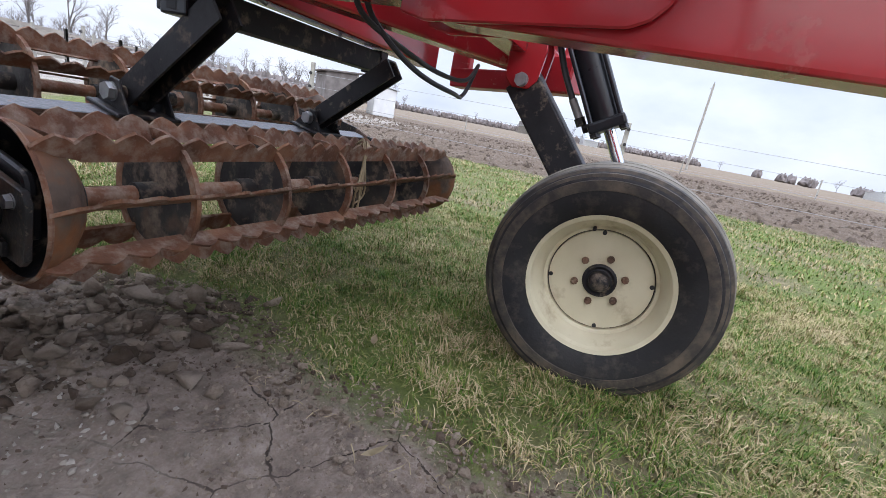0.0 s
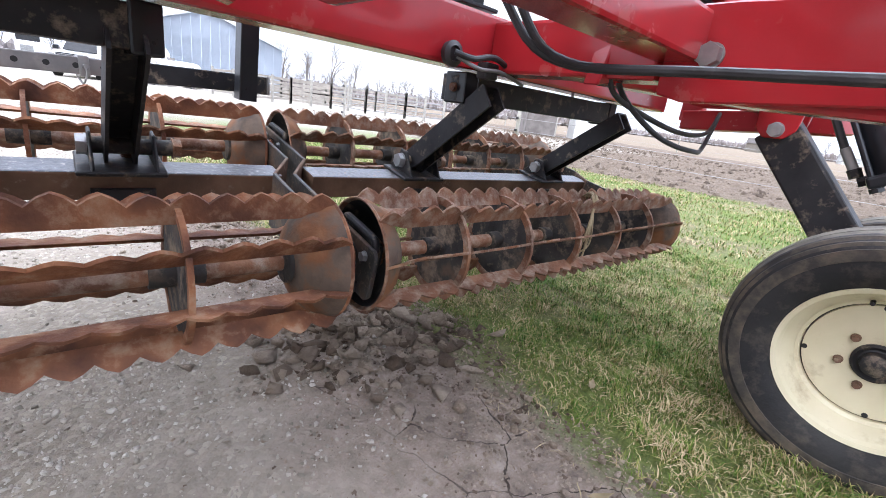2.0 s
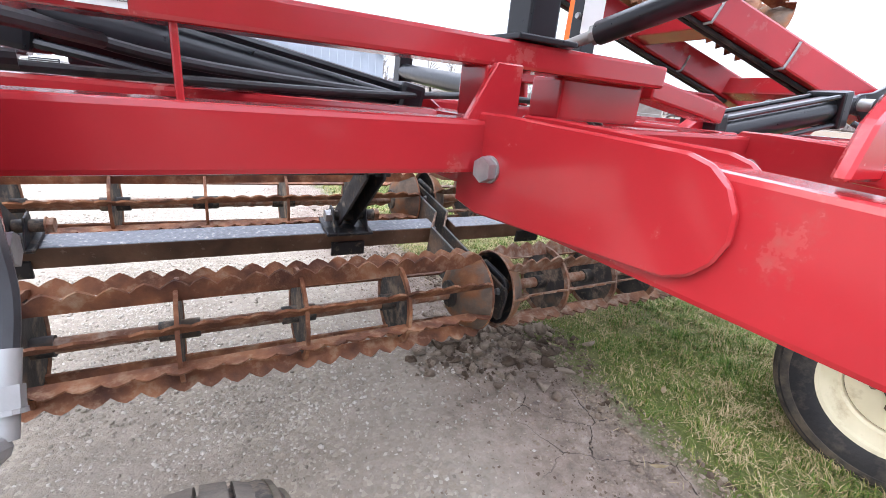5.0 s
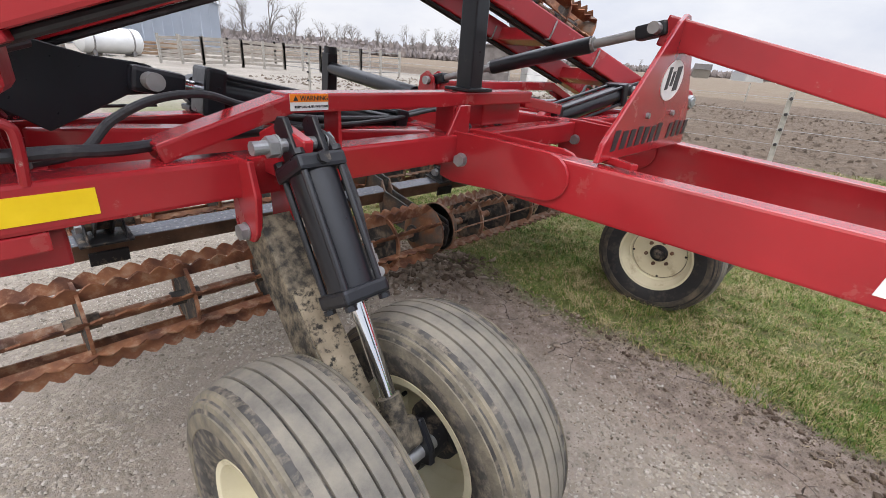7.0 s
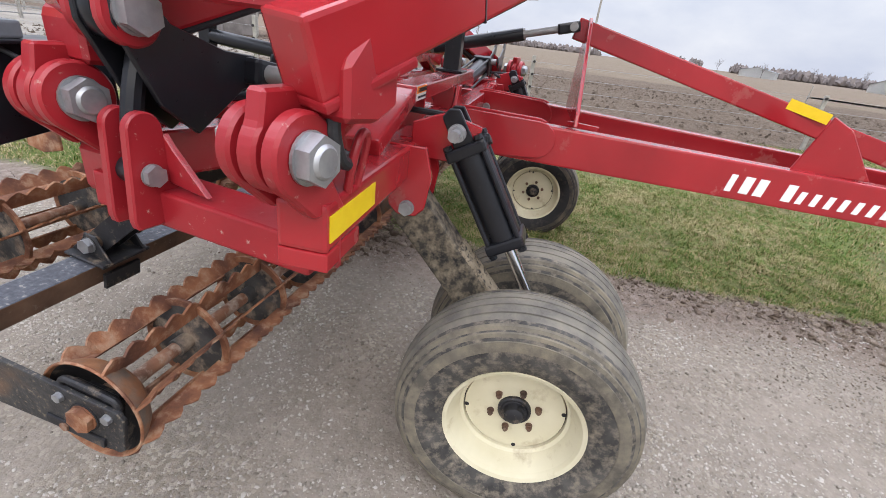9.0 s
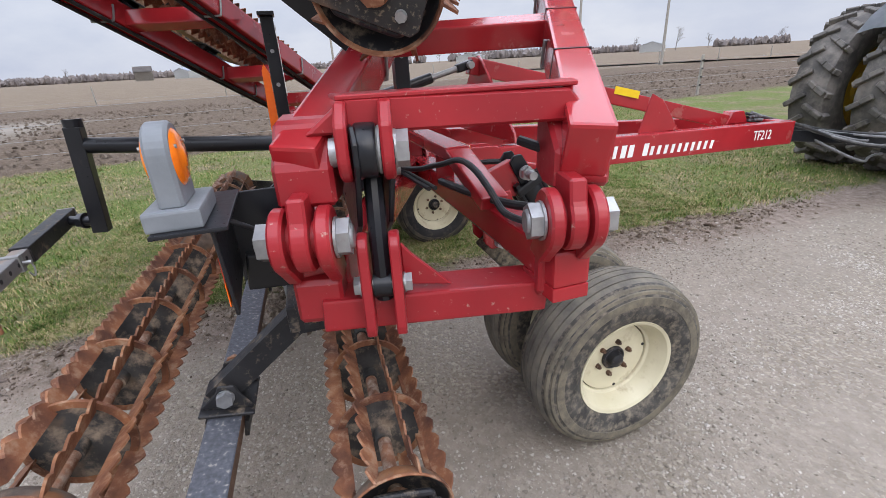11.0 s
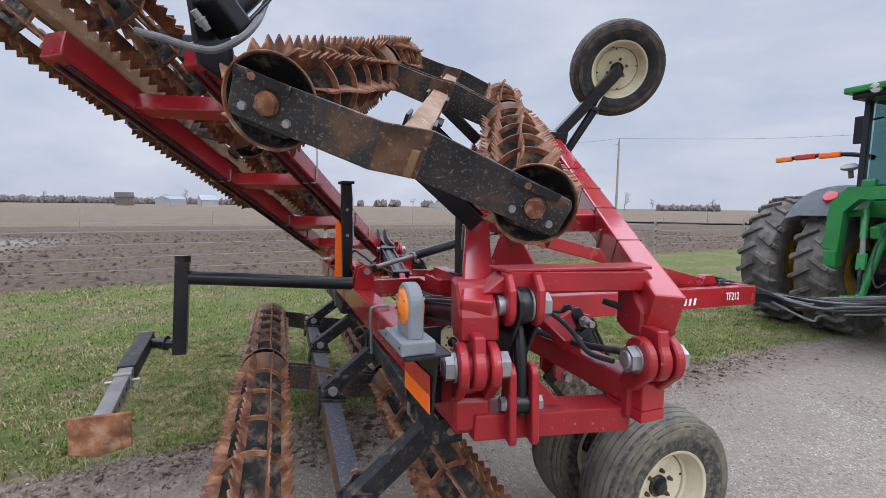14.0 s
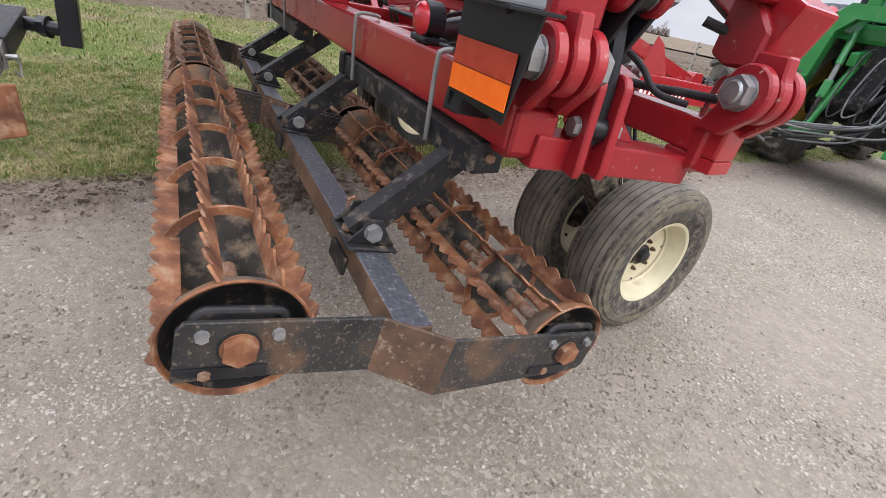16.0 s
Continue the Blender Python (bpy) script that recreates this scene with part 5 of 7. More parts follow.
# grommet and wiring on the far side
part("grommet", ring((0.767, -1.085, 1.026), (0, 1, 0), [(0.0, 0.0), (0.034, 0.0), (0.036, 0.018), (0.022, 0.024), (0.018, 0.014), (0.0, 0.014)], 20), INK, F, smooth=True)
hose("wiring", [(0.77, -1.06, 1.03), (0.72, -1.03, 1.02), (0.63, -1.03, 1.035), (0.50, -1.05, 1.0)], 0.009, HOSE, F)
hose("wiring", [(0.76, -1.06, 1.02), (0.70, -1.02, 0.995), (0.60, -1.03, 1.0), (0.45, -1.06, 0.98)], 0.006, HOSE_GREY, F)
part("wire_clip", bar((0.58, -1.075, 1.0), (0.64, -1.075, 1.0), 0.04, 0.05, bevel=0.008), INK, F)
# rear warning panel, double amber lamp and tail lamp
br = part("lamp_bracket", plate([(0.0, 0.0), (0.235, -0.02), (0.285, 0.21), (0.0, 0.21)], (2.715, -1.352, 1.125), (1, 0.03, 0), UP, 0.008, 0.002), BLACK, F, "folded black lamp bracket")
part("bracket_shelf", bar((2.70, -1.385, 1.335), (3.02, -1.38, 1.335), 0.14, 0.008, bevel=0.002), BLACK, br)
part("bracket_arm", bar((2.72, -1.34, 1.12), (2.70, -1.19, 1.10), 0.06, 0.10, bevel=0.006), BLACK, br)
part("bracket_fold", plate([(0, 0), (0.13, 0.04), (0.13, 0.25), (0, 0.25)], (2.712, -1.352, 1.085), (0, 1, 0), UP, 0.008, 0.002), BLACK, br)
quad((2.725, -1.3605, 1.194), (1, 0.03, 0), UP, 0.232, 0.060, RED_REFL, br, "red_reflector", "dull red reflector band")
quad((2.725, -1.3610, 1.134), (1, 0.03, 0), UP, 0.232, 0.058, FLUOR, br, "orange_reflector", "bright orange reflector band")
LX, LY, LZ = 2.918, -1.405, 1.345
al = part("amber_lamp", bar((LX - 0.105, LY, LZ + 0.014), (LX + 0.085, LY, LZ + 0.014), 0.105, 0.040, bevel=0.006), GREY_PLASTIC, F, "double amber warning lamp in grey housing")
pts = [(-0.062, 0.0), (0.062, 0.0)] + disc_pts(0.064, 16, 0, 0.100, 0.0, math.pi)
part("lamp_housing", plate(pts, (LX, LY, LZ + 0.03), (1, 0, 0), UP, 0.046, 0.006), GREY_PLASTIC, al, "grey plastic housing")
for s in (-1, 1):
    lens = ring((LX, LY + s * 0.023, LZ + 0.122), (0, s, 0), [(0.0, 0.014), (0.018, 0.013), (0.022, 0.010), (0.040, 0.009), (0.050, 0.006), (0.057, 0.0), (0.0, 0.0)], 28)
    part("amber_lens", lens, AMBER, al, "ribbed amber lens", True)
    for a in (0.6, 2.5, 4.7):
        part("lens_screw", rod((LX + 0.046 * math.cos(a), LY + s * 0.026, LZ + 0.122 + 0.046 * math.sin(a)), (LX + 0.046 * math.cos(a), LY + s * 0.033, LZ + 0.122 + 0.046 * math.sin(a)), 0.004, seg=8), STEEL, al)
for k in (-0.085, 0.065):
    part("base_screw", rod((LX + k, LY - 0.054, LZ + 0.016), (LX + k, LY - 0.051, LZ + 0.016), 0.005, seg=8), INK, al)
tl = part("tail_lamp", bar((2.26, -1.19, 1.172), (2.26, -1.19, 1.195), 0.11, 0.09, up=(0, 1, 0), bevel=0.008), BLACK, F, "round red tail lamp in black housing")
part("lamp_housing", rod((2.26, -1.225, 1.242), (2.26, -1.165, 1.242), 0.058, seg=24), BLACK, tl, smooth=True)
part("red_lens", ring((2.26, -1.225, 1.242), (0, -1, 0), [(0.0, 0.022), (0.03, 0.020), (0.05, 0.008), (0.054, 0.0), (0.0, 0.0)], 24), RED_LENS, tl, "red lens", True)
hose("lamp_wire", [(2.90, -1.37, 1.34), (2.84, -1.30, 1.28), (2.72, -1.24, 1.20), (2.40, -1.22, 1.19)], 0.006, HOSE, F)
# drawn pipe at the rear with its drag arm
pa, pb = Vector((1.06, -1.24, 1.215)), Vector((0.91, -2.27, 1.285))
pipe = part("rear_pipe", rod(pa, pb, 0.044, seg=22), BLACK, F, "black rear pipe with a level drag arm", True)
part("pipe_upright", bar((0.91, -2.30, 1.39), (0.92, -2.337, 0.79), 0.08, 0.08, up=(0, 1, 0), bevel=0.005), BLACK, pipe)
part("upright_cap", rod((0.905, -2.30, 1.385), (0.903, -2.30, 1.43), 0.047, seg=20), BLACK, pipe, smooth=True)
part("drag_stub", rod((0.92, -2.35, 0.855), (0.86, -2.53, 0.862), 0.030, seg=16), BLACK, pipe, smooth=True)
part("stub_nut", hexbolt((0.895, -2.41, 0.858), (-0.33, -0.94, 0), 0.045, 0.04), BLACK, pipe)
c0, cj, c1 = Vector((0.754, -2.552, 0.866)), Vector((1.40, -2.512, 0.852)), Vector((1.985, -2.462, 0.838))
cd = (c1 - c0).normalized()
cs = Vector((-cd.y, cd.x, 0)).normalized()
part("drag_sleeve", bar(c0, cj, 0.085, 0.085, bevel=0.006), BLACK_DUSTY, pipe, "black square sleeve of the drag arm")
part("sleeve_cap", bar(c0 - cd * 0.012, c0 + cd * 0.004, 0.092, 0.092, bevel=0.003), DRAG, pipe)
part("drag_bar", bar(cj - cd * 0.05, c1, 0.066, 0.066, bevel=0.005), DRAG, pipe, "scuffed grey and rusty inner bar with pin holes")
for k in range(6):
    q = cj.lerp(c1, 0.08 + 0.155 * k)
    part("pin_hole", rod(q - cs * 0.0345, q + cs * 0.0345, 0.011, seg=12), DARK, pipe)
q = cj.lerp(c1, 0.16)
part("lock_collar", bar(q, q + cd * 0.035, 0.082, 0.082, bevel=0.004), STEEL, pipe, "grey locking collar")
part("lock_pin", rod(q + cd * 0.017 - cs * 0.075, q + cd * 0.017 + cs * 0.075, 0.009, seg=10), ZINC, pipe)
hose("pin_clip", [q + cd * 0.017 + cs * 0.068, q + cd * 0.017 + cs * 0.075 - UP * 0.03, q + cd * 0.03 + cs * 0.07 - UP * 0.065, q + cd * 0.045 + cs * 0.06 - UP * 0.04], 0.004, STEEL, pipe)
part("drag_plate", plate([(-0.120, -0.115), (-0.02, -0.135), (0.110, -0.105), (0.112, 0.045), (-0.118, 0.040)], c1 + Vector((0.006, 0.0, 0.0)), (0.1, 1, 0), UP, 0.016, 0.004), RUST_BRIGHT, pipe, "rusty flat drag plate")

# ---- folded wings ----
def wing(turn, ladder, d, reach, near, loops):
    R3 = turn.to_3x3()
    ha, he = R3 @ HA, R3 @ HE

    def T(p):
        return turn @ Vector(p)

    n = d.cross(HA).normalized()
    if n.z < 0:
        n = -n
    f0, r0 = ladder
    f1, r1 = f0 + d * reach, r0 + d * reach
    w = part("folded_wing", bar(f0 - d * (0.0 if near else 0.20), f1, 0.110, 0.140, up=n, bevel=0.010), RED, F, "red ladder-frame wing folded up over the implement")
    for s in (-0.405, 0.234):
        pts = disc_pts(0.078, 24, 0, 0.0, math.pi - 0.75, 2 * math.pi + 0.75) + [(0.045, 0.11), (-0.075, 0.11)]
        part("wing_ear", plate(pts, T(hw(s, 0, 1.244)), he, UP, 0.042, 0.006), RED_OLD, w)
        part("ear_sleeve", rod(T(hw(s - 0.045, 0, 1.244)), T(hw(s + 0.045, 0, 1.244)), 0.045, seg=20), RED_OLD, w, smooth=True)
    if near:
        for s0, s1, out, z0, z1, zt in ((-0.460, -0.322, -0.018, 1.312, 1.412, 1.505), (0.208, 0.350, -0.046, 1.300, 1.402, 1.480)):
            pts = [(out, z0 + 0.004), (out, z1), (out - 0.085, zt), (out - 0.17, zt + 0.01), (out - 0.17, z0 + 0.02), (out - 0.10, z0 - 0.006)]
            part("wing_block", plate(pts, T(hw((s0 + s1) / 2, 0, 0)), he, UP, s1 - s0, 0.010), RED_OLD, w, "scuffed red hinge block with a sloping top")
        beam = [(-0.385, 1.474), (0.318, 1.464), (0.250, 1.542), (-0.285, 1.552)]
        skew = (ha - he * 0.075).normalized()
        part("base_beam", plate(beam, T(hw(0, -0.125, 0)), skew, UP, 0.11, 0.007), RED_OLD, w, "red cross beam with mitred ends")
        part("beam_cap", plate([(-0.30, -0.055), (0.27, -0.055), (0.30, 0.06), (-0.33, 0.06)], T(hw(0, -0.125, 1.552)), skew, -he, 0.012, 0.003), RED_OLD, w)
        for s in (-0.290, -0.192):
            pts = disc_pts(0.066, 16, -0.045, 1.430, math.pi + 0.35, 2 * math.pi - 0.1) + [(0.016, 1.50), (-0.030, 1.546), (-0.085, 1.548), (-0.11, 1.50)]
            part("link_ear", plate(pts, T(hw(s, 0.0, 0)), he, UP, 0.028, 0.006), RED_OLD, w)
        part("link_pin", rod(T(hw(-0.318, -0.048, 1.434)), T(hw(-0.15, -0.048, 1.434)), 0.028), ZINC, w, smooth=True)
        part("link_nut", hexbolt(T(hw(-0.178, -0.048, 1.434)), ha, 0.044, 0.034), ZINC, w)
        part("link_head", rod(T(hw(-0.325, -0.048, 1.434)), T(hw(-0.300, -0.048, 1.434)), 0.034, seg=18), ZINC, w, smooth=True)
        part("cylinder_eye", ring(T(hw(-0.268, -0.048, 1.434)), ha, [(0.030, 0.0), (0.060, 0.0), (0.064, 0.006), (0.064, 0.044), (0.060, 0.050), (0.030, 0.050)], 28), BLACK, w, "black cylinder eye", smooth=True)
        part("eye_ring", ring(T(hw(-0.218, -0.048, 1.434)), ha, [(0.030, 0.0), (0.052, 0.0), (0.056, 0.005), (0.056, 0.010), (0.030, 0.012)], 24), STEEL, w, smooth=True)
        part("fold_link", hose_mesh([T(hw(-0.238, o, z)) for o, z in ((-0.085, 1.36), (-0.058, 1.28), (-0.04, 1.20), (-0.034, 1.12), (-0.034, 1.055))], 0.024), BLACK, w, "black fold link", smooth=True)
        part("link_eye", rod(T(hw(-0.262, -0.032, 1.094)), T(hw(-0.216, -0.032, 1.094)), 0.034, seg=20), BLACK, w, smooth=True)
    part("wing_tube", bar(r0 - d * (0.0 if near else 0.20), r1, 0.110, 0.140, up=n, bevel=0.010), RED, w)
    for s in ((0.90, 2.25) if near else (0.12, 0.75, 1.62, 2.55)):
        part("cross_tube", bar(f0 + d * s - n * 0.01, r0 + d * s - n * 0.01, 0.095, 0.095, up=d, bevel=0.008), RED, w)
    if near:
        for s in (0.47, 0.87, 1.20, 1.62, 2.10):
            part("hose_band", bar(f0 + d * s - HA * 0.0575, f0 + d * s + HA * 0.0575, 0.006, 0.144, up=n, bevel=0), BLACK, w, "thin black hose band")
    for s in loops:
        for p, sg in ((f0, 1), (r0, -1)):
            c = p + d * s
            o = HA * sg * 0.062
            hose("pipe_hook", [c - o + n * 0.02, c - o - n * 0.06, c - o * 0.75 - n * 0.075, c + o * 0.75 - n * 0.075, c + o - n * 0.06, c + o * 1.05 + n * 0.05], 0.006, STEEL, w, "bent grey hose hook")
    for p, sg in ((f0, 1), (r0, -1)):
        for k in range(2):
            o = HA * sg * (0.035 - 0.05 * k)
            hose("wing_hose", [p + d * 0.1 - n * 0.078 - o, p + d * 0.7 - n * 0.082 - o * 0.7, p + d * 1.4 - n * 0.08 - o * 1.2, p + d * (reach - 0.05) - n * 0.078 - o], 0.011, HOSE, w)
    # gauge wheel of the wing, up in the air
    if near:
        hub, st = Vector((1.09, 1.01, 2.95)), f0 + d * 2.62 + n * 0.06
        part("bottom_lip", bar(f0 - n * 0.076 + d * 0.0, f0 - n * 0.076 + d * 0.24, 0.118, 0.022, up=n, bevel=0.006), RED_OLD, w)
    else:
        hub, st = f0 + d * 3.60 + HA * 0.20 + n * 0.60, f0 + d * 2.92 + n * 0.05
    part("wheel_arm", bar(st, hub - d * 0.10, 0.09, 0.075, up=d, bevel=0.008), BLACK, w, "black gauge wheel arm")
    part("arm_bracket", bar(st - HA * 0.10, st + HA * 0.10, 0.12, 0.14, up=n, bevel=0.01), BLACK, w)
    c0, c1 = st + d * 0.02 - UP * 0.12 + HA * 0.12, st.lerp(hub, 0.55) - d * 0.05 + HA * 0.06 - UP * 0.05
    part("arm_cylinder", rod(c0, c1, 0.036), BLACK, w, smooth=True)
    part("arm_cap", bar(c1 - (c1 - c0) * 0.08, c1 + (c1 - c0) * 0.02, 0.09, 0.09, bevel=0.01), BLACK, w)
    part("arm_rod", rod(c1, st.lerp(hub, 0.86) - d * 0.08, 0.016), CHROME, w, smooth=True)
    if not near:
        m0, m1 = Vector((2.17, -1.939, 2.503)), Vector((2.02, -1.741, 2.80))
        v = (m1 - m0).normalized()
        part("gauge_cylinder", rod(m0, m1, 0.062, seg=24), BLACK, w, "black gauge wheel cylinder", True)
        part("gauge_cap", bar(m0 - v * 0.04, m0 + v * 0.04, 0.155, 0.155, bevel=0.012), BLACK, w)
        for o in ((0.064, 0.064), (-0.064, 0.064), (0.064, -0.064), (-0.064, -0.064)):
            sd = v.cross(UP).normalized()
            off = sd * o[0] + sd.cross(v) * o[1]
            part("tie_bar", rod(m0 + off, m1 + off, 0.008, seg=8), BLACK, w)
        part("cylinder_bracket", plate([(-0.14, -0.16), (0.06, -0.20), (0.12, 0.05), (0.05, 0.22), (-0.12, 0.22)], m0 + Vector((-0.05, -0.06, -0.02)), d, UP, 0.02, 0.004), BLACK, w, "black bracket plate")
        part("port_fitting", rod((2.254, -2.028, 2.470), (2.222, -1.985, 2.418), 0.014, seg=12), STEEL, w, smooth=True)
        part("fitting_nut", hexbolt((2.24, -2.01, 2.447), (-0.5, 0.6, -0.75), 0.020, 0.022), STEEL, w)
        part("sticker", bar(m0.lerp(m1, 0.40) + Vector((0.062, -0.012, 0)), m0.lerp(m1, 0.68) + Vector((0.062, -0.012, 0)), 0.004, 0.045, bevel=0), WHITE_PAINT, w, "white sticker with plain bars")
        hose("gauge_hose", [Vector(q) for q in ((2.06, -2.25, 2.43), (2.125, -2.154, 2.397), (2.20, -2.05, 2.355), (2.235, -1.96, 2.345), (2.24, -1.87, 2.40), (2.17, -1.81, 2.50), (1.97, -1.775, 2.655), (1.93, -1.745, 2.73))], 0.014, HOSE_GREY, w)
    implement_wheel(hub, -d, "raised implement tyre on a cream rim, on a folded wing", RUBBER_DARK, RUBBER)
    return w


wing(Matrix.Identity(4), NEAR_LADDER, FOLD, 2.66, True, (0.7, 1.3))
wing(HALF_TURN, FAR_LADDER, FOLD_FAR, 3.0, False, (0.45, 0.85, 1.75))

# ---- tractor ----
TX, TY = 1.50, 6.2
tr = thing("tractor", (TX, TY, 0.0), "green farm tractor with dual rear wheels, parked at the tongue", "tractor")


def tractor_wheel(x, r, w, y=TY):
    c = Vector((x, y, r - 0.04))
    h = w / 2
    side = [(r * 0.55, -h * 0.8), (r * 0.68, -h), (r * 0.86, -h), (r * 0.94, -h * 0.85), (r * 0.955, -h * 0.5)]
    prof = side + [(p, -q) for p, q in side[::-1]] + [(r * 0.53, h * 0.5), (r * 0.53, -h * 0.5), side[0]]
    wh = part("wheel", ring(c, (1, 0, 0), prof, 48), MUD_TYRE, tr, "muddy lugged tractor tyre on a yellow rim", smooth=True)
    bm = bmesh.new()
    for k in range(22):
        for s in (-1, 1):
            a = 2 * math.pi * (k + (0.5 if s > 0 else 0)) / 22
            pts = []
            for q, lag in ((0.02, 0.0), (0.45, 0.075), (0.92, 0.15), (1.03, 0.165)):
                aa = a + lag
                rr = r * (0.945 if q < 1 else 0.86)
                pts.append(c + Vector((s * q * h, math.cos(aa) * rr, math.sin(aa) * rr)))
            for p, q in zip(pts, pts[1:]):
                mid = ((p + q) / 2 - c)
                mid.x = 0
                u = mid.normalized()
                bar(p + u * 0.022, q + u * 0.022, 0.062, 0.075, up=u, bevel=0.008, bm=bm, seg=1)
    lugs = part("tread", bm, MUD_TYRE, wh, "worn angled tread lugs")
    part("rim", ring(c, (1, 0, 0), [(r * 0.56, -h * 0.8), (r * 0.53, -h * 0.5), (r * 0.50, 0.02), (r * 0.24, 0.06), (r * 0.22, 0.10), (0.0, 0.10), (0.0, -0.02), (r * 0.22, -0.02), (r * 0.47, -0.04), (r * 0.53, -h * 0.75), (r * 0.56, -h * 0.8)], 40), JD_YELLOW, wh, smooth=True)
    return wh


for x in (-1.86, -1.10, 1.10, 1.86):
    tractor_wheel(TX + x, 1.02, 0.50)
for x in (-1.1, 1.1):
    tractor_wheel(TX + x, 0.72, 0.42, TY + 3.1)
part("rear_axle", rod((TX - 2.15, TY, 0.98), (TX + 2.15, TY, 0.98), 0.13), GREEN, tr)
part("gearbox", bar((TX, TY - 0.45, 0.95), (TX, TY + 1.2, 1.0), 0.62, 0.75, bevel=0.08), BLACK_DUSTY, tr)
part("hood", bar((TX, TY + 1.1, 1.75), (TX, TY + 4.1, 1.60), 0.80, 0.70, bevel=0.12), GREEN, tr)
part("chassis", bar((TX, TY + 0.8, 0.98), (TX, TY + 4.0, 0.98), 0.5, 0.5, bevel=0.05), GREEN, tr)
for s in (-1, 1):
    for nm, q0, q1, mt, lab in (("fender", 0.60, 0.98, GREEN, "green rear fender"), ("fender_extension", 0.985, 1.52, GREY_PLASTIC, "dark grey fender extension")):
        bm = bmesh.new()
        rows = []
        for k in range(11):
            a = math.radians(38 + k * 13)
            rows.append([bm.verts.new((TX + s * (q0 + (q1 - q0) * j / 3), TY - math.cos(a) * 1.15, 0.98 + math.sin(a) * 1.17 - (0.05 if j == 3 and q1 > 1 else 0))) for j in range(4)])
        for p, q in zip(rows, rows[1:]):
            for j in range(3):
                bm.faces.new((p[j], p[j + 1], q[j + 1], q[j]))
        bmesh.ops.solidify(bm, geom=bm.faces[:], thickness=0.06)
        part(nm, bm, mt, tr, lab, smooth=True)
    part("tail_lamp", ring((TX + s * 1.05, TY - 0.72, 1.955), (0, -0.75, 0.65), [(0.0, 0.05), (0.085, 0.04), (0.10, 0.0), (0.0, 0.0)], 18), RED_LENS, tr, "red tail lamp", smooth=True)
    b0 = Vector((TX + s * 0.76, TY - 0.40, 2.50))
    bl = part("marker_bar", hose_mesh([b0 + Vector((s * u, -0.10 * u, v)) for u, v in ((0.0, -0.02), (0.10, 0.02), (0.30, 0.060), (0.60, 0.075), (0.95, 0.062), (1.16, 0.045))], 0.032), BLACK, tr, "folding marker bar")
    for u0, u1, v, mt, nm in ((0.36, 0.62, 0.068, FLUOR, "orange_band"), (0.66, 0.92, 0.070, RED_REFL, "red_band"), (0.95, 1.17, 0.054, AMBER, "marker_lamp")):
        part(nm, bar(b0 + Vector((s * u0, -0.10 * u0, v)), b0 + Vector((s * u1, -0.10 * u1, v - 0.008)), 0.074, 0.078, bevel=0.018), mt, bl)
    part("beacon", ring((TX + s * 0.93, TY - 0.55, 2.22), (0, -0.3, 1), [(0.0, 0.0), (0.03, 0.0), (0.03, 0.10), (0.10, 0.13), (0.11, 0.16), (0.06, 0.19), (0.0, 0.195)], 20), STEEL, tr, "small chrome side lamp", smooth=True)
    # lift arms and the bracket over them
    part("lift_arm", bar((TX + s * 0.48, TY - 0.35, 0.62), (TX + s * 0.52, TY - 1.35, 0.66), 0.07, 0.12, bevel=0.015), GREEN, tr)
    part("lift_link", rod((TX + s * 0.50, TY - 1.0, 0.68), (TX + s * 0.44, TY - 0.75, 1.45), 0.05), GREEN, tr)
    part("rocker", bar((TX + s * 0.44, TY - 0.30, 1.62), (TX + s * 0.44, TY - 0.95, 1.50), 0.10, 0.16, bevel=0.02), GREEN, tr)
    for zz, yy in ((1.80, -0.55), (1.95, -0.40)):
        part("light_pod", rod((TX + s * 0.70, TY - 0.55, zz), (TX + s * 0.70, TY - 0.65, zz), 0.07, seg=14), STEEL, tr)
ARCH = [(-0.97, 1.28), (-0.93, 1.87), (-0.75, 2.08), (0.75, 2.08), (0.93, 1.87), (0.97, 1.28), (0.80, 1.22), (0.77, 1.76), (0.62, 1.92), (-0.62, 1.92), (-0.77, 1.76), (-0.80, 1.22)]
bm = bmesh.new()
rows = [[bm.verts.new((TX + a, y, z)) for a, z in ARCH] for y in (TY - 0.98, TY - 0.82)]
for k in range(12):
    j = (k + 1) % 12
    bm.faces.new((rows[0][k], rows[0][j], rows[1][j], rows[1][k]))
for r in rows:
    for q in ((0, 1, 10, 11), (1, 2, 9, 10), (2, 3, 8, 9), (3, 4, 7, 8), (4, 5, 6, 7)):
        bm.faces.new([r[i] for i in q])
bmesh.ops.recalc_face_normals(bm, faces=bm.faces)
part("hitch_arch", bm, GREEN, tr, "green hitch arch over the lift arms")
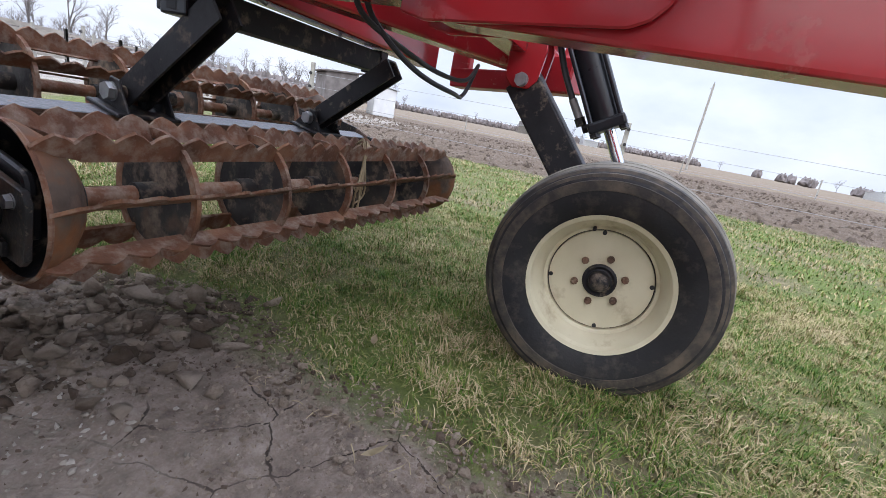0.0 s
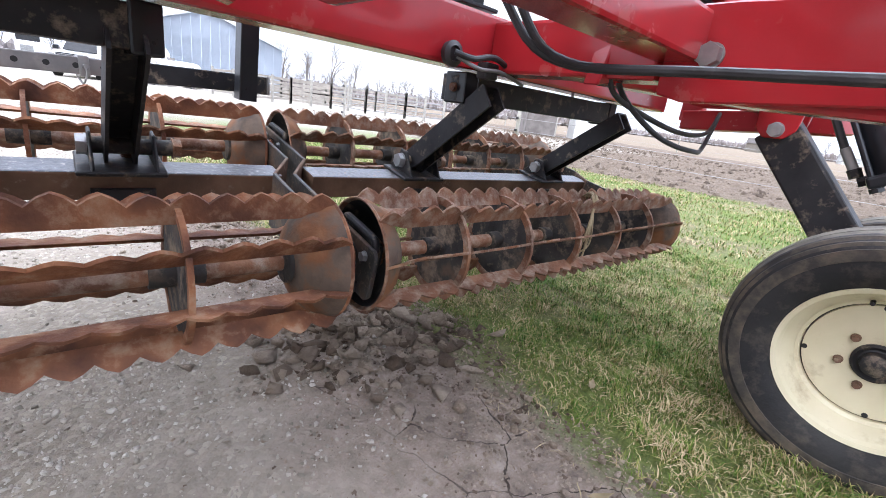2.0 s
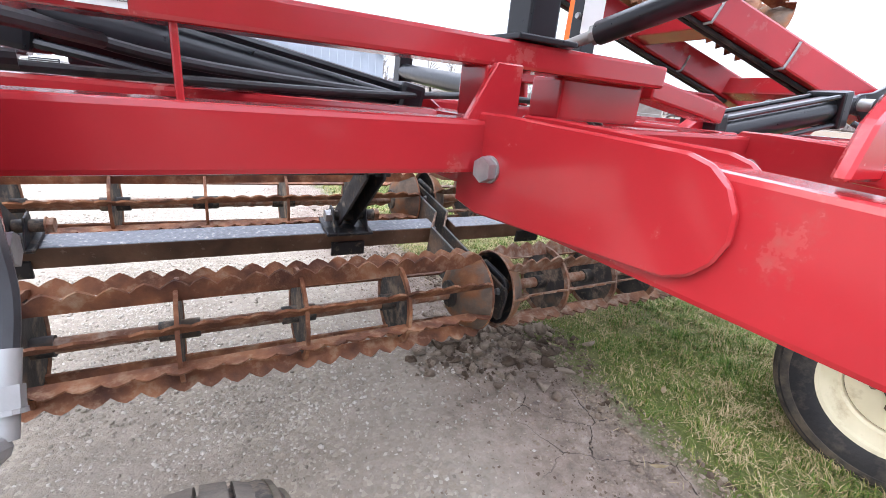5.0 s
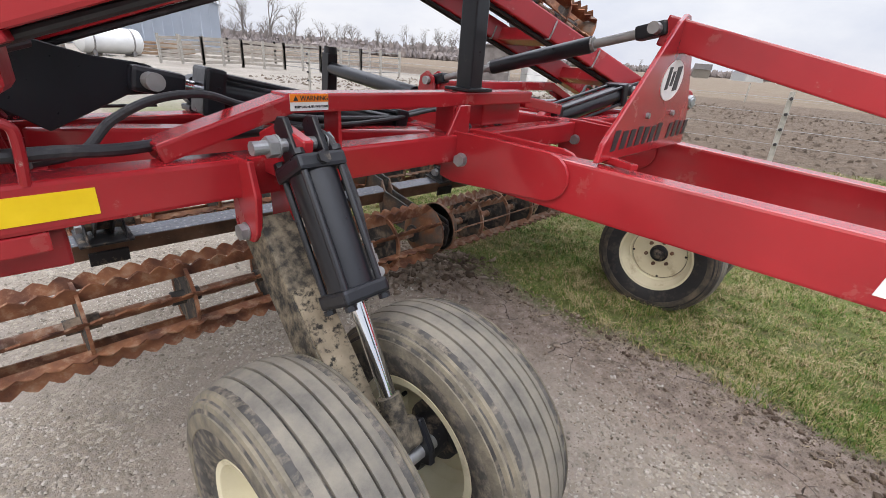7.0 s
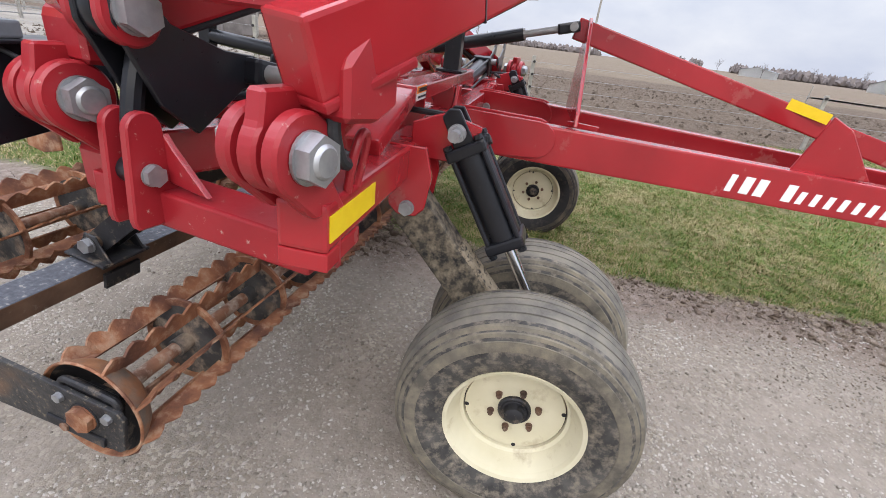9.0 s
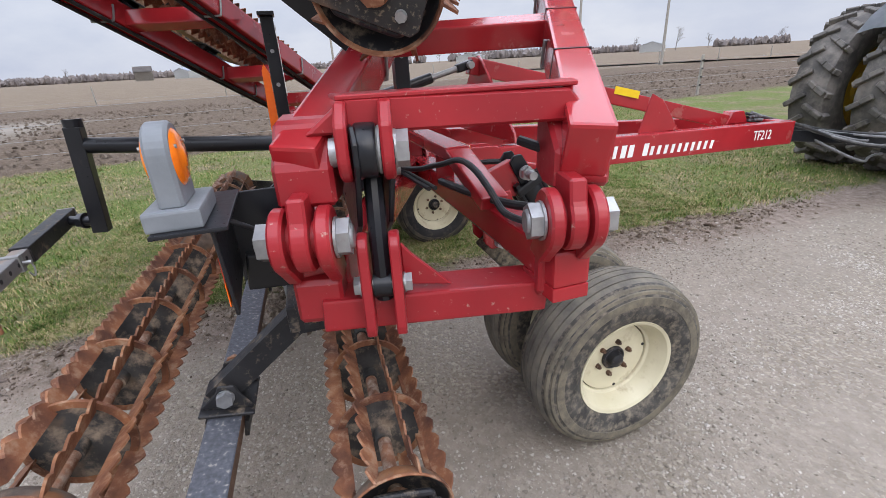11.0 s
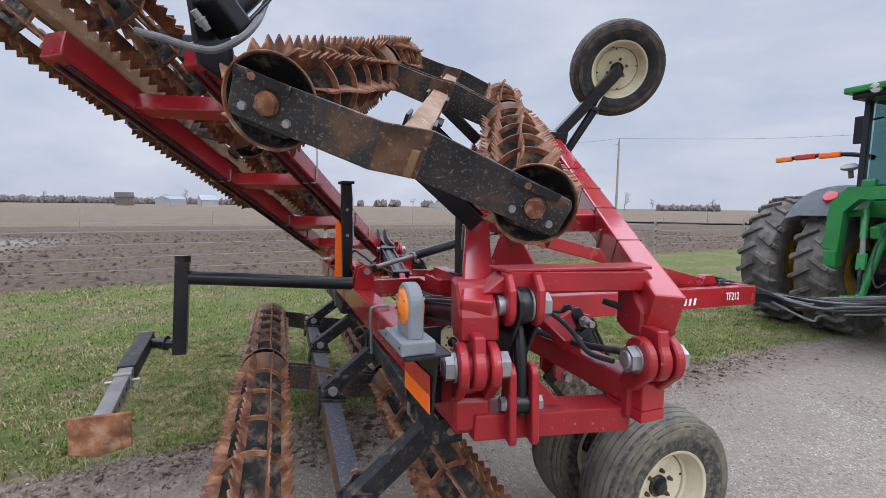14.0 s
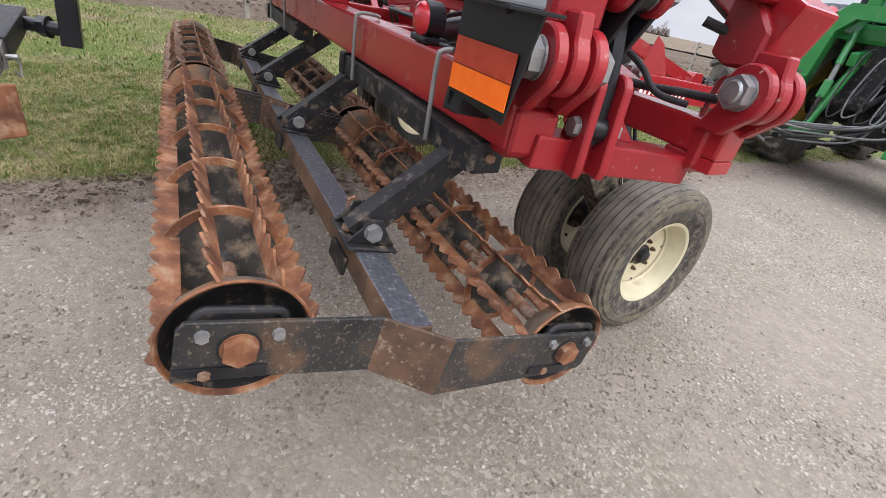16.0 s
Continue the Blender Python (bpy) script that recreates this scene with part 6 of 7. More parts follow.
for s in (-1, 1):
    part("arch_foot", bar((TX + s * 0.885, TY - 0.90, 1.26), (TX + s * 0.885, TY - 0.88, 1.02), 0.15, 0.18, up=(0, 1, 0), bevel=0.03), GREEN, tr)
    part("arch_lug", bar((TX + s * 0.30, TY - 0.92, 2.07), (TX + s * 0.30, TY - 0.92, 2.20), 0.10, 0.16, up=(0, 1, 0), bevel=0.02), GREEN, tr)
    part("arch_lug", bar((TX + s * 0.55, TY - 0.92, 2.07), (TX + s * 0.55, TY - 0.92, 2.17), 0.14, 0.10, up=(0, 1, 0), bevel=0.02), GREEN, tr)
    part("lift_link", rod((TX + s * 0.62, TY - 0.80, 1.80), (TX + s * 0.56, TY - 0.92, 1.42), 0.042, seg=14), GREEN, tr, smooth=True)
    part("link_sleeve", rod((TX + s * 0.56, TY - 0.92, 1.44), (TX + s * 0.54, TY - 0.95, 1.22), 0.030, seg=12), STEEL, tr, smooth=True)
    part("link_yoke", bar((TX + s * 0.54, TY - 0.95, 1.24), (TX + s * 0.525, TY - 0.99, 1.02), 0.10, 0.05, up=(0, 1, 0), bevel=0.015), GREEN, tr)
    part("housing_side", bar((TX + s * 0.30, TY - 0.55, 0.95), (TX + s * 0.30, TY - 0.50, 1.78), 0.42, 0.30, up=(0, 1, 0), bevel=0.04), BLACK_DUSTY, tr, "greasy dark rear housing")
    part("lift_rod", rod((TX + s * 0.525, TY - 0.99, 1.05), (TX + s * 0.515, TY - 1.02, 0.72), 0.024, seg=12), BLACK_DUSTY, tr, smooth=True)
part("axle_housing", rod((TX - 0.9, TY - 0.1, 0.98), (TX + 0.9, TY - 0.1, 0.98), 0.24, seg=20), BLACK_DUSTY, tr, smooth=True)
part("valve_block", bar((TX + 0.10, TY - 0.62, 1.40), (TX + 0.42, TY - 0.62, 1.40), 0.22, 0.40, bevel=0.02), BLACK_DUSTY, tr)
for k in range(4):
    part("coupler", rod((TX + 0.12 + 0.07 * k, TY - 0.72, 1.32 + 0.05 * (k % 2)), (TX + 0.12 + 0.07 * k, TY - 0.84, 1.30 + 0.05 * (k % 2)), 0.022, seg=10), STEEL, tr)
part("drawbar", bar((TX - 0.1, TY - 0.2, 0.50), (0.98, 4.60, 0.52), 0.11, 0.06, bevel=0.01), BLACK_DUSTY, tr)
part("toplink", rod((TX, TY - 0.5, 1.25), (TX, TY - 1.1, 1.05), 0.04), BLACK_DUSTY, tr)
# cab
cab0, cab1 = 1.75, 3.12
part("cab_floor", bar((TX, TY - 0.70, 1.80), (TX, TY + 0.95, 1.80), 1.56, 0.22, bevel=0.05), GREEN, tr)
for sx in (-1, 1):
    for yy, y2 in ((-0.66, -0.56), (0.9, 0.75)):
        part("cab_post", bar((TX + sx * 0.76, TY + yy, 1.85), (TX + sx * 0.80, TY + y2, 3.290), 0.07, 0.09, up=(0, 1, 0), bevel=0.015), BLACK, tr)
part("cab_roof", bar((TX, TY - 0.92, 3.330), (TX, TY + 1.0, 3.350), 1.86, 0.085, bevel=0.03, seg=3), GREEN, tr, "green cab roof")
part("roof_crown", bar((TX, TY - 0.70, 3.375), (TX, TY + 0.9, 3.390), 1.40, 0.06, bevel=0.028, seg=4), GREEN, tr)
part("roof_trim", bar((TX, TY - 0.86, 3.250), (TX, TY + 0.9, 3.265), 1.72, 0.085, bevel=0.03), BLACK, tr)
part("rear_window", plate([(-0.72, 0), (0.72, 0), (0.76, 1.360), (-0.76, 1.360)], (TX, TY - 0.61, 1.90), (1, 0, 0), (0, 0.09, 1), 0.008, 0), DARK_GLASS, tr, "tinted rear window")
part("side_window", plate([(-0.60, 0), (0.85, 0), (0.75, 1.360), (-0.52, 1.360)], (TX - 0.79, TY, 1.90), (0, 1, 0), (-0.03, 0, 1), 0.008, 0), DARK_GLASS, tr)
part("side_window", plate([(-0.60, 0), (0.85, 0), (0.75, 1.360), (-0.52, 1.360)], (TX + 0.79, TY, 1.90), (0, 1, 0), (0.03, 0, 1), 0.008, 0), DARK_GLASS, tr)
part("seat", bar((TX, TY + 0.1, 2.0), (TX, TY + 0.02, 2.750), 0.55, 0.16, up=(0, 1, 0), bevel=0.07, seg=4), BLACK, tr, "black cab seat")
part("wiper", rod((TX + 0.1, TY - 0.66, 1.95), (TX + 0.35, TY - 0.60, 3.140), 0.012, seg=8), BLACK, tr)
for sx in (-0.6, -0.35, 0.35, 0.6):
    part("work_lamp", ring((TX + sx, TY - 0.88, 3.310), (0, -1, -0.3), [(0.0, 0.04), (0.055, 0.035), (0.065, 0.0), (0.0, -0.03)], 18), WHITE_PAINT, tr, "round work lamp", smooth=True)
for sx in (-1, 1):
    part("mirror", bar((TX + sx * 1.0, TY - 0.25, 2.710), (TX + sx * 1.0, TY - 0.25, 3.090), 0.18, 0.06, up=(0, 1, 0), bevel=0.02), BLACK, tr)
    part("mirror_arm", rod((TX + sx * 0.80, TY - 0.2, 3.040), (TX + sx * 1.0, TY - 0.25, 3.010), 0.014, seg=8), BLACK, tr)
part("aerial", rod((TX - 0.5, TY - 0.5, 3.490), (TX - 0.52, TY - 0.55, 4.290), 0.006, seg=6), BLACK, tr)
part("slow_vehicle_sign", plate([(-0.22, 0), (0.22, 0), (0.03, 0.36), (-0.03, 0.36)], (TX + 0.05, TY - 1.0, 2.06), (1, 0, 0), UP, 0.006, 0), RED_REFL, tr, "orange triangle sign with red border")
part("sign_face", plate([(-0.15, 0), (0.15, 0), (0.0, 0.26)], (TX + 0.05, TY - 1.006, 2.09), (1, 0, 0), UP, 0.004, 0), FLUOR, tr)
# hoses from the tongue to the tractor
bundle = thing("hose_bundle", (1.0, 3.6, 0.8), "bundle of grey hydraulic hoses hanging between tongue and tractor", "hoses")
random.seed(5)
for k in range(8):
    a = Vector((0.95 + 0.05 * (k % 3), 2.6, 0.995 + 0.01 * k))
    b = Vector((TX + 0.10 + 0.07 * (k % 4), TY - 0.85, 1.30 + 0.04 * k))
    sag = random.uniform(0.50, 0.78)
    hose("hose", [a, Vector((0.98 + random.uniform(-0.08, 0.1), 3.1, 0.93)), Vector((1.0 + random.uniform(-0.2, 0.2), 3.9, sag)), Vector((1.05 + random.uniform(-0.2, 0.3), 4.6, sag - 0.05)), Vector((b.x + random.uniform(-0.1, 0.15), b.y - 0.25, sag + 0.15)), b + Vector((0, -0.10, -0.12)), b], 0.013, HOSE_GREY if k % 3 else HOSE, bundle)
for k in range(5):
    x0 = TX - 0.30 + 0.17 * k
    z0 = 1.62 - 0.05 * (k % 3)
    hose("hose", [(x0 + 0.05, TY - 0.80, z0), (x0, TY - 1.02, z0 - 0.02), (x0 - 0.06, TY - 1.10, 1.15), (x0 - 0.02 * k, TY - 1.12, 0.85 + 0.04 * (k % 2)), (x0 + 0.10, TY - 1.06, 0.98), (x0 + 0.14, TY - 0.98, 1.30)], 0.010, HOSE_GREY if k % 2 else HOSE, bundle)

# ---- fences, buildings, trees and the far land ----
def fence_line(p0, p1, n, h, label, wires=4, group="posts of the wire fence"):
    for k in range(n):
        t = k / (n - 1)
        x, y = p0[0] + (p1[0] - p0[0]) * t, p0[1] + (p1[1] - p0[1]) * t
        lean = 0.04 * math.sin(k * 2.3)
        f = thing("fence_post", (x, y, 0), label, "fence post", group)
        part("post", bar((x, y, -0.1), (x + lean, y + lean * 0.6, h + 0.08 * math.sin(k * 1.7)), 0.085, 0.06, bevel=0.01), POST, f)
        for j in range(wires):
            part("insulator", rod((x + 0.030, y, 0.35 + j * 0.27), (x + 0.085, y, 0.35 + j * 0.27), 0.030, seg=10), INK, f)
    for j in range(wires):
        z = 0.35 + j * 0.27
        fw = thing("fence_wire", (p0[0], p0[1], z), "thin grey fence wire strung between posts", "fence wire", "wires of the fence")
        part("wire", rod((p0[0] + 0.06, p0[1], z), (p1[0] + 0.06, p1[1], z), 0.0035, seg=6), WIRE, fw)


fence_line((-5.85, -13.4), (-10.8, 25.8), 7, 1.30, "weathered wooden fence post with black insulators")
fence_line((-33.0, -30.0), (-37.0, 60.0), 12, 1.3, "thin far fence post in the field", 1, "posts of the far fence")


def shed_box(name, x, y, rot, w, d, eave, ridge, wall, roof, label, category="building", openings=()):
    b = thing(name, (x, y, 0), label, category)
    m = Matrix.Translation((x, y, 0)) @ Matrix.Rotation(rot, 4, "Z")
    P = lambda a, c, z: m @ Vector((a, c, z))
    for s in (-1, 1):
        bm = bmesh.new()
        vs = [bm.verts.new(P(a, s * d / 2, z)) for a, z in ((-w / 2, 0), (w / 2, 0), (w / 2, eave), (0, ridge), (-w / 2, eave))]
        f = bm.faces.new(vs)
        bmesh.ops.solidify(bm, geom=[f], thickness=0.2)
        part("gable_wall", bm, wall, b)
        bm = bmesh.new()
        f = bm.faces.new([bm.verts.new(P(s * w / 2, c, z)) for c, z in ((-d / 2, 0), (d / 2, 0), (d / 2, eave), (-d / 2, eave))])
        bmesh.ops.solidify(bm, geom=[f], thickness=0.2)
        part("side_wall", bm, wall, b)
        over = 0.35
        k = (ridge - eave) / (w / 2)
        bm = bmesh.new()
        f = bm.faces.new([bm.verts.new(P(a, c, z)) for a, c, z in ((0, -d / 2 - over, ridge + 0.05), (0, d / 2 + over, ridge + 0.05), (s * (w / 2 + over), d / 2 + over, eave - over * k + 0.05), (s * (w / 2 + over), -d / 2 - over, eave - over * k + 0.05))])
        bmesh.ops.solidify(bm, geom=[f], thickness=0.12)
        part("roof", bm, roof, b)
    for nm, face, a0, a1, z0, z1, mt in openings:
        c = -d / 2 - 0.12 if face < 0 else d / 2 + 0.12
        bm = bmesh.new()
        f = bm.faces.new([bm.verts.new(P(a, c, z)) for a, z in ((a0, z0), (a1, z0), (a1, z1), (a0, z1))])
        bmesh.ops.solidify(bm, geom=[f], thickness=0.08)
        part(nm, bm, mt, b)
    n = int(w / 0.9)
    for k in range(1, n):
        a = -w / 2 + w * k / n
        top = ridge - abs(a) / (w / 2) * (ridge - eave) - 0.1
        part("wall_rib", bar(P(a, d / 2 + 0.02, 0.05), P(a, d / 2 + 0.02, top), 0.05, 0.05, bevel=0), wall, b)
    return b


shed_box("barn", -16.8, -69.5, math.radians(-15.7), 15.6, 26.0, 4.8, 7.5, SHEET, ROOF, "large blue-grey metal-sided farm shed", "barn")


def grain_bin(x, y, r, h, label):
    b = thing("grain_bin", (x, y, 0), label, "grain bin", "grain bins by the barn")
    part("wall", rod((x, y, 0), (x, y, h), r, seg=32), ROOF, b, smooth=True)
    for k in range(1, int(h / 0.9)):
        part("band", ring((x, y, k * 0.9), (0, 0, 1), [(r, -0.05), (r + 0.04, 0), (r, 0.05)], 32), ROOF, b)
    part("roof", rod((x, y, h), (x, y, h + r * 0.6), r * 1.04, 0.4, seg=32), ROOF, b)
    part("cap", rod((x, y, h + r * 0.6), (x, y, h + r * 0.6 + 0.5), 0.45, seg=12), ROOF, b)



# ---- yard vehicles, pens, sheds, trees, road ----
def yard_frame(x, y, yaw):
    m = Matrix.Translation((x, y, 0)) @ Matrix.Rotation(yaw, 4, "Z")
    return lambda a, b, c: m @ Vector((a, b, c))


def side_shape(pts, P, half, bm=None):
    """A body from its outline seen from the side (along, up), half wide on both sides."""
    bm = bm or bmesh.new()
    l = [bm.verts.new(P(-half, a, z)) for a, z in pts]
    r = [bm.verts.new(P(half, a, z)) for a, z in pts]
    bm.faces.new(l)
    bm.faces.new(r[::-1])
    for k in range(len(pts)):
        j = (k + 1) % len(pts)
        bm.faces.new((l[k], r[k], r[j], l[j]))
    bmesh.ops.recalc_face_normals(bm, faces=bm.faces)
    bmesh.ops.bevel(bm, geom=list(bm.edges), offset=0.05, segments=2, affect="EDGES")
    return bm


def pickup(x, y, yaw, label):
    """Faces local +y."""
    P = yard_frame(x, y, yaw)
    v = thing("pickup_truck", (x, y, 0), label, "pickup truck", "vehicles in the yard")
    part("body", side_shape([(-2.75, 0.55), (2.75, 0.50), (2.80, 1.05), (1.25, 1.22), (-2.75, 1.20)], P, 0.98), WHITE_PAINT, v)
    part("cab", side_shape([(-0.85, 1.20), (1.25, 1.20), (0.55, 1.88), (-0.55, 1.92)], P, 0.82), WHITE_PAINT, v)
    part("windscreen", plate([(-0.70, 0), (0.70, 0), (0.60, 0.70), (-0.60, 0.70)], P(0, 1.29, 1.27), P(1, 0, 0) - P(0, 0, 0), P(0, -0.68, 0.68) - P(0, 0, 0), 0.03, 0), DARK, v, "dark windscreen")
    for s in (-1, 1):
        part("side_window", plate([(-0.7, 0), (0.9, 0), (0.35, 0.5), (-0.5, 0.5)], P(s * 0.85, 0, 1.30), P(0, 1, 0) - P(0, 0, 0), UP, 0.02, 0), DARK, v)
        part("headlamp", bar(P(s * 0.62, 2.80, 0.92), P(s * 0.95, 2.76, 0.92), 0.05, 0.22, bevel=0.02), STEEL, v)
        part("mirror", bar(P(s * 0.95, 0.9, 1.35), P(s * 1.18, 0.88, 1.35), 0.1, 0.2, bevel=0.03), BLACK, v)
        for a in (-1.75, 1.75):
            part("wheel", rod(P(s * 0.72, a, 0.39), P(s * 0.99, a, 0.39), 0.39, seg=24), RUBBER_DARK, v, smooth=True)
            part("rim", rod(P(s * 0.985, a, 0.39), P(s * 1.0, a, 0.39), 0.22, seg=18), STEEL, v)
    gr = part("grille", bar(P(-0.58, 2.80, 0.93), P(0.58, 2.80, 0.93), 0.06, 0.34, bevel=0.03), BLACK, v)
    for k in (-0.08, 0.02, 0.10):
        part("grille_bar", bar(P(-0.54, 2.84, 0.93 + k), P(0.54, 2.84, 0.93 + k), 0.02, 0.03, bevel=0.004), STEEL, gr)
    part("bumper", bar(P(-0.98, 2.86, 0.62), P(0.98, 2.86, 0.62), 0.16, 0.22, bevel=0.05), STEEL, v)
    part("lower_grille", bar(P(-0.6, 2.88, 0.48), P(0.6, 2.88, 0.48), 0.10, 0.12, bevel=0.02), BLACK, v)


def lorry(x, y, yaw, paint, label):
    P = yard_frame(x, y, yaw)
    v = thing("lorry", (x, y, 0), label, "lorry", "vehicles in the yard")
    part("chassis", bar(P(0, -4.5, 0.85), P(0, 2.9, 0.85), 0.9, 0.3, bevel=0.03), BLACK, v)
    part("hood", side_shape([(0.9, 0.8), (3.0, 0.75), (3.0, 1.65), (0.9, 1.9)], P, 0.85), paint, v)
    part("cab", side_shape([(-1.2, 0.9), (1.0, 0.9), (1.0, 1.9), (0.75, 2.85), (-1.2, 2.95)], P, 1.1), paint, v)
    part("windscreen", bar(P(-0.95, 0.93, 2.3), P(0.95, 0.93, 2.3), 0.06, 0.6, bevel=0), DARK, v)
    part("grille", bar(P(-0.5, 3.02, 1.2), P(0.5, 3.02, 1.2), 0.05, 0.8, bevel=0.02), STEEL, v)
    part("bumper", bar(P(-1.15, 3.1, 0.6), P(1.15, 3.1, 0.6), 0.12, 0.35, bevel=0.03), STEEL, v)
    for s in (-1, 1):
        part("exhaust", rod(P(s * 1.0, -0.9, 1.0), P(s * 1.0, -0.9, 3.4), 0.07, seg=10), STEEL, v)
        part("headlamp", rod(P(s * 0.72, 3.0, 1.15), P(s * 0.72, 3.08, 1.15), 0.13, seg=12), WHITE, v)
        for a in (2.1, -2.2, -3.5):
            part("wheel", rod(P(s * 0.75, a, 0.5), P(s * 1.12, a, 0.5), 0.5, seg=20), RUBBER_DARK, v, smooth=True)


pickup(-0.9, -31.8, math.radians(-18), "white pickup truck parked on the pale yard gravel")
pickup(5.2, -27.0, math.radians(-25), "white pickup truck at the yard's edge")
lorry(12.5, -66.0, math.radians(-10), STEEL, "grey long-nosed lorry parked by the trees")
lorry(6.8, -66.5, math.radians(-8), RED_LORRY, "faded red and grey long-nosed lorry")
lorry(1.0, -68.0, math.radians(-5), WHITE_PAINT, "white lorry by the trees")
for x, y, yaw, ln, r, z in ((-5.2, -34.0, 0.20, 3.6, 0.72, 0.85), (-3.9, -35.2, 0.1, 3.0, 0.55, 1.75)):
    P = yard_frame(x, y, yaw)
    v = thing("storage_tank", (x, y, 0), "weathered white horizontal tank on a steel cradle", "tank", "tanks by the barn")
    prof = [(0.0, 0.0), (r * 0.6, 0.06), (r * 0.93, 0.22), (r, 0.42), (r, ln - 0.42), (r * 0.93, ln - 0.22), (r * 0.6, ln - 0.06), (0.0, ln)]
    part("shell", ring(P(-ln / 2, 0, z), P(1, 0, 0) - P(0, 0, 0), prof, 28), WHITE_PAINT, v, smooth=True)
    for a in (-ln * 0.3, ln * 0.3):
        part("cradle", bar(P(a, 0, 0), P(a, 0, z - r * 0.6), 0.2, r * 1.4, up=P(0, 1, 0) - P(0, 0, 0), bevel=0.02), DRAG, v)
        part("strap", ring(P(a, 0, z), P(1, 0, 0) - P(0, 0, 0), [(r + 0.005, -0.05), (r + 0.02, 0), (r + 0.005, 0.05)], 24), DRAG, v)
    part("hatch", rod(P(0, 0, z + r - 0.05), P(0, 0, z + r + 0.14), 0.22, seg=16), DRAG, v)
grain_bin(-11.4, -86.0, 4.5, 8.4, "tall galvanized grain bin with a conical roof")
hb = thing("feed_bin", (-6.2, -58.0, 0), "weathered grey feed bin beside the barn", "feed bin")
part("shell", ring((-6.2, -58.0, 1.0), UP, [(0.35, 0.0), (1.25, 1.2), (1.25, 3.6), (0.3, 4.4), (0.0, 4.4)], 24), CONCRETE, hb, smooth=True)
for k in range(4):
    a = math.pi / 4 + k * math.pi / 2
    part("leg", rod((-6.2 + 1.15 * math.cos(a), -58.0 + 1.15 * math.sin(a), 0), (-6.2 + 1.15 * math.cos(a), -58.0 + 1.15 * math.sin(a), 2.4), 0.06, seg=8), STEEL, hb)
sh = shed_box("lean_to", -4.3, -60.5, math.radians(-15.7), 3.2, 4.0, 3.4, 3.7, SHEET, ROOF, "narrow lean-to against the barn's side", "shed")
# board pens
def pen_panel(p0, p1, h, n, mat, label, name="pen_panel"):
    a, b = Vector((*p0, 0)), Vector((*p1, 0))
    v = thing(name, (a + b) / 2, label, "pen fence", "panels of the cattle pens")
    for k in range(3):
        p = a.lerp(b, k / 2)
        part("post", bar(p, p + UP * (h + 0.12), 0.12, 0.12, up=(0, 1, 0), bevel=0.01), POST, v)
    for k in range(n):
        z = 0.22 + (h - 0.25) * k / (n - 1)
        sag = 0.05 * math.sin(k * 2.1 + p0[0])
        part("rail", bar(a + UP * (z + sag), b + UP * (z - sag), 0.04, 0.13 if mat is BOARD else 0.05, bevel=0.006), mat, v)


pens = [(-5.8, -27.5), (-7.7, -26.8), (-9.6, -26.2), (-11.5, -25.0), (-13.0, -23.6), (-15.0, -22.4), (-17.2, -21.4)]
for k, (p, q) in enumerate(zip(pens, pens[1:])):
    pen_panel(p, q, 1.35, 6 if k < 3 else 5, BOARD if k in (0, 1, 2) else STEEL, "weathered board panel of a cattle pen" if k < 3 else "grey pipe panel of a cattle pen")
back_pens = [(-9.0, -34.0), (-12.0, -33.5), (-15.0, -32.5), (-18.5, -31.0), (-21.0, -29.0)]
for p, q in zip(back_pens, back_pens[1:]):
    pen_panel(p, q, 1.4, 5, BOARD, "weathered board panel of a cattle pen")
st = thing("log_stack", (-9.0, -36.5, 0), "stack of brown boards and poles by the barn", "lumber")
for k in range(14):
    z = 0.15 + 0.22 * (k // 4)
    o = 0.3 * (k % 4)
    part("plank", bar((-10.6, -36.5 + o, z), (-6.8, -37.3 + o, z + 0.05), 0.24, 0.16, bevel=0.02), PLANK, st)
# small sheds in the far paddock
s1 = thing("field_shed", (-25.2, -20.4, 0), "open-fronted dark board field shed with a flat roof", "shed")
Ps = yard_frame(-25.2, -20.4, math.radians(50))
part("rear_wall", bar(Ps(-1.7, -1.0, 1.1), Ps(1.7, -1.0, 1.1), 0.08, 2.2, bevel=0.01), BARK, s1)
for s in (-1, 1):
    part("side_wall", bar(Ps(s * 1.7, -1.0, 1.15), Ps(s * 1.7, 1.0, 1.2), 0.08, 2.3, bevel=0.01), BARK, s1)
    part("front_post", bar(Ps(s * 1.66, 1.0, 0), Ps(s * 1.66, 1.0, 2.4), 0.14, 0.14, up=(0, 1, 0), bevel=0.01), POST, s1)
for k in range(4):
    part("front_rail", bar(Ps(-1.6, 1.0, 0.3 + 0.32 * k), Ps(1.6, 1.0, 0.3 + 0.32 * k), 0.05, 0.2, bevel=0.01), BARK, s1)
part("roof", bar(Ps(0, -1.3, 2.28), Ps(0, 1.4, 2.52), 3.8, 0.10, bevel=0.02), BARK, s1)
s2 = thing("white_hut", (-27.8, -18.2, 0), "small white painted field hut with a pale roof", "shed")
Ps = yard_frame(-27.8, -18.2, math.radians(50))
part("hut_body", side_shape([(-0.8, 0), (0.8, 0), (0.8, 1.9), (-0.8, 2.15)], Ps, 0.85), WHITE_PAINT, s2)
part("roof", bar(Ps(0, -0.95, 2.2), Ps(0, 0.95, 1.96), 1.9, 0.06, bevel=0.01), ROOF, s2)
part("door", bar(Ps(-0.3, 0.83, 0.85), Ps(0.3, 0.83, 0.85), 0.03, 1.5, bevel=0.005), CONCRETE, s2)
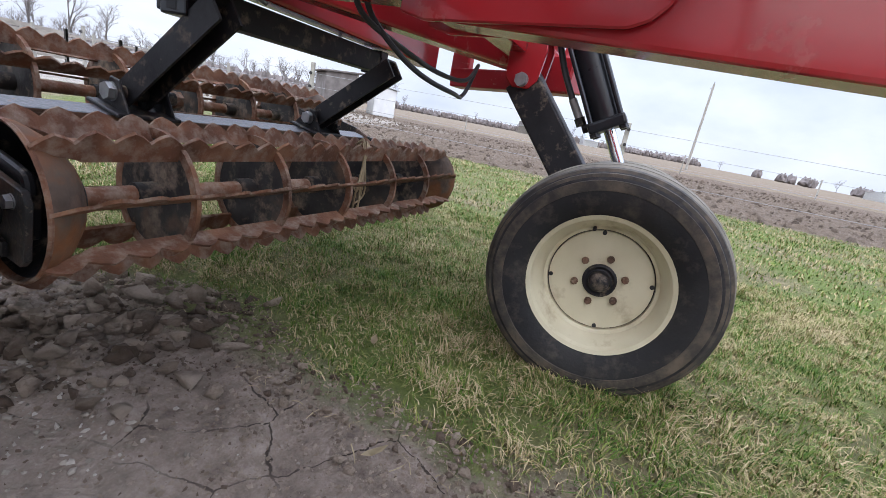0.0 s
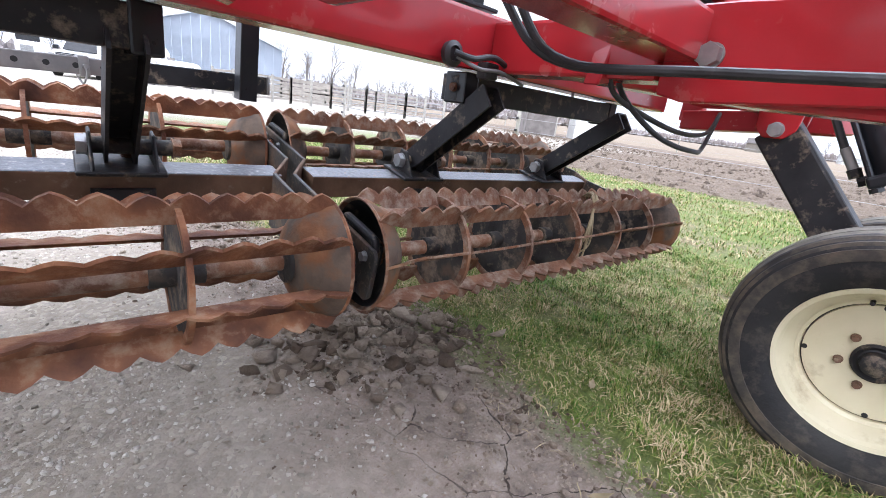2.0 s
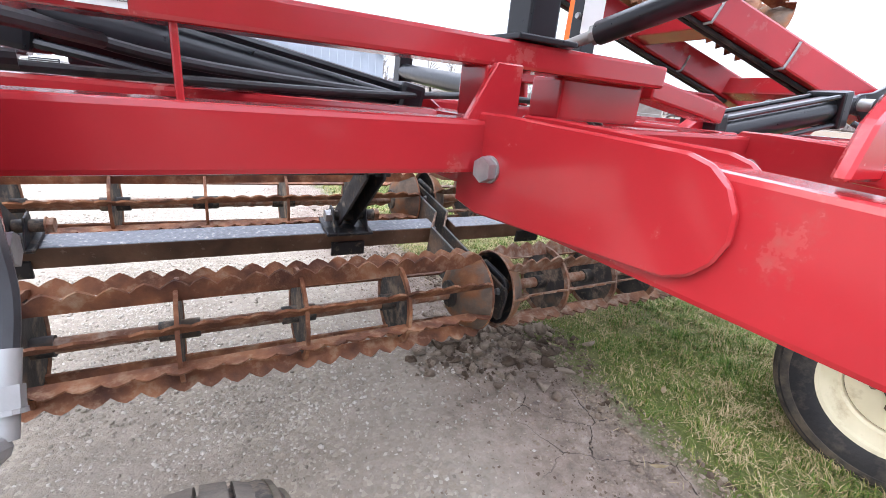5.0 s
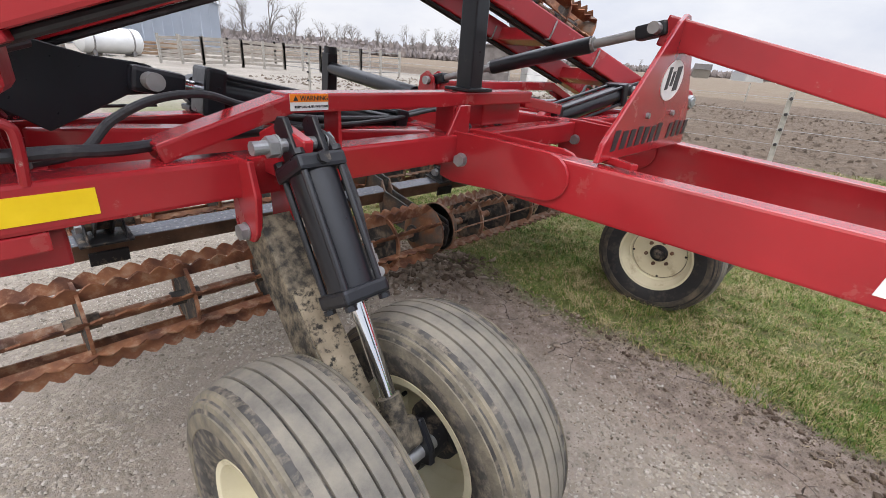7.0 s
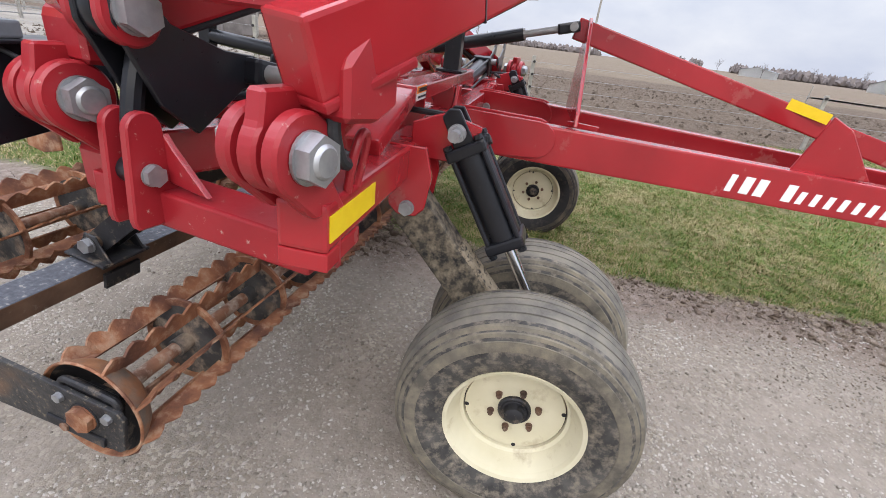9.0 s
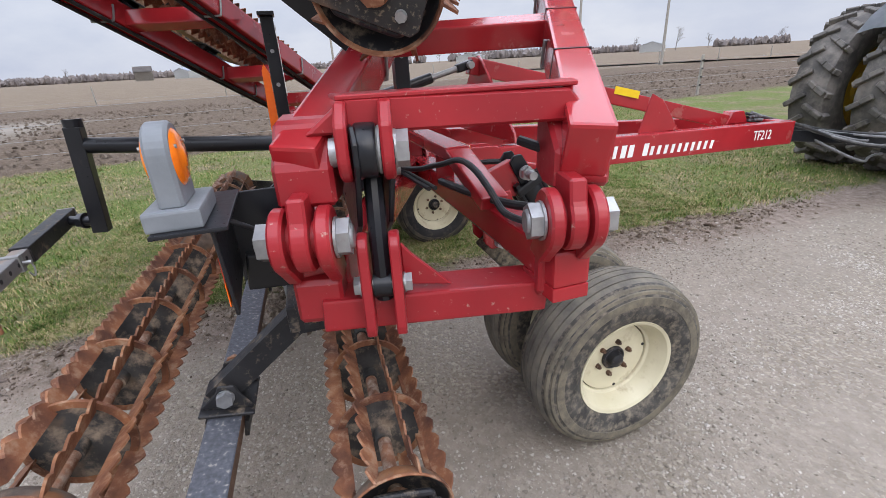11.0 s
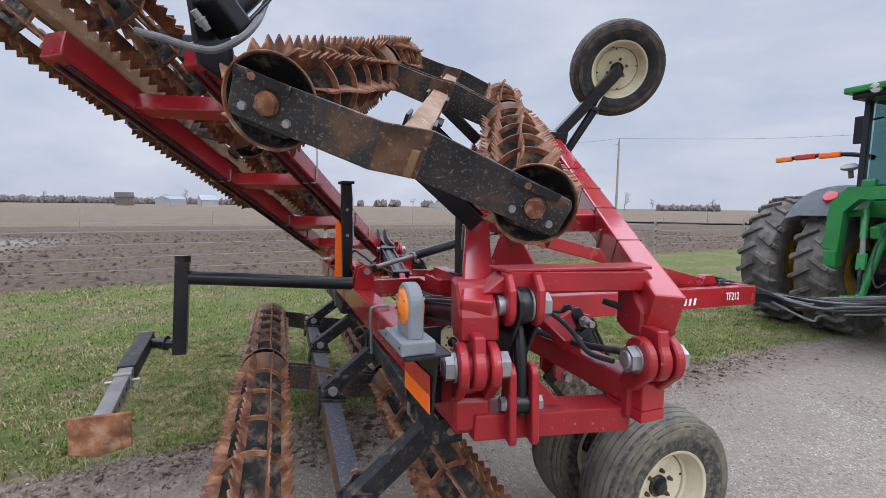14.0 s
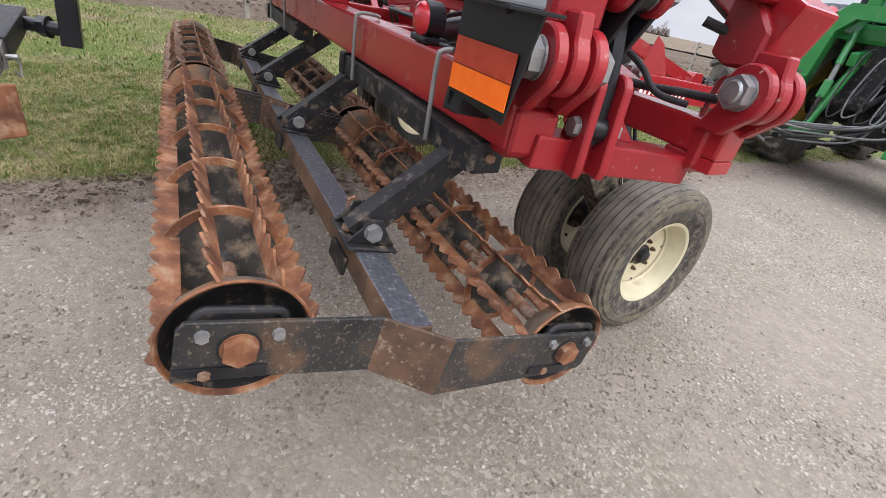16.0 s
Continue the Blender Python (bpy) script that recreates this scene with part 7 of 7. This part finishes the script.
# road and poles
rd = bmesh.new()
rv = [rd.verts.new((-41.0 + 0.58 * s - 0.81 * o, 39.8 + 0.81 * s + 0.58 * o, 0.06)) for s, o in ((-16, -2.2), (330, -2.2), (330, 2.4), (-16, 2.4))]
rf = rd.faces.new(rv)
bmesh.ops.solidify(rd, geom=[rf], thickness=0.1)
me = bpy.data.meshes.new("road")
rd.to_mesh(me)
rd.free()
me.materials.append(CONCRETE)
tagged(new("road", me), "pale concrete country road beyond the field", "road", kind="structure")
for x, y, h in ((-36.8, 36.6, 9.6), (-41.7, 29.7, 9.6), (-20.0, 60.0, 9.6), (-58.0, 5.0, 9.6)):
    v = thing("utility_pole", (x, y, 0), "grey wooden utility pole beside the road", "utility pole", "utility poles along the road")
    part("pole", rod((x, y, -0.2), (x, y, h), 0.15, 0.11, seg=12), POST, v, smooth=True)
    part("insulator", rod((x, y, h), (x, y, h + 0.25), 0.05, seg=8), STEEL, v)
    part("bracket", bar((x - 0.35, y - 0.2, h - 0.4), (x + 0.05, y, h - 0.4), 0.06, 0.06, bevel=0), POST, v)
ov = thing("overhead_wire", (-36.8, 36.6, 9.5), "thin overhead wire between utility poles", "wire")
for a, b in (((-36.8, 36.6), (-41.7, 29.7)), ((-36.8, 36.6), (-20.0, 60.0))):
    hose("wire", [(a[0], a[1], 9.85), ((a[0] + b[0]) / 2, (a[1] + b[1]) / 2, 9.5), (b[0], b[1], 9.85)], 0.012, INK, ov)


def bare_tree(x, y, h, seed, spread=0.33, levels=4):
    rng = random.Random(seed)
    t = thing("bare_tree", (x, y, 0), "tall leafless grey-brown deciduous tree", "tree", "bare trees round the farm")
    trunk, crown = bmesh.new(), bmesh.new()

    def limb(bm, p, d, ln, r, seg):
        q = p + d * ln
        m, _ = frame_of(p, q)
        a = [bm.verts.new(m @ Vector((r * math.cos(2 * math.pi * k / seg), r * math.sin(2 * math.pi * k / seg), 0))) for k in range(seg)]
        b = [bm.verts.new(m @ Vector((r * 0.62 * math.cos(2 * math.pi * k / seg), r * 0.62 * math.sin(2 * math.pi * k / seg), ln))) for k in range(seg)]
        for k in range(seg):
            bm.faces.new((a[k], a[(k + 1) % seg], b[(k + 1) % seg], b[k]))
        return q

    def grow(p, d, ln, r, lv):
        q = limb(trunk if lv == 0 else crown, p, d, ln, r, 8 if lv == 0 else 4)
        if lv >= levels:
            return
        for k in range(rng.choice((3, 4)) if lv < 2 else rng.choice((2, 3))):
            v = Vector((rng.uniform(-1, 1), rng.uniform(-1, 1), rng.uniform(-0.25, 0.7))) * (spread + 0.16 * lv)
            nd = (d + v * 1.7).normalized()
            if nd.z < 0.05:
                nd.z = 0.1
                nd.normalize()
            start = p.lerp(q, rng.uniform(0.45, 1.0)) if k else q
            grow(start, nd, ln * rng.uniform(0.52, 0.78), max(r * 0.55, 0.012 * h / 10), lv + 1)

    grow(Vector((x, y, -0.1)), Vector((rng.uniform(-0.06, 0.06), rng.uniform(-0.06, 0.06), 1)).normalized(), h * 0.34, h * 0.017, 0)
    part("trunk", trunk, BARK, t, smooth=True)
    part("crown", crown, BARK, t)
    return t


proto = [bare_tree(-60 - 7 * k, -150 + 3 * k, 17 + 2 * (k % 3), 11 + k, 0.26 + 0.04 * (k % 3), 5) for k in range(4)]
rng = random.Random(4)


def plant(x, y, s, k):
    p = proto[k % 4]
    copy_thing(p, Matrix.Translation((x, y, 0)) @ Matrix.Rotation(rng.uniform(0, 6.28), 4, "Z") @ Matrix.Scale(s, 4))


for k in range(64):
    az = radians(-158.5 + 0.62 * k + rng.uniform(-0.5, 0.5))
    dd = rng.uniform(165, 215)
    plant(2.5 + dd * math.sin(az), 0.6 + dd * math.cos(az), rng.uniform(0.42, 0.66), k)
for k in range(22):
    plant(28 - 1.9 * k + rng.uniform(-1, 1), -104 + rng.uniform(-9, 9), rng.uniform(0.38, 0.62), k)
for az, dist, s in ((-68, 320, 0.5), (-64, 350, 0.5), (-50, 340, 0.6), (-46, 330, 0.75), (-43, 360, 0.6), (-31, 340, 0.6), (-100, 420, 0.6), (-98, 430, 0.8), (-104, 440, 0.55), (-82, 400, 0.5), (-110, 430, 0.6), (-72, 400, 0.6), (-60, 430, 0.7), (-122, 400, 0.6), (-37, 400, 0.7), (-25, 400, 0.6)):
    plant(4 + dist * math.sin(radians(az)), -1 + dist * math.cos(radians(az)), s, int(dist))

# far woods, farmsteads and brush along the horizon
def woods(name, az0, az1, dist, h, n, seed, label, gaps=-9.0):
    rng = random.Random(seed)
    bm = bmesh.new()
    n = int(n * 2.3)
    for k in range(n):
        az = radians(az0 + (az1 - az0) * (k + rng.random()) / n)
        if noise.noise((az * 11.0, seed * 3.1, 0)) + 0.6 * noise.noise((az * 47.0, seed * 3.1, 5)) < gaps:
            continue
        dd = dist * rng.uniform(0.95, 1.06)
        hh = h * rng.uniform(0.5, 1.1)
        c = Vector((4 + dd * math.sin(az), -1 + dd * math.cos(az), hh * 0.45))
        w = h * rng.uniform(0.16, 0.34)
        r = bmesh.ops.create_icosphere(bm, subdivisions=1, radius=1.0, matrix=Matrix.Translation(c) @ Matrix.Diagonal((w, w, hh * 0.56, 1)))
        for v in r["verts"]:
            v.co += Vector((rng.uniform(-1, 1), rng.uniform(-1, 1), rng.uniform(-1, 1))) * h * 0.13
    me = bpy.data.meshes.new(name)
    bm.to_mesh(me)
    bm.free()
    me.materials.append(WOODS)
    tagged(new(name, me), label, "woods", kind="stuff")


woods("far_woods", -175, -120, 420, 9, 420, 1, "low bare woods along the horizon")
woods("far_woods", -122, -84, 900, 11, 420, 2, "distant bare treeline on the horizon")
woods("far_woods", -84, -58, 700, 11, 320, 3, "distant purple-grey woods on the horizon", -0.05)
woods("far_woods", -60, -5, 520, 6.8, 500, 4, "low bare woods beyond the road", -0.10)
woods("far_brush", -160, -130, 160, 2.6, 260, 6, "brown brush at the foot of the trees")
woods("far_brush", 150, 185, 98, 2.2, 120, 7, "brown brush behind the lorries")
for x, y, rot, w, d, e, r, wl_, rf_, lab in ((-330, -36, 0.3, 14, 10, 4, 7.5, WHITE_PAINT, ROOF, "distant white farmhouse with a grey roof"), (-345, -60, 0.5, 26, 10, 4.5, 6.5, WHITE_PAINT, SHEET, "distant long white farm shed"), (-320, -80, 0.2, 12, 9, 5, 8, BOARD, BARK, "distant brown barn with a dark roof"),
                                       (-300, 120, 1.0, 18, 9, 3.5, 5.5, WHITE_PAINT, ROOF, "distant white farm shed"), (-260, 160, 0.8, 10, 8, 3.5, 6, WHITE_PAINT, BARK, "distant white farmhouse with a brown roof"), (-210, 190, 0.7, 12, 8, 3.2, 5.2, WHITE_PAINT, ROOF, "distant white house by the road")):
    shed_box("farm_building", x, y, rot, w, d, e, r, wl_, rf_, lab, "farm building")

# ---- grass, gravel, clods and straw ----
def scatter_mesh(name, verts, faces, mat, label, category):
    me = bpy.data.meshes.new(name)
    nv, nf = len(verts), len(faces)
    k = faces.shape[1]
    me.vertices.add(nv)
    me.vertices.foreach_set("co", np.ascontiguousarray(verts, dtype=np.float32).ravel())
    me.loops.add(nf * k)
    me.loops.foreach_set("vertex_index", np.ascontiguousarray(faces, dtype=np.int32).ravel())
    me.polygons.add(nf)
    me.polygons.foreach_set("loop_start", np.arange(0, nf * k, k, dtype=np.int32))
    me.polygons.foreach_set("loop_total", np.full(nf, k, dtype=np.int32))
    me.update(calc_edges=True)
    me.validate()
    me.materials.append(mat)
    return tagged(new(name, me), label, category, kind="stuff")


def island_material(name, stops, rough=0.85, relief=0.0, tufts=0.5):
    m = bpy.data.materials.new(name)
    m.use_nodes = True
    n, l = m.node_tree.nodes, m.node_tree.links
    b = n["Principled BSDF"]
    b.inputs["Roughness"].default_value = rough
    b.inputs["Specular IOR Level"].default_value = 0.2
    g = n.new("ShaderNodeNewGeometry")
    co = n.new("ShaderNodeTexCoord")
    big = n.new("ShaderNodeTexNoise")
    big.inputs["Scale"].default_value, big.inputs["Detail"].default_value = 1.6, 5.0
    big.inputs["Roughness"].default_value = tufts
    l.new(co.outputs["Object"], big.inputs["Vector"])
    mx = n.new("ShaderNodeMath")
    mx.operation = "MULTIPLY_ADD"
    mx.inputs[1].default_value, mx.inputs[2].default_value = 2.4, -1.2
    l.new(big.outputs["Fac"], mx.inputs[0])
    ad = n.new("ShaderNodeMath")
    ad.operation = "ADD"
    l.new(g.outputs["Random Per Island"], ad.inputs[0])
    l.new(mx.outputs[0], ad.inputs[1])
    r = n.new("ShaderNodeValToRGB")
    for k, (at, c) in enumerate(stops):
        e = r.color_ramp.elements[k] if k < 2 else r.color_ramp.elements.new(at)
        e.position, e.color = at, (*c, 1)
    l.new(ad.outputs[0], r.inputs["Fac"])
    l.new(r.outputs["Color"], b.inputs["Base Color"])
    if relief:
        fn = n.new("ShaderNodeTexNoise")
        fn.inputs["Scale"].default_value, fn.inputs["Detail"].default_value, fn.inputs["Roughness"].default_value = 90.0, 6.0, 0.7
        l.new(co.outputs["Object"], fn.inputs["Vector"])
        bp = n.new("ShaderNodeBump")
        bp.inputs["Strength"].default_value, bp.inputs["Distance"].default_value = 0.9, relief
        l.new(fn.outputs["Fac"], bp.inputs["Height"])
        l.new(bp.outputs["Normal"], b.inputs["Normal"])
    return m


GRASS = island_material("grass_blade", [(0.02, (0.045, 0.104, 0.012)), (0.33, (0.106, 0.165, 0.026)), (0.51, (0.192, 0.205, 0.056)), (0.64, (0.285, 0.226, 0.108)), (0.98, (0.43, 0.345, 0.205))], tufts=0.8)
PEBBLE = island_material("gravel_stone", [(0.05, (0.170, 0.146, 0.120)), (0.45, (0.275, 0.242, 0.200)), (0.80, (0.345, 0.308, 0.262)), (0.97, (0.42, 0.383, 0.335))], 0.9, 0.004)
SOIL = island_material("soil_clod", [(0.05, (0.095, 0.068, 0.049)), (0.5, (0.195, 0.149, 0.113)), (0.95, (0.31, 0.252, 0.198))], 0.95, 0.020)
FIELD_SOIL = island_material("field_soil_clod", [(0.05, (0.058, 0.042, 0.030)), (0.5, (0.098, 0.074, 0.055)), (0.95, (0.160, 0.128, 0.100))], 0.95, 0.02)
rs = np.random.RandomState(8)
ground_v = np.vectorize(ground_z)
edge_v = np.vectorize(edge_x)
noise_v = np.vectorize(lambda a, b, c: noise.noise((a, b, c)))


def grass(name, x0, x1, y0, y1, n, lo, hi, width, label, sparse=-9.0):
    """Short blades in tufts, leaning every way, thinning out towards the mud."""
    x, y = rs.uniform(x0, x1, n), rs.uniform(y0, y1, n)
    e = edge_v(y)
    patch = noise_v(x * 1.3, y * 1.3, 4.0)
    tuft = noise_v(x * 9, y * 9, 7.0) + 0.6 * noise_v(x * 23, y * 23, 3.0)
    thin = np.clip((e + 0.05 - x) / 0.13, 0, 1) * np.clip(0.78 + 0.9 * tuft + 0.3 * patch, 0.15, 1)
    keep = (rs.rand(n) < thin) & (x > -7.45 - 0.11 * y) & (tuft > sparse)
    x, y, patch, tuft = x[keep], y[keep], patch[keep], tuft[keep]
    n = len(x)
    z = ground_v(x, y)
    h = rs.uniform(lo, hi, n) * (1.0 + 0.5 * np.clip(patch, -0.5, 1)) * (1.0 + 0.7 * np.clip(tuft, -0.6, 1))
    a = 3.0 * noise_v(x * 7, y * 7, 11.0) + rs.uniform(-2.6, 2.6, n)
    lean = rs.uniform(0.2, 1.0, n) + 1.6 * rs.rand(n) ** 3
    dx, dy = np.cos(a), np.sin(a)
    w = rs.uniform(0.5, 1.3, n) * width
    base = np.stack([x, y, z - 0.004], 1)
    side = np.stack([-dy, dx, np.zeros(n)], 1) * w[:, None] / 2
    mid = base + np.stack([dx * h * lean * 0.35, dy * h * lean * 0.35, h * 0.6], 1)
    tip = base + np.stack([dx * h * lean, dy * h * lean, h * np.clip(1.05 - 0.35 * lean, 0.15, 1)], 1)
    v = np.stack([base - side, base + side, mid - side * 0.8, mid + side * 0.8, tip], 1).reshape(-1, 3)
    i = (np.arange(n) * 5)[:, None]
    f = np.concatenate([i + np.array([[0, 1, 3]]), i + np.array([[0, 3, 2]]), i + np.array([[2, 3, 4]])], 0)
    scatter_mesh(name, v, f, GRASS, label, "grass")


grass("lawn_grass", -2.2, 0.95, -3.2, 3.0, 380000, 0.017, 0.046, 0.0034, "short patchy lawn grass, green with straw-coloured blades")
grass("lawn_grass", -2.0, 0.95, -2.6, 2.0, 60000, 0.030, 0.062, 0.0034, "longer tufts of grass in the lawn", 0.22)
grass("lawn_grass", -9.5, -2.2, -7.0, 9.0, 110000, 0.022, 0.050, 0.009, "short lawn grass beside the ploughed field")
grass("lawn_grass", -2.2, 1.0, 3.0, 9.0, 46000, 0.022, 0.048, 0.007, "short lawn grass by the tractor")
grass("lawn_grass", -2.2, 1.0, -8.0, -3.2, 40000, 0.022, 0.048, 0.007, "short lawn grass behind the implement")


def chips(name, x, y, size, mat, label, category):
    """Small angular stones half sunk in the lane: six corners each."""
    n = len(x)
    base = np.array([(1, 0, -0.2), (0, 1, -0.2), (-1, 0, -0.2), (0, -1, -0.2), (0.4, 0.25, 0.65), (-0.4, -0.2, 0.6)], float)
    fc = np.array([(0, 1, 4), (1, 2, 4), (2, 5, 4), (2, 3, 5), (3, 0, 5), (0, 4, 5)])
    jit = base[None] * rs.uniform(0.6, 1.3, (n, 6, 1)) + rs.uniform(-0.2, 0.2, (n, 6, 3))
    a = rs.uniform(0, 2 * np.pi, n)
    c, s = np.cos(a)[:, None], np.sin(a)[:, None]
    px_, py_ = jit[..., 0], jit[..., 1] * rs.uniform(0.6, 1.0, (n, 1))
    z = ground_v(x, y)
    v = np.stack([(px_ * c - py_ * s) * size[:, None] + x[:, None], (px_ * s + py_ * c) * size[:, None] + y[:, None], jit[..., 2] * size[:, None] + z[:, None]], 2).reshape(-1, 3)
    f = ((np.arange(n) * 6)[:, None, None] + fc[None]).reshape(-1, 3)
    scatter_mesh(name, v, f, mat, label, category)


def lumps(name, x, y, size, mat, label, category, sink=0.35, flat=0.7, jag=0.16):
    """Uneven little stones: jittered octahedra, cut to twelve-cornered lumps."""
    n = len(x)
    base = np.array([(1, 0, 0), (0, 1, 0), (-1, 0, 0), (0, -1, 0), (0.55, 0.55, 0.75), (-0.55, 0.55, 0.75), (-0.55, -0.55, 0.75), (0.55, -0.55, 0.75), (0, 0, -0.8)], float)
    fc = np.array([(0, 1, 4), (1, 2, 5), (2, 3, 6), (3, 0, 7), (4, 1, 5), (5, 2, 6), (6, 3, 7), (7, 0, 4), (4, 5, 6), (4, 6, 7), (1, 0, 8), (2, 1, 8), (3, 2, 8), (0, 3, 8)])
    jit = base[None] * rs.uniform(0.65, 1.25, (n, 9, 1)) + rs.uniform(-jag, jag, (n, 9, 3))
    jit *= np.stack([np.ones(n), rs.uniform(0.6, 1.0, n), rs.uniform(0.45, 0.9, n) * flat * 1.2], 1)[:, None, :]
    a = rs.uniform(0, 2 * np.pi, n)
    c, s = np.cos(a)[:, None], np.sin(a)[:, None]
    X2 = jit[..., 0] * c - jit[..., 1] * s
    Y2 = jit[..., 0] * s + jit[..., 1] * c
    z = ground_v(x, y)
    v = np.stack([X2 * size[:, None] + x[:, None], Y2 * size[:, None] + y[:, None], jit[..., 2] * size[:, None] + (z + size * (0.5 - sink) * 0.6)[:, None]], 2).reshape(-1, 3)
    f = ((np.arange(n) * 9)[:, None, None] + fc[None]).reshape(-1, 3)
    scatter_mesh(name, v, f, mat, label, category)


def zone(n, x0, x1, y0, y1):
    return rs.uniform(x0, x1, n), rs.uniform(y0, y1, n)


x, y = zone(135000, 0.9, 4.8, -3.8, 3.0)
k = rs.rand(len(x)) < np.clip((x - edge_v(y) - 0.30) / 0.8, 0.05, 1) * np.clip(0.50 + 1.5 * noise_v(x * 1.1, y * 1.1, 2.0) + 0.6 * noise_v(x * 4.1, y * 4.1, 6.0), 0.10, 1)
x, y = x[k], y[k]
chips("gravel", x, y, 0.0030 + 0.0098 * rs.rand(len(x)) ** 2.4, PEBBLE, "loose grey limestone gravel", "gravel")
x, y = zone(17000, 0.8, 5.2, -4.2, 3.6)
k = rs.rand(len(x)) < np.clip(0.35 + 1.6 * noise_v(x * 1.1, y * 1.1, 2.0), 0.05, 1)
x, y = x[k], y[k]
lumps("gravel", x, y, 0.0060 + 0.0085 * rs.rand(len(x)) ** 1.6, PEBBLE, "larger loose limestone stones", "gravel", 0.5)
x, y = zone(16000, 1.2, 9.0, 3.0, 9.0)
chips("gravel", x, y, 0.006 + 0.012 * rs.rand(len(x)) ** 2, PEBBLE, "loose grey limestone gravel", "gravel")
x, y = zone(16000, 1.4, 8.0, -12.0, -3.8)
chips("gravel", x, y, 0.006 + 0.012 * rs.rand(len(x)) ** 2, PEBBLE, "loose grey limestone gravel", "gravel")
# broken mud along the verge
def clods(n, cx, cy, sx, sy, lo, hi):
    x, y = rs.normal(cx, sx, n), rs.normal(cy, sy, n)
    lumps("mud_clods", x, y, lo + (hi - lo) * rs.rand(n) ** 3.5, SOIL, "broken clods of drying mud", "mud", 0.50, 0.85, 0.46)


clods(900, 0.80, -1.30, 0.19, 0.17, 0.004, 0.045)
clods(500, 0.86, 2.3, 0.13, 0.65, 0.004, 0.035)
clods(260, 0.95, -2.6, 0.16, 0.6, 0.004, 0.026)
y = rs.uniform(-4, 4, 2600)
lumps("mud_clods", edge_v(y) + np.abs(rs.normal(0.04, 0.13, 2600)), y, 0.003 + 0.016 * rs.rand(2600) ** 3, SOIL, "crumbs of mud along the grass edge", "mud", 0.3, 0.9, 0.3)
n = 26000
y = rs.uniform(-3.2, 3.0, n)
x = edge_v(y) + np.abs(rs.normal(0.0, 0.42, n)) - 0.03
chips("mud_crumbs", x, y, 0.0018 + 0.0085 * rs.rand(n) ** 3.2, SOIL, "fine crumbs of mud over the verge", "mud")
# ploughed field
x, y = rs.uniform(-26, -6.5, 15000), rs.uniform(-20, 28, 15000)
k = x < -7.5 - 0.11 * y
x, y = x[k], y[k]
chips("field_clods", x, y, 0.02 + 0.075 * rs.rand(len(x)) ** 2, FIELD_SOIL, "rough clods of the ploughed field", "soil")
# straw and dead stalks
n = 12000
x, y = rs.uniform(-2.2, 1.1, n), rs.uniform(-3.0, 3.0, n)
gap = edge_v(y) - x
k = (gap > -0.22) & (rs.rand(n) < np.where(gap < 0.30, 0.85, 0.30))
x, y = x[k], y[k]
n = len(x)
a, ln = rs.uniform(0, 2 * np.pi, n), 0.012 + 0.055 * rs.rand(n) ** 2.5
z = ground_v(x, y) + rs.uniform(0.003, 0.014, n)
bend = rs.normal(0, 0.5, n)
dv = np.stack([np.cos(a) * ln * 0.5, np.sin(a) * ln * 0.5, rs.uniform(0.0, 0.006, n)], 1)
dw = np.stack([np.cos(a + bend) * ln * 0.5, np.sin(a + bend) * ln * 0.5, rs.uniform(-0.008, 0.003, n)], 1)
sv = np.stack([-np.sin(a), np.cos(a), np.full(n, 0.4)], 1) * rs.uniform(0.0005, 0.0013, n)[:, None]
p = np.stack([x, y, z], 1)
v = np.stack([p - sv, p + sv, p + dv + sv, p + dv - sv, p + dv + dw + sv * 0.6, p + dv + dw - sv * 0.6], 1).reshape(-1, 3)
f = ((np.arange(n) * 6)[:, None, None] + np.array([[0, 1, 2, 3], [3, 2, 4, 5]])[None]).reshape(-1, 4)
scatter_mesh("straw", v, f, STRAW, "dry straw and dead stalks lying about", "straw")
# dead leaves on the verge
for x, y, r in ((0.33, -0.62, 0.4), (0.62, 0.30, 1.9), (0.75, -0.35, 2.6)):
    lf = thing("dead_leaf", (x, y, ground_z(x, y) + 0.02), "curled pale dead leaf lying on the grass", "leaf", "dead leaves")
    bm = bmesh.new()
    ca, sa = math.cos(r), math.sin(r)
    pts = [(-0.035, 0, 0.006), (-0.012, 0.012, 0.0), (0.015, 0.010, 0.002), (0.038, 0.0, 0.010), (0.015, -0.010, 0.006), (-0.012, -0.012, 0.005)]
    fv = bm.faces.new([bm.verts.new((x + a * ca - b * sa, y + a * sa + b * ca, ground_z(x, y) + 0.022 + c)) for a, b, c in pts])
    bmesh.ops.solidify(bm, geom=[fv], thickness=0.0012)
    part("blade", bm, STRAW, lf)
# twine caught in the basket over the grass
tw = thing("baler_twine", (0.05, -1.0, 0.50), "loose straw-coloured twine caught on a basket", "twine")
for k in range(7):
    q = rs.uniform(-0.03, 0.03, 8)
    hose("strand", [(0.02 + q[0], -0.98 + q[1], 0.60), (0.10 + q[2], -0.90, 0.63 + q[3] * 0.5), (0.16 + q[4] * 0.5, -0.86, 0.56), (0.17 + q[5], -0.85, 0.47 + q[6]), (0.18 + q[7], -0.86, 0.36 + 0.02 * k)], 0.0032, STRAW, tw)
